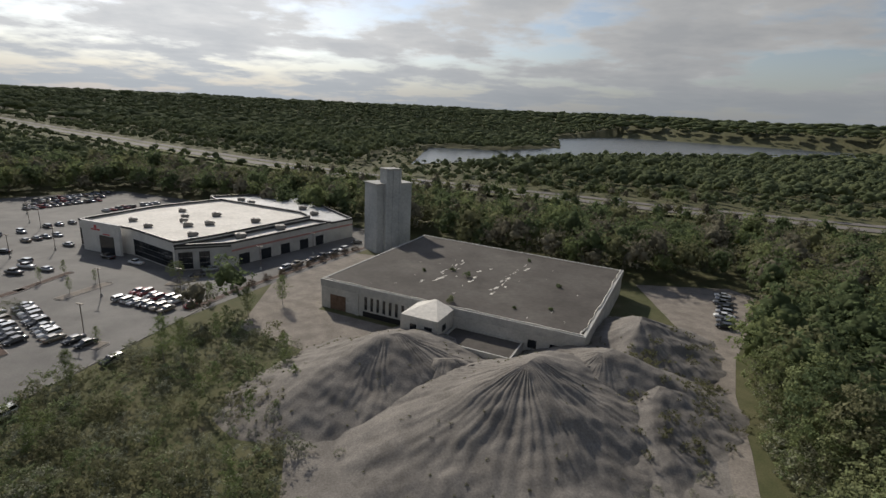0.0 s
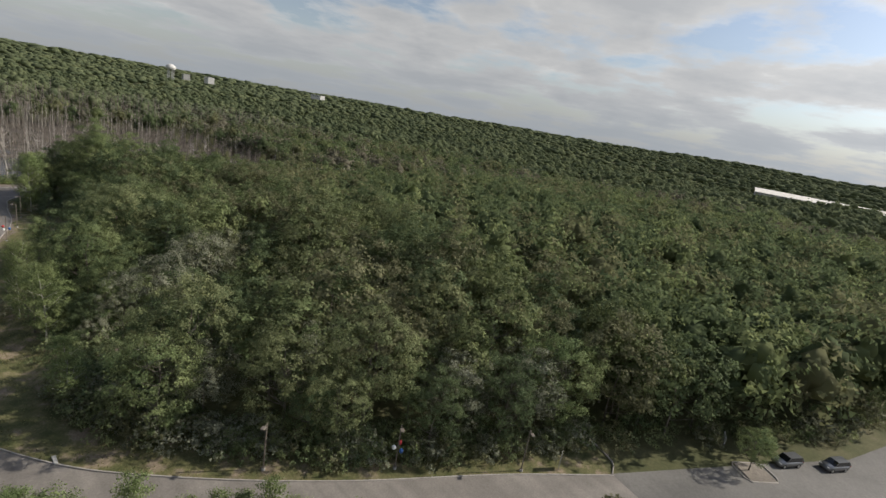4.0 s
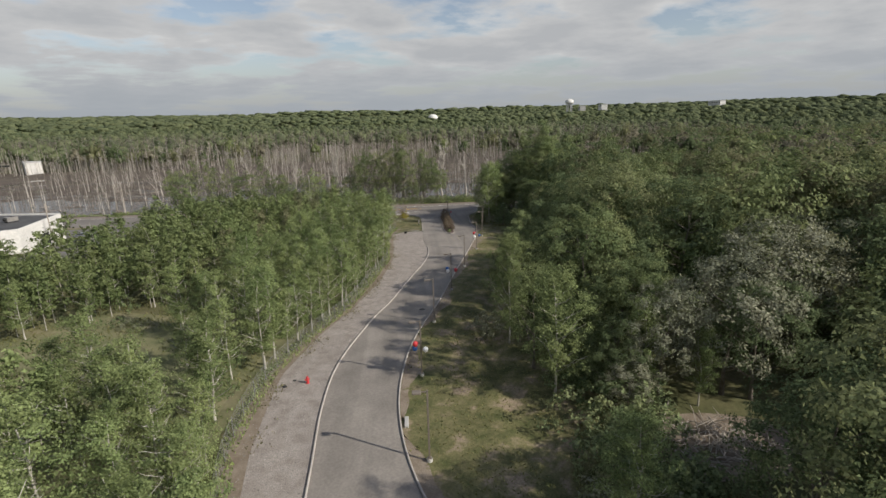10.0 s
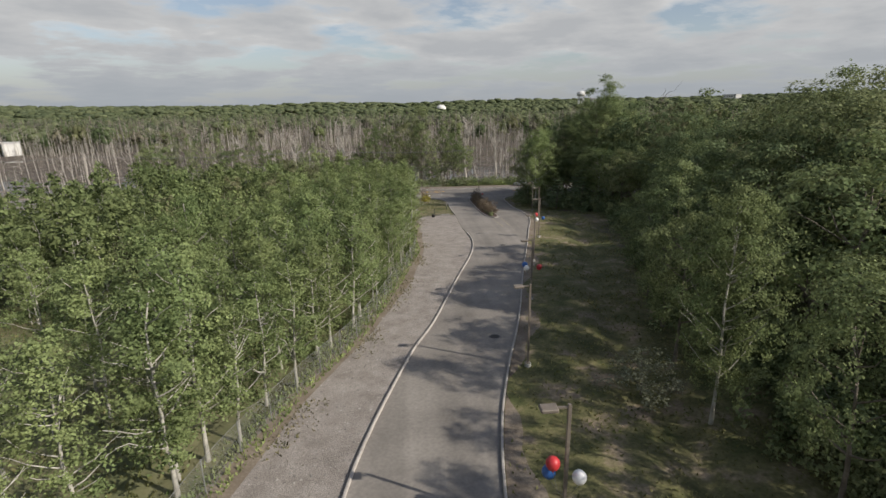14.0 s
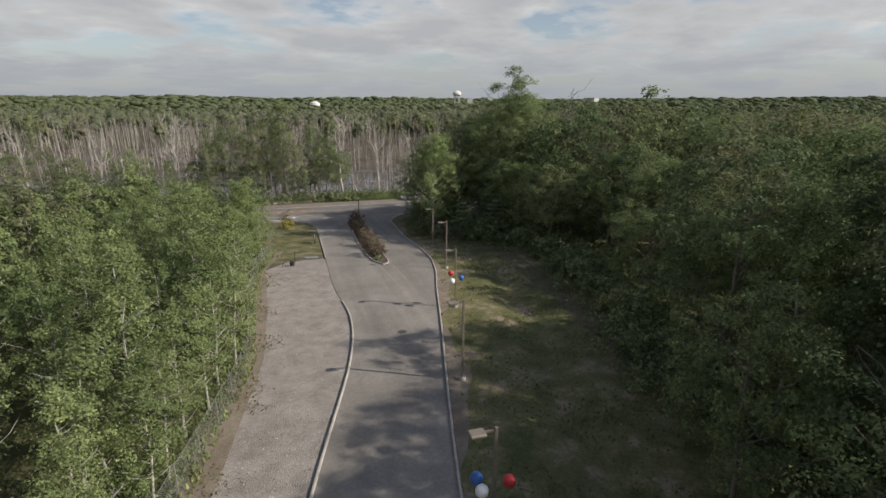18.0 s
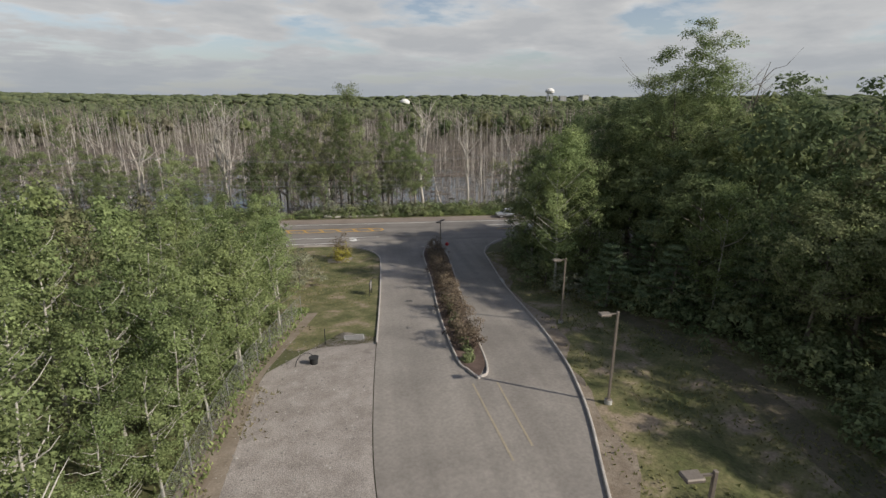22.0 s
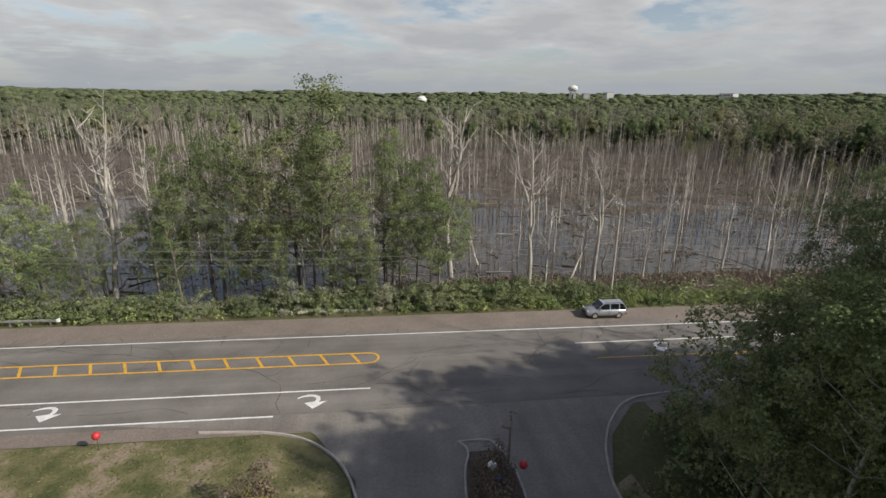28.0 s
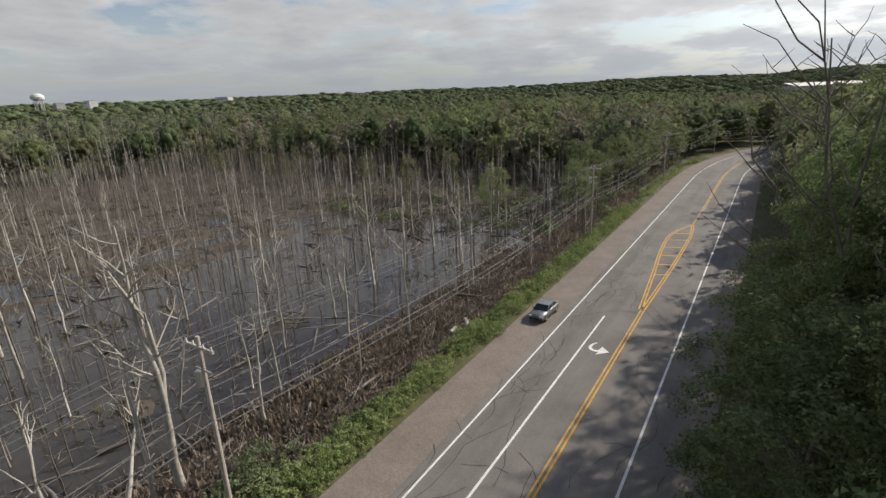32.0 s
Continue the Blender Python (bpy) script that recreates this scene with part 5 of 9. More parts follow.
# general wood all round
bands = [(0, 105, 6.0, T_MIDB, MID_CANOPY), (105, 420, 7.8, T_MID2, [M_MID_A, M_MID_B, M_TWIG, M_MID_C, M_MID_B]), (420, 1000, 12.5, T_FAR, FAR_CANOPY), (1000, 2000, 18.0, T_VAST, FAR_CANOPY), (2000, 3600, 36.0, T_RIM, FAR_CANOPY)]
for lo, hi, step, tm, mt in bands:
    u, v = jitter(rng, -hi, hi, -hi, hi, step)
    x, y = XY(u, v)
    r = line_dist(x, y, FLIGHT_LINE) if lo < 420 else np.hypot(x + 60, y + 40)
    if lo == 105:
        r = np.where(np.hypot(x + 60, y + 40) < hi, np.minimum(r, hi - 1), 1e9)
    # the far belts leave out the side that the camera never faces
    k = (r >= lo) & (r < hi) & open_wood(u, v)
    if lo >= 105:
        k &= ~((x > 40) & (y < 0.75 * x) & (y > -2.2 * x - 60))
    u, v = u[k], v[k]
    sc = rng.uniform(0.8, 1.3, len(u)) * {12.5: 1.3, 18.0: 1.8, 36.0: 3.3}.get(step, 1.1 if lo else 1.0)
    # trees shrunk before the highway and the lake so both show from the camera
    x, y = XY(u, v)
    sc *= np.where(line_dist(x, y, HIGHWAY) < 95, 0.62, 1.0)
    sc *= np.where(inside(x + 0.35 * 150, y + 0.93 * 150, LAKE) | inside(x + 0.35 * 60, y + 0.93 * 60, LAKE), 0.42, 1.0)
    if lo == 0:
        x, y = XY(u, v)
        side = np.hypot(x - 30, y - 40) < 105
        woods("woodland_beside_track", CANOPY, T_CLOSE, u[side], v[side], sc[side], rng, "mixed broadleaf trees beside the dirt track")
        u, v, sc = u[~side], v[~side], sc[~side]
    woods("woodland_%s" % {0: "close", 105: "middle", 420: "far", 1000: "distant", 2000: "horizon"}[lo], mt, tm, u, v, sc, rng, "rolling broadleaf forest in late spring green", squash=(0.8, 1.15) if lo < 420 else ((0.7, 1.0) if lo < 1000 else ((0.50, 0.75) if lo < 2000 else (0.34, 0.5))))

# young aspens beyond the first rows of the grove, and scrub by the heaps
u, v = jitter(rng, -75, 95, -40, 194, 3.5)
k = in_grove(u, v) & (rng.uniform(size=len(u)) < 0.92)
u, v = u[k], v[k]
near = line_dist(*XY(u, v), FLIGHT_LINE)
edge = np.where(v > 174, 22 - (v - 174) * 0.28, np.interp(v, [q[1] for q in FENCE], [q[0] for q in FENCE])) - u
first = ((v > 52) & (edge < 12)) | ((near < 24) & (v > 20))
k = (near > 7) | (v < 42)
thin = (v > 92) | (rng.uniform(size=len(u)) < 0.85)
asp_u, asp_v = u[first & k & thin], v[first & k & thin]
u, v = u[~first & k], v[~first & k]
sc = rng.uniform(0.65, 1.2, len(u)) * np.where(v < 10, 0.55, np.where(v < 30, 0.72, 1.0))
deep = (np.interp(v, [q[1] for q in FENCE], [q[0] for q in FENCE]) - u > 26) & (v > 20)
grey = (rng.uniform(size=len(u)) < 0.94) & (v < 30) & ~deep
woods("willow_scrub", [M_WILLOW, M_SHRUB, M_WILLOW, M_CAN_C], T_FINE, u[grey], v[grey], sc[grey] * rng.uniform(0.9, 2.4, grey.sum()), rng, "mixed silvery and green scrub above the car park")
lone = ~deep & ~grey
woods("aspen_grove", [M_ASPEN, M_CAN_C, M_ASPEN], T_SLIM, u[lone], v[lone], sc[lone], rng, "grove of slim young aspens")
woods("aspen_grove_deep", M_ASPEN, T_THIN, u[deep], v[deep], sc[deep], rng, "grove of slim young aspens away from the driveway")
woods("aspen_stems", M_PALE, T_SPARE, u[~grey], v[~grey], sc[~grey], rng, "pale thin stems of young aspens")
u, v = jitter(rng, -80, 100, -45, 195, 4.0)
k = in_grove(u, v) & (rng.uniform(size=len(u)) < 0.22)
woods("grove_undergrowth", M_SHRUB, T_FINE, u[k], v[k], rng.uniform(0.4, 0.9, k.sum()), rng, "low undergrowth between the aspens")
u, v = jitter(rng, 0, 130, -120, 40, 3.6)
x, y = XY(u, v)
k = inside(x, y, SCRUB) & (np.hypot(x, y) > 14)
u, v = u[k], v[k]
pick = rng.uniform(size=len(u))
woods("scrub_bushes", [M_SHRUB, M_CAN_C], T_FINE, u[pick < 0.5], v[pick < 0.5], rng.uniform(0.6, 1.7, (pick < 0.5).sum()), rng, "green scrub bushes on waste ground")
k = (pick > 0.5) & (pick < 0.93)
woods("scrub_willows", M_WILLOW, T_FINE, u[k], v[k], rng.uniform(0.6, 1.5, k.sum()), rng, "silvery scrub bushes on waste ground")
k = pick > 0.93
woods("scrub_trees", M_ASPEN, T_SLIM, u[k], v[k], rng.uniform(0.4, 0.75, k.sum()), rng, "young self-sown trees on waste ground")
# low bushes along the dirt track
a = rng.uniform(0, 1, 620)
tx = np.interp(a, [0, 0.25, 0.5, 0.7, 1.0], [48, 53.5, 58, 73, 94]) + rng.uniform(0.3, 9, 620)
ty = np.interp(a, [0, 0.25, 0.5, 0.7, 1.0], [20, 50, 72, 102, 128]) - rng.uniform(0, 3, 620)
a, b = UV(tx, ty)
woods("track_bushes", [M_SHRUB, M_CAN_C, M_WILLOW], T_FINE, a, b, rng.uniform(0.5, 1.7, 620), rng, "bushes and tall weeds along the dirt track")
# weeds at the feet of the sand heaps, sparse on the open sand
a, b = rng.uniform(-26, 46, 420), rng.uniform(42, 106, 420)
k = np.minimum.reduce([np.hypot(a - q[0], b - q[1]) - q[2] for q in ((-8.2, 92, 19), (17.5, 79, 23), (35, 90, 15), (42, 80, 14), (4, 88, 12))])
k = (k > -1.0) & (k < 9)
a, b = UV(a[k], b[k])
woods("heap_weeds", M_WILLOW, T_FINE, a, b, rng.uniform(0.15, 0.6, len(a)), rng, "greyish weeds and low bushes at the sand heaps' feet")

# first rows as single trees
for i, (a, b) in enumerate(zip(hero_u, hero_v)):
    # fewer of the shade-darkened ash past v 120, where the wood lies in sun
    kind = ("maple", "ash", "oak", "ash", "birch", "maple", "ash")[i % 7] if b < 120 else ("maple", "oak", "birch", "maple", "ash")[i % 5]
    edge_in = a - float(np.interp(b, wv, wu))
    if 157 < b < 178 and edge_in < 8:
        kind = "pine" if i % 3 == 0 else ("birch" if i % 3 == 1 else "maple")
    if b < 75 and i % 9 == 0:
        kind = "willow"
    # the wood stands lower in two stretches, where sun reaches the grass
    tall = 0.05
    if 68 < b < 92 and edge_in < 20:
        tall = -0.28
    elif 92 <= b < 122 and edge_in > 3:
        tall = 0.14
    elif 122 <= b < 140 and edge_in < 20:
        tall = -0.2
    if kind == "pine":
        tall = 0.0
    tree(kind, a, b, 0.70 + 0.38 * ((i * 37) % 11) / 11 + (0.14 if edge_in > 5 else 0) + tall, i, group="trees at the wood's edge")
for i, (a, b) in enumerate(zip(asp_u, asp_v)):
    tree("aspen", a, b, 0.78 + 0.46 * ((i * 29) % 13) / 13, i, group="young aspens behind the fence", wide=1.05)

# a close row of aspens and brush right at the fence
fb = np.concatenate([np.arange(57, 74, 3.6), np.arange(92, 173, 3.0)])
for i, b in enumerate(fb):
    a = float(np.interp(b, [q[1] for q in FENCE], [q[0] for q in FENCE])) - 0.7 - 0.8 * ((i * 17) % 7) / 7
    tree("aspen", a, float(b) + 0.5 * math.sin(i * 3.3), 0.62 + 0.5 * ((i * 23) % 11) / 11, i, group="young aspens behind the fence", wide=1.1)
for i, (a, b, q) in enumerate(((10.0, 87.8, 1.08), (9.6, 88.9, 0.9), (8.3, 78.2, 1.05), (7.6, 79.4, 0.85), (7.3, 85.6, 0.95), (6.2, 82.9, 0.8), (1.4, 89.5, 0.8), (2.5, 75.0, 0.95), (-2.7, 71.6, 1.0), (-1.0, 74.4, 0.9), (4.4, 72.2, 0.95), (-4.4, 79.6, 0.85), (-4.0, 100.9, 0.95), (0.4, 98.2, 0.9), (3.2, 94.8, 1.0), (-18.1, 105.7, 0.85), (-22.9, 100.6, 0.8), (-26.2, 99.6, 0.85), (-12.3, 111.5, 0.9))):
    tree("aspen", a, b, q, i, "young aspen standing free in the dry meadow", "aspens in the meadow", 1.15)
for i, (a, b, q) in enumerate(((17.0, 57.5, 0.95), (14.4, 60.5, 0.9), (12.0, 64.0, 0.95), (20.5, 52.0, 0.9), (18.0, 50.0, 1.0), (23.0, 46.8, 0.95), (21.0, 44.6, 1.05), (26.6, 43.6, 0.9), (27.2, 40.4, 1.0), (31.0, 39.6, 0.85), (33.5, 36.4, 0.9), (15.0, 54.0, 1.05), (24.0, 40.6, 1.0), (37.5, 35.0, 0.8), (30.0, 36.5, 1.0), (11.0, 58.0, 1.0), (43.0, 31.5, 0.85), (40.0, 30.0, 1.0), (48.5, 27.5, 0.8))):
    tree("aspen", a, b, q, i + 2, "young aspen leaning over the gravel in the bend", "aspens in the bend", 1.2)
b = rng.uniform(56, 190, 230)
b = np.where((b < 98) & (rng.uniform(size=230) < 0.65), b + 75, b)
a = np.where(b > 174, 22 - (b - 174) * 0.28, np.interp(b, [q[1] for q in FENCE], [q[0] for q in FENCE])) - 0.4 - rng.uniform(0, 3.0, 230)
woods("fence_brush", M_ASPEN, T_FINE, a[::2], b[::2], rng.uniform(0.25, 0.7, 115), rng, "leafy brush and suckers behind the fence")

# undergrowth along the wood's edge, so that it reaches the ground
b = rng.uniform(23, 204, 420)
a = np.interp(b, wv, wu) + rng.uniform(-1.2, 5.5, 420)
woods("wood_undergrowth", M_SHRUB, T_FINE, a, b, rng.uniform(0.45, 1.5, 420), rng, "dense undergrowth along the wood's edge")

# bushes filling the wood's edge above the bend and along the car park
b = rng.uniform(21, 66, 190)
a = np.interp(b, wv, wu) + rng.uniform(-3.2, 2.5, 190)
woods("bend_bushes", [M_SHRUB, M_CAN_C, M_WILLOW, M_CAN_A], T_FINE, a, b, rng.uniform(0.5, 1.5, 190), rng, "mixed bushes between the driveway bend and the wood")
a = rng.uniform(91, 320, 210)
b = np.interp(a, [90, 112, 128, 150, 185, 230, 288, 330], [21, 8.5, 0, -8, -10, -17, -28, -88]) + rng.uniform(-1.5, 4, 210)
woods("car_park_bushes", [M_SHRUB, M_CAN_C, M_WILLOW, M_CAN_A], T_FINE, a, b, rng.uniform(0.6, 1.7, 210), rng, "bushes and saplings along the car park's edge")

# tall grass and low bushes in the dry meadow, and a heap of brushwood in a gap of the wood
g = np.random.default_rng(61)
a, b = g.uniform(-46, 10, 26000), g.uniform(50, 118, 26000)
k = wob(a, b, 4.0, 7.0) + g.normal(0, 0.4, len(a)) > 0.05
tufts("meadow_grass", a[k], b[k], 0.11, 0.26, M_BLADE, "dry uneven grass of the meadow", 62)
a, b = g.uniform(-34, 9, 150), g.uniform(56, 112, 150)
k = inside(a, b, MEADOW) & (wob(a, b, 7.0, 2.0) > 0.1)
woods("meadow_bushes", [M_SHRUB, M_WILLOW, M_CAN_C], T_FINE, a[k], b[k], g.uniform(0.2, 0.65, k.sum()), g, "low bushes and suckers in the meadow")
sheet("bare_hollow", [(48.5 + 6.0 * math.cos(q) * (1 + 0.15 * math.sin(3 * q)), 70.5 + 4.2 * math.sin(q)) for q in np.linspace(0, 6.28, 18, endpoint=False)], 0.05, M_BARE, "bare pinkish hollow in the wood", "earth", 2.0)
lines = []
for i in range(160):
    x, y = XY(48.5 + g.normal(0, 2.2), 70.5 + g.normal(0, 1.5))
    th, L = g.uniform(0, 6.28), g.uniform(0.8, 3.0)
    p = np.array([x, y, gz(x, y) + 0.1 + abs(g.normal(0, 0.25))])
    q = np.array([math.cos(th), math.sin(th), g.normal(0, 0.22)]) * L
    lines.append((np.stack([p - q / 2, p, p + q / 2]), np.array([0.05, 0.04, 0.015])))
tagged(part("brush_heap", tube_mesh("brush_heap", lines, 4), M_POLE), "tangled heap of cut pale branches in the wood", "brushwood", kind="stuff")

# ---- swamp: dead standing stems, logs, reeds ----
def snag_arrays(rng, h, r, arms):
    lines = bare_tree(rng, h, r, arms, 0.26, 0)
    return tube_arrays([(p[::2], q[::2]) for p, q in lines], 3)


T_SNAG = [snag_arrays(rng, 8.0, 0.10, a) for a in (1, 2, 3, 4, 5, 3, 6, 8)]
T_STUB = [snag_arrays(rng, 3.0, 0.11, 0) for _ in range(3)]
u, v = jitter(rng, -190, 235, 233, 430, 2.35)
fs = far_shore(u)
dens = np.where(v < 240, 0.16, np.where(v < 256, 0.42, 0.85)) * (v < fs + 16) * (1 - 0.5 * smooth(120, 200, u) * (v < 260))
k = rng.uniform(size=len(u)) < dens * 0.95 * np.interp(u, [-60, -15, 10], [0.4, 0.6, 1.0])
u, v = u[k], v[k]
sc = rng.uniform(0.45, 1.1, len(u)) * np.interp(v, [233, 300, 380, 420], [0.8, 0.95, 1.05, 1.5])
woods("dead_stems", M_DEAD, T_SNAG, u, v, sc, rng, "thousands of bare grey dead stems standing in the swamp", lift=-0.5)
u, v = jitter(rng, -150, 200, 233, 320, 3.4)
k = rng.uniform(size=len(u)) < 0.7
woods("stumps", M_DEAD, T_STUB, u[k], v[k], rng.uniform(0.3, 1.0, k.sum()), rng, "broken stumps in the swamp water", lift=-0.5)
u, v = jitter(rng, -450, 240, 385, 440, 3.6)
k = (v > far_shore(u) - 8) & (v < far_shore(u) + 26)
woods("bare_shore_trees", M_SNAG, T_SNAG, u[k], v[k], rng.uniform(1.2, 1.9, k.sum()), rng, "bleached dead trees along the swamp's far shore")
u, v = jitter(rng, -450, 300, 395, 560, 6.0)
k = v > far_shore(u) + 8
woods("bare_inland_trees", M_DEAD, T_SNAG, u[k], v[k], rng.uniform(1.6, 2.4, k.sum()), rng, "bare grey trees standing in the wood behind the swamp")
u, v = jitter(rng, -150, 200, 236, 345, 9.0)
k = rng.uniform(size=len(u)) < 0.7
T_PALE = [tube_arrays(bare_tree(rng, 10.0, 0.15, 6, 0.3, 1), 4) for _ in range(5)]
woods("pale_snags", M_SNAG, T_PALE, u[k], v[k], rng.uniform(0.7, 1.35, k.sum()), rng, "taller bleached snags scattered over the swamp", lift=-0.5)
# brushwood and snapped sticks between the stems
n = 17000
a, b = rng.uniform(-130, 215, n), 231 + rng.uniform(0, 1, n) ** 1.8 * 150
x, y = XY(a, b)
c = np.stack([x, y, np.maximum(ground(x, y), -2.56) + 0.1], 1)
th, L = rng.uniform(0, 6.28, n), rng.uniform(0.5, 2.8, n)
d = np.stack([np.cos(th), np.sin(th), np.abs(rng.normal(0, 0.45, n))], 1) * L[:, None]
w = np.stack([-np.sin(th), np.cos(th), 0 * th], 1) * rng.uniform(0.025, 0.07, n)[:, None]
h = np.array([0, 0, 1.0]) * rng.uniform(0.03, 0.08, n)[:, None]
V = np.stack([c - w, c + w, c + h, c + d], 1).reshape(-1, 3)
F = (np.array([(0, 1, 3), (1, 2, 3), (2, 0, 3)])[None] + (np.arange(n) * 4)[:, None, None]).reshape(-1, 3)
tagged(part("brushwood", mesh_np("brushwood", V, F), M_DEAD), "snapped sticks and brushwood littering the swamp", "brushwood", kind="stuff")
# olive sedge on the wet hummocks
g = np.random.default_rng(63)
a, b = g.uniform(-60, 230, 40000), 231 + g.uniform(0, 1, 40000) ** 1.4 * 140
x, y = XY(a, b)
k = (ground(x, y) > -2.7) & (wob(a, b, 6.0, 5.0) + g.normal(0, 0.3, len(a)) + smooth(110, 200, a) * 0.5 > 0.1)
tufts("sedge", a[k], b[k], 0.22, 0.5, M_SEDGE, "olive sedge and weeds on the swamp's hummocks", 64)
a, b = g.uniform(30, 170, 26000), 228.6 + g.uniform(0, 1, 26000) * 11.5
k = wob(a, b, 3.0, 1.0) + g.normal(0, 0.4, len(a)) > -0.25
tufts("dead_grass", a[k], b[k], 0.16, 0.55, M_DRY, "faded brown dead grass on the swamp's bank", 65)
# fallen logs
lines = []
for i in range(1500):
    a, b = rng.uniform(-120, 190), 232 + rng.uniform(0, 1) ** 1.6 * 130
    x, y = XY(a, b)
    th, L = rng.uniform(0, 6.28), rng.uniform(2, 9)
    z = max(gz(x, y), -2.65) + 0.08
    q = np.linspace(-0.5, 0.5, 4)[:, None]
    p = np.array([x, y, z]) + np.array([np.cos(th), np.sin(th), rng.normal(0, 0.05)]) * L * q + rng.normal(0, 0.12, (4, 3)) * np.array([1, 1, 0.3])
    lines.append((p, np.linspace(1, 0.45, 4) * rng.uniform(0.07, 0.2)))
tagged(part("fallen_logs", tube_mesh("fallen_logs", lines, 5), M_DEAD), "fallen grey logs lying in mud and water", "logs", kind="stuff")
# reeds and mud grass
bl = []
cen = []
for lo, hi, n, left, right in ((229.5, 240, 5200, -130, 235), (229.2, 238, 16000, 36, 150), (240, 400, 9000, -130, 235)):
    a, b = rng.uniform(left, right, n), rng.uniform(lo, hi, n)
    x, y = XY(a, b)
    z = ground(x, y)
    k = (z > -2.75) & ((lo > 235) | (a > 33))
    cen.append(np.stack([x[k], y[k], z[k]], 1))
c = np.concatenate(cen)
n = len(c)
th = rng.uniform(0, 6.28, n)
hgt = rng.uniform(0.25, 0.85, n)[:, None]
side = np.stack([np.cos(th), np.sin(th), 0 * th], 1) * rng.uniform(0.02, 0.07, n)[:, None]
tip = c + np.array([0, 0, 1.0]) * hgt + rng.normal(0, 0.2, (n, 3)) * np.array([1, 1, 0])
V = np.stack([c - side, c + side, tip], 1).reshape(-1, 3)
tagged(part("reeds", mesh_np("reeds", V, np.arange(n * 3).reshape(-1, 3)), M_REED), "dry brown reeds and sedge on the mud", "reeds", kind="stuff")

# ---- buildings round the car park ----
def prism(bm, poly, z0, z1, cap=True):
    lo = [bm.verts.new((x, y, z0)) for x, y in poly]
    hi = [bm.verts.new((x, y, z1)) for x, y in poly]
    n = len(poly)
    for i in range(n):
        bm.faces.new((lo[i], lo[(i + 1) % n], hi[(i + 1) % n], hi[i]))
    if cap:
        bm.faces.new(hi)
    return bm


def along(p, q, a, b, z0, z1, thick, out=0.0):
    """A slab on the wall from p to q: from a to b metres along it, z0 to z1, standing out by thick."""
    p, q = np.array(p, float), np.array(q, float)
    d = (q - p) / np.linalg.norm(q - p)
    n = np.array([d[1], -d[0]])
    bm = bmesh.new()
    c = [p + d * a + n * out, p + d * b + n * out, p + d * b + n * (out + thick), p + d * a + n * (out + thick)]
    prism(bm, [tuple(k) for k in c], z0, z1)
    bm.faces.new([v for v in bm.verts if abs(v.co.z - z0) < 1e-6][:4])
    return bm


def walls(name, poly, z0, z1, material, parent, label="", thick=0.35):
    """Outer walls with thickness, as one closed ring of given outline (counter-clockwise)."""
    bm = bmesh.new()
    c = np.mean(np.array(poly), 0)
    n = len(poly)
    inner = []
    for i in range(n):
        p0, p1, p2 = (np.array(poly[j % n], float) for j in (i - 1, i, i + 1))
        d1, d2 = (p1 - p0) / np.linalg.norm(p1 - p0), (p2 - p1) / np.linalg.norm(p2 - p1)
        n1, n2 = np.array([-d1[1], d1[0]]), np.array([-d2[1], d2[0]])
        m = (n1 + n2)
        m = m / (1 + n1 @ n2)
        inner.append(tuple(p1 + m * thick))
    V = [[bm.verts.new((x, y, z)) for x, y in q] for q, z in ((poly, z0), (poly, z1), (inner, z1), (inner, z0))]
    for i in range(n):
        j = (i + 1) % n
        for a, b in ((0, 1), (1, 2), (2, 3)):
            bm.faces.new((V[a][i], V[a][j], V[b][j], V[b][i]))
    return part(name, bm, material, parent, label), inner


def flat_roof(name, poly, z, material, parent, label=""):
    bm = bmesh.new()
    prism(bm, poly, z - 0.25, z)
    return part(name, bm, material, parent, label)


BASE = 5.0
# --- dealership ---
deal = thing("car_dealership", "low white car dealership with glazed front and flat roofs", "building")
N0, L0 = np.array([-67.3, 158.7]), np.array([-121.5, 186.0])
ax = np.array([0.52, 0.854])
D_front = [(-129, 176), (-104.5, 166.5), (-82, 149.5), (-67.3, 158.7)]
main = [(-129, 176), (-104.5, 166.5), (-82.5, 152), (-74, 163.5), (-52, 200), (-58, 208), (-100, 228), (-118, 205)]
low = [(-82.5, 151.8), (-67.3, 158.7), (-43, 197), (-52, 200), (-74, 163.5)]
shop = [(-58, 208), (-52, 200), (-43, 197), (-36, 207), (-76, 262), (-112, 243), (-100, 228)]
for poly, h, nm, mt, rf in ((main, 9.6, "showroom_wall", M_WALL_W, M_ROOF_W), (low, 8.4, "service_wall", M_WALL_G, M_ROOF_W), (shop, 8.0, "workshop_wall", M_WALL_G, M_ROOF_G)):
    w_, inner = walls(nm, poly, BASE, BASE + h, mt, deal)
    flat_roof(nm.replace("wall", "roof"), inner, BASE + h - 0.9, rf, deal, "pale flat roof")
# black coping, widened so its colour also paints the parapet's shaded inner face
for poly, h in ((main, 9.6), (low, 8.4), (shop, 8.0)):
    for p, q in zip(poly, poly[1:] + poly[:1]):
        L = math.dist(p, q)
        part("coping", along(p, q, -0.1, L + 0.1, BASE + h - 0.55, BASE + h + 0.16, 0.62, -0.5), M_DARK, deal, "black metal parapet coping, widened to stand in for the parapet's shade")
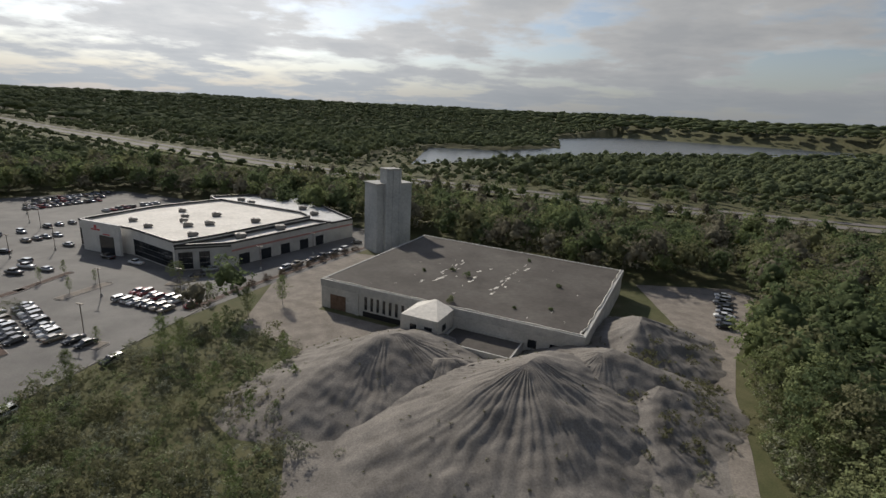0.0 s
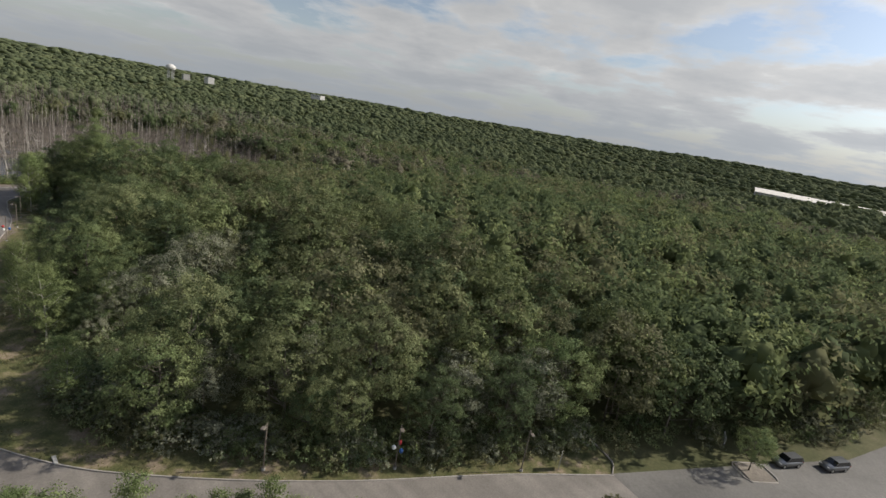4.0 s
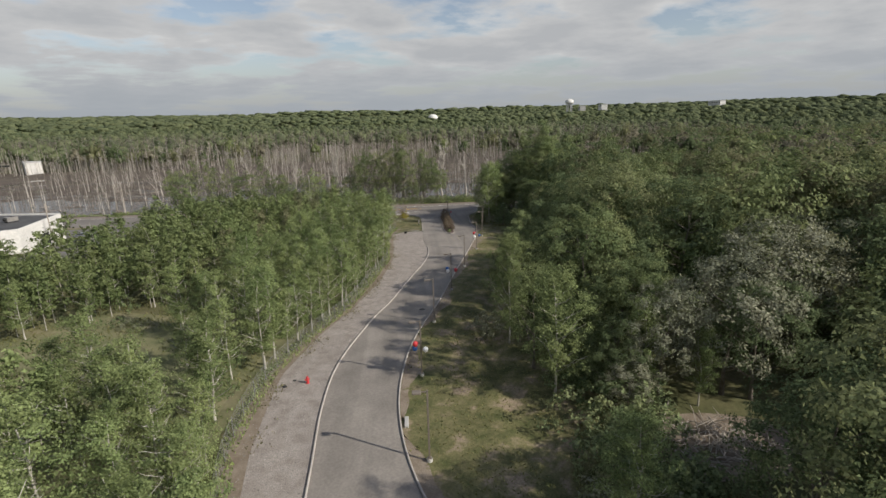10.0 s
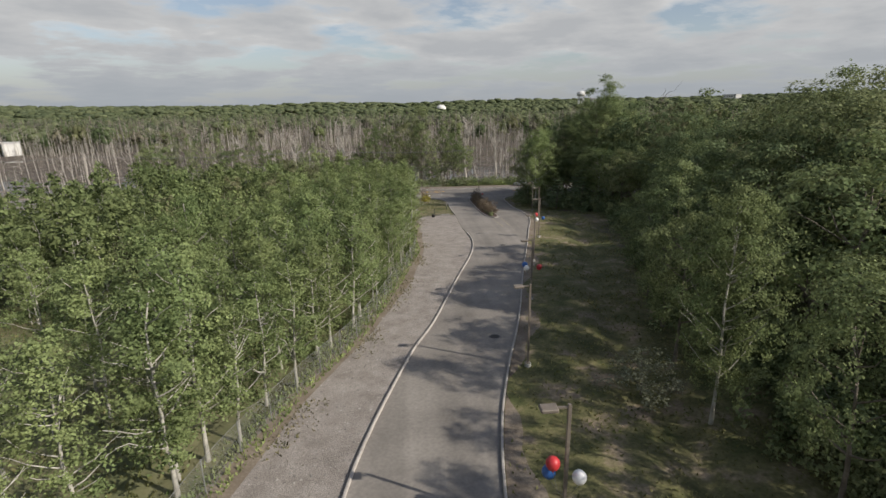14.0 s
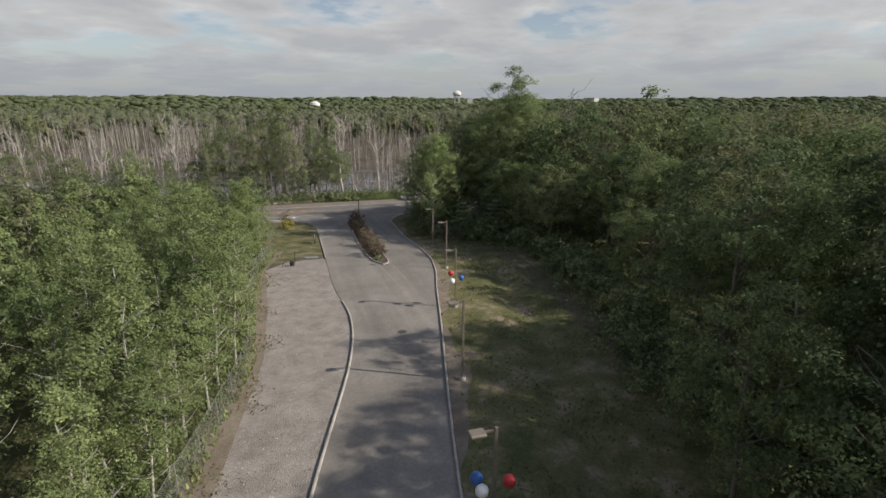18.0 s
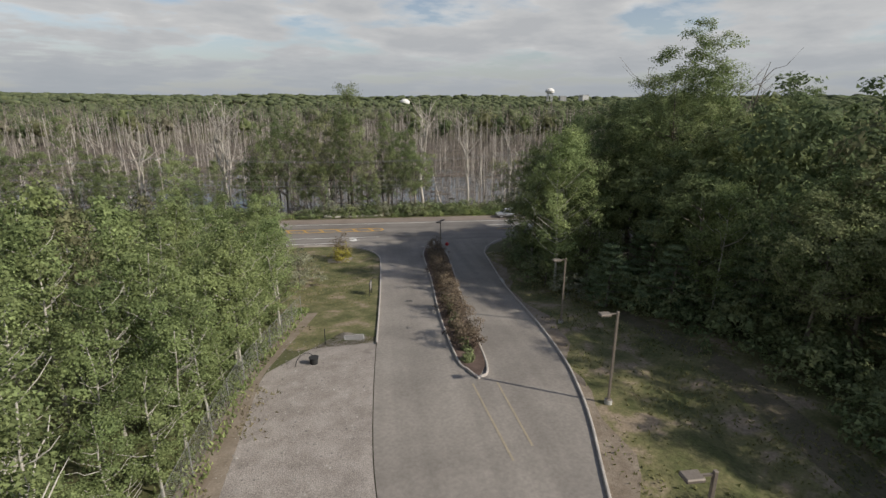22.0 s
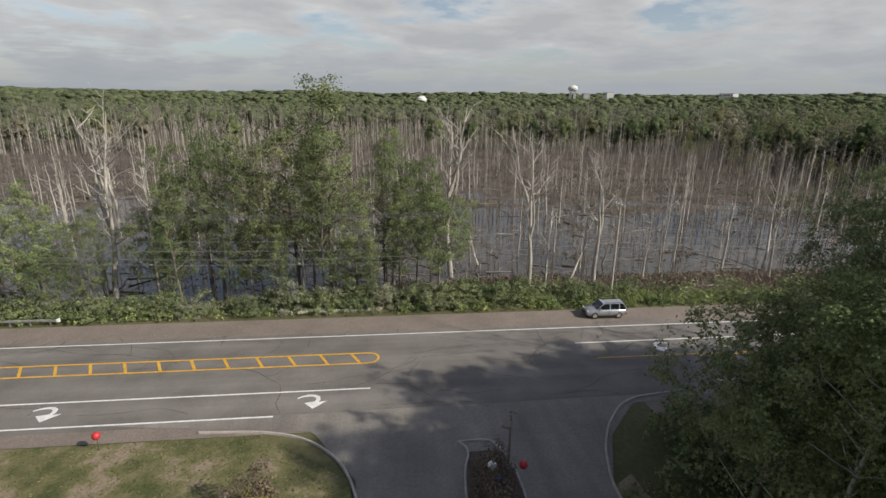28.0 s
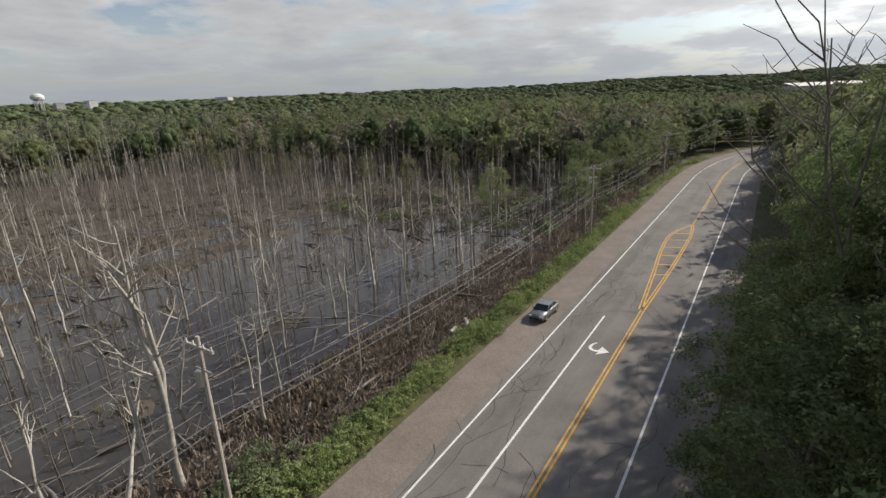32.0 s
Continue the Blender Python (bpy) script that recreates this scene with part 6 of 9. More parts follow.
# portal
pp, pq = (-123.5, 172.4), (-106.5, 165.8)
part("portal", along(pp, pq, 0, 18.2, BASE, BASE + 10.8, 0.9, 1.2), M_WALL_W, deal, "curved white entrance portal")
part("portal_sign", along(pp, pq, 6.5, 7.6, BASE + 8.6, BASE + 9.7, 0.06, 2.12), M_RED, deal, "round red emblem")
part("portal_letters", along(pp, pq, 5.0, 9.2, BASE + 7.9, BASE + 8.4, 0.06, 2.12), M_RED, deal, "red lettering bars")
part("portal_opening", along(pp, pq, 8.6, 15.5, BASE + 0.05, BASE + 6.4, 0.07, 2.12), M_GLASS, deal, "dark glazed doorway")
part("portal_letters", along(pp, pq, 10.5, 13.8, BASE + 6.7, BASE + 7.1, 0.06, 2.12), M_RED, deal, "red lettering bars")


def glazing(p, q, a, b, z0, z1, cols, rows, parent):
    L = (b - a) / cols
    for i in range(cols):
        for j in range(rows):
            H = (z1 - z0) / rows
            part("pane", along(p, q, a + i * L + 0.06, a + (i + 1) * L - 0.06, z0 + j * H + 0.06, z0 + (j + 1) * H - 0.06, 0.05, 0.03), M_GLASS, parent)
    for i in range(cols + 1):
        part("mullion", along(p, q, a + i * L - 0.06, a + i * L + 0.06, z0, z1, 0.10, 0.01), M_DARK, parent)


glazing((-104.5, 166.5), (-82.5, 152), 1.0, 25.0, BASE + 0.3, BASE + 6.0, 10, 3, deal)
glazing((-82.5, 151.8), (-67.3, 158.7), 1.0, 5.0, BASE + 0.4, BASE + 6.0, 3, 3, deal)
glazing((-82.5, 151.8), (-67.3, 158.7), 7.0, 10.0, BASE + 0.4, BASE + 6.0, 2, 3, deal)
glazing((-129, 176), (-123.5, 173.9), 0.4, 5.0, BASE + 0.3, BASE + 6.5, 3, 3, deal)
part("red_band", along((-67.3, 158.7), (-43, 197), 0, 45.2, BASE + 5.2, BASE + 5.8, 0.05, 0.01), M_BAND, deal, "faded red stripe along the wall")
part("red_band", along((-43, 197), (-36, 207), 0, 12, BASE + 5.2, BASE + 5.8, 0.05, 0.01), M_BAND, deal, "faded red stripe along the wall")
for a in (2.5, 11.5, 20, 29, 37):
    part("garage_door", along((-67.3, 158.7), (-43, 197), a, a + 4.2, BASE + 0.05, BASE + 3.8, 0.06, 0.01), M_GLASS, deal, "dark glazed garage door")
part("wall_line", along((-82.5, 151.8), (-67.3, 158.7), 0, 16.6, BASE + 7.0, BASE + 7.5, 0.05, 0.01), M_DARK, deal, "dark fascia line")


M_UNIT = mat("grey_sheet_steel", (0.20, 0.19, 0.175), (0.28, 0.265, 0.245), 1.0, 0.6, 0.3)


def roof_unit(x, y, z, s=1.0, turn=30.0):
    t = thing("rooftop_unit", "boxy grey rooftop air handling unit", "air conditioner", pose(x, y, z, 0, 0, turn), "rooftop units")
    part("housing", boxes((-1.5 * s, -1.0 * s, 0.25, 1.5 * s, 1.0 * s, 1.6 * s), bevel=0.05), M_UNIT, t)
    part("curb", boxes((-1.4 * s, -0.9 * s, -0.05, 1.4 * s, 0.9 * s, 0.26)), M_DARK, t)
    part("hood", boxes((1.5 * s, -0.7 * s, 0.5, 1.9 * s, 0.7 * s, 1.2 * s)), M_DARK, t)
    bm = bmesh.new()
    bmesh.ops.create_cone(bm, cap_ends=True, segments=12, radius1=0.55 * s, radius2=0.5 * s, depth=0.2, matrix=Matrix.Translation((-0.5 * s, 0, 1.62 * s + 0.08)))
    part("fan_grille", bm, M_DARK, t)


for x, y in ((-112, 180), (-102, 172), (-98, 190), (-90, 176), (-84, 180), (-82, 163), (-88, 195), (-70, 188), (-104, 200), (-95, 183)):
    roof_unit(x, y, BASE + 8.7, 0.85 if x < -90 else 1.0)
for x, y in ((-68, 168), (-59, 183)):
    roof_unit(x, y, BASE + 7.5, 1.1)
for x, y in ((-95, 238), (-88, 232), (-62, 225), (-54, 214)):
    roof_unit(x, y, BASE + 7.1, 1.0)

# --- abandoned warehouse ---
wh = thing("warehouse", "abandoned low warehouse with a dark tar roof and peeling white walls", "building")
WH = [np.array(q) for q in WAREHOUSE]
RZ = BASE + 8.0
_, inner = walls("wall", [tuple(q) for q in WH], BASE, RZ, M_WALL_OLD, wh, thick=0.5)
flat_roof("roof", inner, RZ - 0.12, M_ROOF_TAR, wh, "dark weathered tar roof with torn patches")
part("concrete_band", along(WH[0], WH[1], -0.1, 70.3, RZ - 1.9, RZ + 0.05, 0.18, 0.0), M_CONC, wh, "grey concrete fascia")
part("concrete_band", along(WH[1], WH[2], -0.1, 58, RZ - 1.9, RZ + 0.05, 0.18, 0.0), M_CONC, wh, "grey concrete fascia")
part("loading_door", along(WH[0], WH[1], 3.0, 8.0, BASE + 0.05, BASE + 4.2, 0.06, 0.01), M_RUST, wh, "dark rust-brown loading door")
for i in range(10):
    a = 14.0 + i * 1.85
    part("slot_window", along(WH[0], WH[1], a, a + 0.8, BASE + 2.0, BASE + 5.6, 0.06, 0.01), M_GLASS, wh, "tall dark slot window")
part("pillar", along(WH[0], WH[1], 11.2, 12.2, BASE, RZ - 1.9, 0.4, 0.0), M_WALL_OLD, wh)
# flat dark panel on the wall stands in for a shaded dock recess
part("dock_opening", along(WH[0], WH[1], 13.5, 33, BASE + 0.05, BASE + 1.5, 0.06, 0.01), M_DARK, wh, "flat dark panel painting the shade of a dock recess")
for a in (58, 63):
    part("window", along(WH[0], WH[1], a, a + 2.0, BASE + 2.6, BASE + 4.6, 0.06, 0.01), M_GLASS, wh, "dark window")
rng = np.random.default_rng(3)


def flake(bm, x, y, z, L, w, a):
    c, s = math.cos(a), math.sin(a)
    n = 7
    pts = []
    for i in range(n):
        k = i / (n - 1) - 0.5
        pts.append((k * L, w * (0.5 + 0.4 * rng.normal())))
    for i in range(n - 1, -1, -1):
        k = i / (n - 1) - 0.5
        pts.append((k * L, -w * (0.5 + 0.4 * rng.normal())))
    bm.faces.new([bm.verts.new((x + c * a_ - s * b_, y + s * a_ + c * b_, z + 0.02 * rng.uniform())) for a_, b_ in pts])


e1 = (WH[1] - WH[0]) / np.linalg.norm(WH[1] - WH[0])
e2 = (WH[3] - WH[0]) / np.linalg.norm(WH[3] - WH[0])
aw = math.atan2(e2[1], e2[0])
bm = bmesh.new()
for a0, b0, b1, n in ((26, 14, 40, 15), (44, 14, 46, 17), (35, 20, 40, 4)):
    for i in range(n):
        b = b0 + (b1 - b0) * (i + rng.uniform(-0.3, 0.3)) / n
        q = WH[0] + e1 * (a0 + rng.normal(0, 0.9)) + e2 * b
        flake(bm, q[0], q[1], RZ - 0.05, rng.uniform(0.5, 2.8), rng.uniform(0.15, 0.6), aw + rng.normal(0, 0.15))
for i in range(22):
    q = WH[0] + e1 * rng.uniform(4, 66) + e2 * rng.uniform(4, 54)
    flake(bm, q[0], q[1], RZ - 0.05, rng.uniform(0.2, 0.7), rng.uniform(0.1, 0.3), rng.uniform(0, 6))
part("torn_patches", bm, M_ROOF_W, wh, "torn pale patches of roofing felt")
# peeled edge flashing
lines = []
for p, q, n in ((WH[0], WH[1], 40), (WH[1], WH[2], 34)):
    d = (q - p) / np.linalg.norm(q - p)
    L = np.linalg.norm(q - p)
    nn = np.array([-d[1], d[0]])
    s = np.linspace(0.3, L - 0.3, n)
    off = 0.4 + 0.45 * np.abs(np.array([wob(t, 3.0, 4.0) for t in s])) * (1.8 if p is WH[1] else 0.8)
    pts = np.array([[*(p + d * t + nn * o), RZ + 0.12 + 0.14 * rng.uniform()] for t, o in zip(s, off)])
    lines.append((pts, 0.09 + 0.08 * rng.uniform(size=n)))
part("peeled_flashing", tube_mesh("flashing", lines, 4), M_ROOF_W, wh, "peeling white roof edge flashing")
# stair tower and low annex on the front
for a0, a1, d0, d1, h, rf in ((30.0, 39.5, 0.0, 9.0, 7.7, M_WALL_W), (40, 57, 0.0, 9.5, 3.6, M_ROOF_TAR)):
    nrm = np.array([e1[1], -e1[0]])
    poly = [tuple(WH[0] + e1 * a + nrm * b) for a, b in ((a0, d0 + 0.05), (a0, d1), (a1, d1), (a1, d0 + 0.05))]
    _, inn = walls("annex_wall", poly, BASE, BASE + h, M_WALL_OLD, wh)
    if h > 5:
        bm = bmesh.new()
        c = [np.array((*q, BASE + h)) for q in poly]
        apex = (c[0] + c[3]) / 2 + np.array([0, 0, 1.6])
        vs = [bm.verts.new(q) for q in c] + [bm.verts.new(apex)]
        bm.faces.new((vs[0], vs[1], vs[4]))
        bm.faces.new((vs[1], vs[2], vs[4]))
        bm.faces.new((vs[2], vs[3], vs[4]))
        part("hip_roof", bm, M_ROOF_W, wh, "sagging pale hipped roof with a torn patch")
        part("annex_window", along(poly[1], poly[2], 2.5, 4.2, BASE + 4.4, BASE + 5.9, 0.06, 0.01), M_GLASS, wh, "dark small window")
        part("annex_window", along(poly[1], poly[2], 6.2, 8.2, BASE + 4.4, BASE + 5.9, 0.06, 0.01), M_GLASS, wh, "dark small window")
        part("annex_window", along(poly[2], poly[3], 2.5, 4.5, BASE + 4.4, BASE + 5.9, 0.06, 0.01), M_GLASS, wh, "dark small window")
    else:
        flat_roof("annex_roof", inn, BASE + h - 0.3, rf, wh, "mossy flat annex roof")

for i, (a, b, q) in enumerate(((33, 24, 0.75), (27, 27, 0.55), (37, 3.5, 0.7), (58, 30, 0.5), (20, 22, 0.35), (52, 8, 0.3), (44, 50, 0.4), (60, 12, 0.35))):
    p = WH[0] + e1 * a + e2 * b
    cen = crown_centres(rng, "dome", 30, 3.0 * q, 1.6 * q)
    t = thing("shrub", "self-sown bush growing out of the old roof", "shrub", pose(p[0], p[1], RZ - 0.14), "bushes on the roof")
    part("foliage", mesh_np("foliage", *leaf_cloud(rng, cen, np.full(30, 0.5 * q), 12, 0.26, 3)), M_SHRUB, t)

# --- silo tower ---
silo = thing("silo_tower", "tall weathered concrete silo tower beside the warehouse", "silo")
sc_, sd = np.array([-19.5, 191.0]), np.array([0.80, 0.60])
sn = np.array([-sd[1], sd[0]])


def rect(c, d, n, a0, a1, b0, b1):
    return [tuple(c + d * a + n * b) for a, b in ((a0, b0), (a1, b0), (a1, b1), (a0, b1))]


bm = bmesh.new()
prism(bm, rect(sc_, sd, sn, -7.6, 7.6, -4.6, 4.6), BASE, BASE + 26.0)
part("main_shaft", bm, M_SILO, silo)
bm = bmesh.new()
prism(bm, rect(sc_, sd, sn, -4.4, 1.2, -6.4, -1.2), BASE, BASE + 31.6)
part("lift_shaft", bm, M_SILO, silo, "taller concrete lift shaft")
bm = bmesh.new()
prism(bm, rect(sc_, sd, sn, -7.9, 7.9, -4.9, 4.9), BASE + 26.0, BASE + 26.5)
part("roof_slab", bm, M_CONC, silo)
for k in (-4.4, -1.6, 1.2):
    bm = bmesh.new()
    prism(bm, rect(sc_, sd, sn, k - 0.35, k + 0.35, -6.7, -6.35), BASE, BASE + 32.2)
    part("rib", bm, M_SILO, silo)
bm = bmesh.new()
prism(bm, rect(sc_, sd, sn, -4.7, 1.5, -6.7, -1.0), BASE + 31.6, BASE + 32.1)
part("cap", bm, M_CONC, silo)

# --- sand heaps ---
HEAP_SPOTS = []


def heap(name, cx, cy, r, h, seed, label, stretch=1.0, turn=0.0, base=5.0, ridge=1.5):
    """A cone of tipped sand: straight talus, a short worn crest, rain gullies of uneven depth on the upper slope."""
    n, m = 300, 46
    g = np.random.default_rng(int(seed * 10))
    th = np.linspace(0, 2 * np.pi, n, endpoint=False)
    ct, st = math.cos(turn), math.sin(turn)
    freq = g.integers(9, 64, 18)
    pha, amp = g.uniform(0, 6.28, 18), g.uniform(0.4, 1.0, 18) / np.sqrt(freq)
    sect = np.clip(0.55 + 0.7 * np.sin(th + g.uniform(0, 6)) + 0.5 * np.sin(2 * th + g.uniform(0, 6)), 0.0, 1.0)
    foot = 1 + 0.13 * np.sin(th * 2 + seed) + 0.09 * np.sin(th * 3 - seed * 2) + 0.05 * np.sin(th * 5 + seed * 3)
    V = []
    for i in range(m + 1):
        k = i / m
        rr = r * k
        bend_ = th + 0.02 * np.sin(k * 7 + seed) + 0.012 * np.sin(k * 17 + 2 * seed)
        cut = sum(a * np.sin(f * bend_ + p) for f, p, a in zip(freq, pha, amp))
        cut = -np.clip(0.45 - np.abs(cut), 0, 1) * 2.2 * sect * np.clip(k / 0.10, 0, 1) * np.clip((0.92 - k) / 0.35, 0, 1)
        x, y = np.cos(th) * rr * foot * stretch + ridge * np.tanh(2.5 * np.cos(th)) * (1 - k), np.sin(th) * rr * foot
        z = h * (1 - k) ** 1.12 - 0.03 * h * math.exp(-(k / 0.04) ** 2) + cut * h * (0.020 if h > 9 else 0.014)
        z = z + 0.085 * h * (1 - k) * wob(x, y, 5.0, seed) * min(1, 4 * k) + 0.30 * wob(x, y, 2.0, seed) * min(1, 5 * k) + 0.13 * wob(x, y, 0.8, seed + 2)
        V.append(np.stack([cx + x * ct - y * st, cy + x * st + y * ct, base - 0.4 + z * (1 if i < m else 0)], 1))
    V = np.concatenate(V)
    i = (np.arange(m)[:, None] * n + np.arange(n)[None, :])
    j = (np.arange(m)[:, None] * n + (np.arange(n)[None, :] + 1) % n)
    F = np.stack([i, i + n, j + n, j], -1).reshape(-1, 4)
    HEAP_SPOTS.append(V[n * 12:n * (m - 1)][g.integers(0, n * (m - 13), 70)])
    ob = part(name, mesh_np(name, V, F), M_SAND)
    ob.data.polygons.foreach_set("use_smooth", [True] * len(F))
    return tagged(ob, label, "sand hill", group="sand hills by the warehouse")


for cx, cy, r, h, sd_, st_, tn in ((-8.2, 92, 26, 10.4, 1.0, 1.05, 0.3), (17.5, 79, 30, 12.8, 2.3, 1.05, 0.9), (48.5, 108, 18, 9.4, 3.7, 1.5, 1.1), (35, 90, 22, 9.8, 4.4, 1.2, 0.6), (3, 88, 14, 7.4, 5.2, 1.3, 0.2), (27, 93, 12, 7.4, 6.1, 1.0, 0.0), (42, 82, 17, 6.0, 7.3, 1.3, 0.9), (-18, 102, 9, 3.4, 8.3, 1.2, 0.4), (9, 87, 9, 7.2, 9.1, 1.2, 0.5), (29, 86, 9, 8.2, 9.7, 1.1, 0.2)):
    heap("sand_hill", cx, cy, r, h, sd_, "weathered grey sand hill with rain gullies", st_, tn)


# bushes grown up the heaps' far flanks
g = np.random.default_rng(57)
spots = np.concatenate([HEAP_SPOTS[2], HEAP_SPOTS[3], HEAP_SPOTS[6]])
spots = spots[(spots[:, 0] > 36 + 0.35 * (spots[:, 1] - 80)) & (spots[:, 1] < 112)]
cen = np.repeat(spots, 9, 0) + g.normal(0, 0.75, (len(spots) * 9, 3)) * np.array([1, 1, 0.4]) + np.array([0, 0, 0.6])
tagged(part("heap_bushes", mesh_np("heap_bushes", *leaf_cloud(g, cen, np.full(len(cen), 0.42), 12, 0.26, 3)), M_CAN_C), "olive bushes grown up the sand hills' flanks", "bushes", kind="stuff")
# sparse weeds rooted on the heaps' flanks
g = np.random.default_rng(55)
spots = np.concatenate(HEAP_SPOTS)
cen = np.repeat(spots, 3, 0) + g.normal(0, 0.18, (len(spots) * 3, 3)) * np.array([1, 1, 0.2]) + np.array([0, 0, 0.12])
tagged(part("heap_plants", mesh_np("heap_plants", *leaf_cloud(g, cen, np.full(len(cen), 0.22), 9, 0.16, 3)), M_CAN_C), "sparse weeds rooted on the sand heaps", "weeds", kind="stuff")
# ---- white shop by the road, far landmarks ----
shop_t = thing("shop_building", "low white roadside building with a black flat roof", "building")
su = [(-62.4, 156.6), (-65.5, 176.0), (-110, 183.0), (-110, 131.5)]
sp = [XY(*q) for q in su][::-1]
if sum((sp[i][0] * sp[(i + 1) % 4][1] - sp[(i + 1) % 4][0] * sp[i][1]) for i in range(4)) < 0:
    sp = sp[::-1]
_, inn = walls("wall", sp, 0.6, 8.6, M_WALL_W, shop_t, thick=0.4)
flat_roof("roof", inn, 8.2, M_ROOF_BLK, shop_t, "black membrane roof")
pc, pd, pe = XY(-62.4, 156.6), XY(-110, 131.5), XY(-65.5, 176.0)


def outward(p, q):
    d = np.array(q) - np.array(p)
    n = np.array([d[1], -d[0]])
    c = np.mean(np.array(sp), 0)
    return (p, q) if n @ ((np.array(p) + np.array(q)) / 2 - c) > 0 else (q, p)


fa, fb = outward(pc, pd)
flip = fa == pd
Lf = float(np.hypot(*(np.array(fa) - np.array(fb))))
for a, b in ((4, 8), (11, 14), (19, 24), (30, 33), (38, 42)):
    a2, b2 = (Lf - b, Lf - a) if flip else (a, b)
    part("window", along(fa, fb, a2, b2, 4.0, 6.3, 0.06, 0.01), M_GLASS, shop_t, "dark shop window")
ga, gb = outward(pc, pe)
part("door", along(ga, gb, 8, 12, 2.2, 5.4, 0.06, 0.01), M_GLASS, shop_t, "dark glass shop door")
part("awning", along(fa, fb, *((Lf - 9, Lf - 3.5) if flip else (3.5, 9)), 6.3, 6.8, 0.9, 0.01), M_DARK, shop_t, "dark awning")
for u, v in ((-76, 158), (-82, 162), (-90, 152), (-98, 165), (-72, 168), (-85, 150)):
    x, y = XY(u, v)
    roof_unit(x, y, 8.22, 0.8)
sheet("shop_car_park", [(-58, 140), (-44, 150), (-44, 190), (-52, 203), (-110, 203), (-110, 190), (-64, 184), (-60, 156)], 0.05, M_LOT, "grey asphalt yard beside the white shop", "car park", 5.0)
strip("shop_entry", [(-70, 200), (-70, 208)], [(-48, 200), (-44, 208)], 0.052, M_LOT, "asphalt entry from the road to the shop", "driveway", 4)
for u, v, s in ((-75, 188, 1.0), (-55.4, 203.5, 0.75), (-53.5, 203.8, 0.75)):
    tree("pine", u, v, 0.36 * s, 1, "clipped conical conifer by the shop", wide=0.8)
for u, v in ((-66.0, 150.5), (-86, 140), (-62, 166)):
    t = thing("utility_pole", "timber utility pole beside the shop", "utility pole", at_uv(u, v), "utility poles")
    bm = bmesh.new()
    cyl_r = bmesh.ops.create_cone(bm, cap_ends=True, segments=8, radius1=0.16, radius2=0.11, depth=11, matrix=Matrix.Translation((0, 0, 5.3)))
    part("pole", bm, M_POLE, t)
    part("crossarm", boxes((-1.1, -0.05, 9.9, 1.1, 0.05, 10.02)), M_POLE, t)

# water tower, domed tank and distant buildings on the hills
def far_box(name, x, y, w, d, h, z, turn, mt, label):
    t = thing(name, label, "building", pose(x, y, z, 0, 0, turn))
    part("wall", boxes((-w / 2, -d / 2, -12, w / 2, d / 2, h)), mt, t)
    part("roof", boxes((-w / 2 - 0.5, -d / 2 - 0.5, h, w / 2 + 0.5, d / 2 + 0.5, h + 0.6)), M_ROOF_W if w > 100 else M_ROOF_G, t)
    for k in range(max(2, int(w / 12))):
        part("window", boxes((-w / 2 + 4 + k * 12, -d / 2 - 0.3, h * 0.45, -w / 2 + 10 + k * 12, -d / 2 + 0.2, h * 0.7)), M_GLASS, t)
    return t


def tank(x, y, z, r, h, label, legs):
    t = thing("water_tower", label, "water tower", pose(x, y, z))
    bm = bmesh.new()
    prof = [(0.0, h), (r * 0.5, h * 0.93), (r * 0.86, h * 0.72), (r, h * 0.45), (r * 0.9, h * 0.16), (r * 0.5, 0.0)]
    seg = 20
    rings = [[bm.verts.new((p * math.cos(a), p * math.sin(a), q)) for a in np.linspace(0, 2 * math.pi, seg, endpoint=False)] for p, q in prof[1:]]
    top = bm.verts.new((0, 0, h))
    for i in range(seg):
        j = (i + 1) % seg
        bm.faces.new((top, rings[0][i], rings[0][j]))
        for a, b in zip(rings, rings[1:]):
            bm.faces.new((a[i], b[i], b[j], a[j]))
    part("tank", bm, M_WALL_W, t, "rounded white tank")
    for k in range(legs):
        a = 2 * math.pi * k / legs
        bm = bmesh.new()
        bmesh.ops.create_cone(bm, cap_ends=True, segments=8, radius1=0.8, radius2=0.8, depth=40, matrix=Matrix.Translation((math.cos(a) * r * 0.6, math.sin(a) * r * 0.6, -19)))
        part("leg", bm, M_STEEL, t)


tank(-1158, -970, 45, 12, 14, "white water tower on the wooded hill", 6)
tank(-730, -1010, 14, 11, 15, "white domed tank above distant trees", 5)
far_box("distant_building", -1290, -960, 46, 16, 10, 33, 50, M_WALL_W, "long white building on the far hill")
far_box("distant_building", -1230, -985, 22, 16, 12, 28, 50, M_WALL_G, "tan block building on the far hill")
far_box("distant_building", -1700, -840, 60, 18, 12, 34, 60, M_WALL_W, "white building low on the horizon")
lr = thing("distant_building", "very long pale roof far in the forest", "building", pose(-860, 442, 15.5, 0, 0, 72))
bm = bmesh.new()
bm.faces.new([bm.verts.new(q) for q in ((-125, -34, 2), (125, -34, 2), (125, 30, 6.5), (-125, 30, 6.5))])
bm.faces.new([bm.verts.new(q) for q in ((-125, 30, 6.5), (125, 30, 6.5), (125, 44, 4), (-125, 44, 4))])
part("roof", bm, M_ROOF_W, lr)
part("wall", boxes((-124, -33, -14, 124, 42, 1.9)), M_WALL_G, lr)
far_box("distant_building", -16, -466, 9, 8, 4, 2, 10, M_WALL_W, "white house behind the swamp's trees")
far_box("distant_building", 28, -560, 12, 9, 6, 5, 0, M_WALL_W, "white house behind the swamp's trees")
far_box("distant_building", 48, -600, 14, 9, 7, 5, 20, M_WALL_W, "white house behind the swamp's trees")

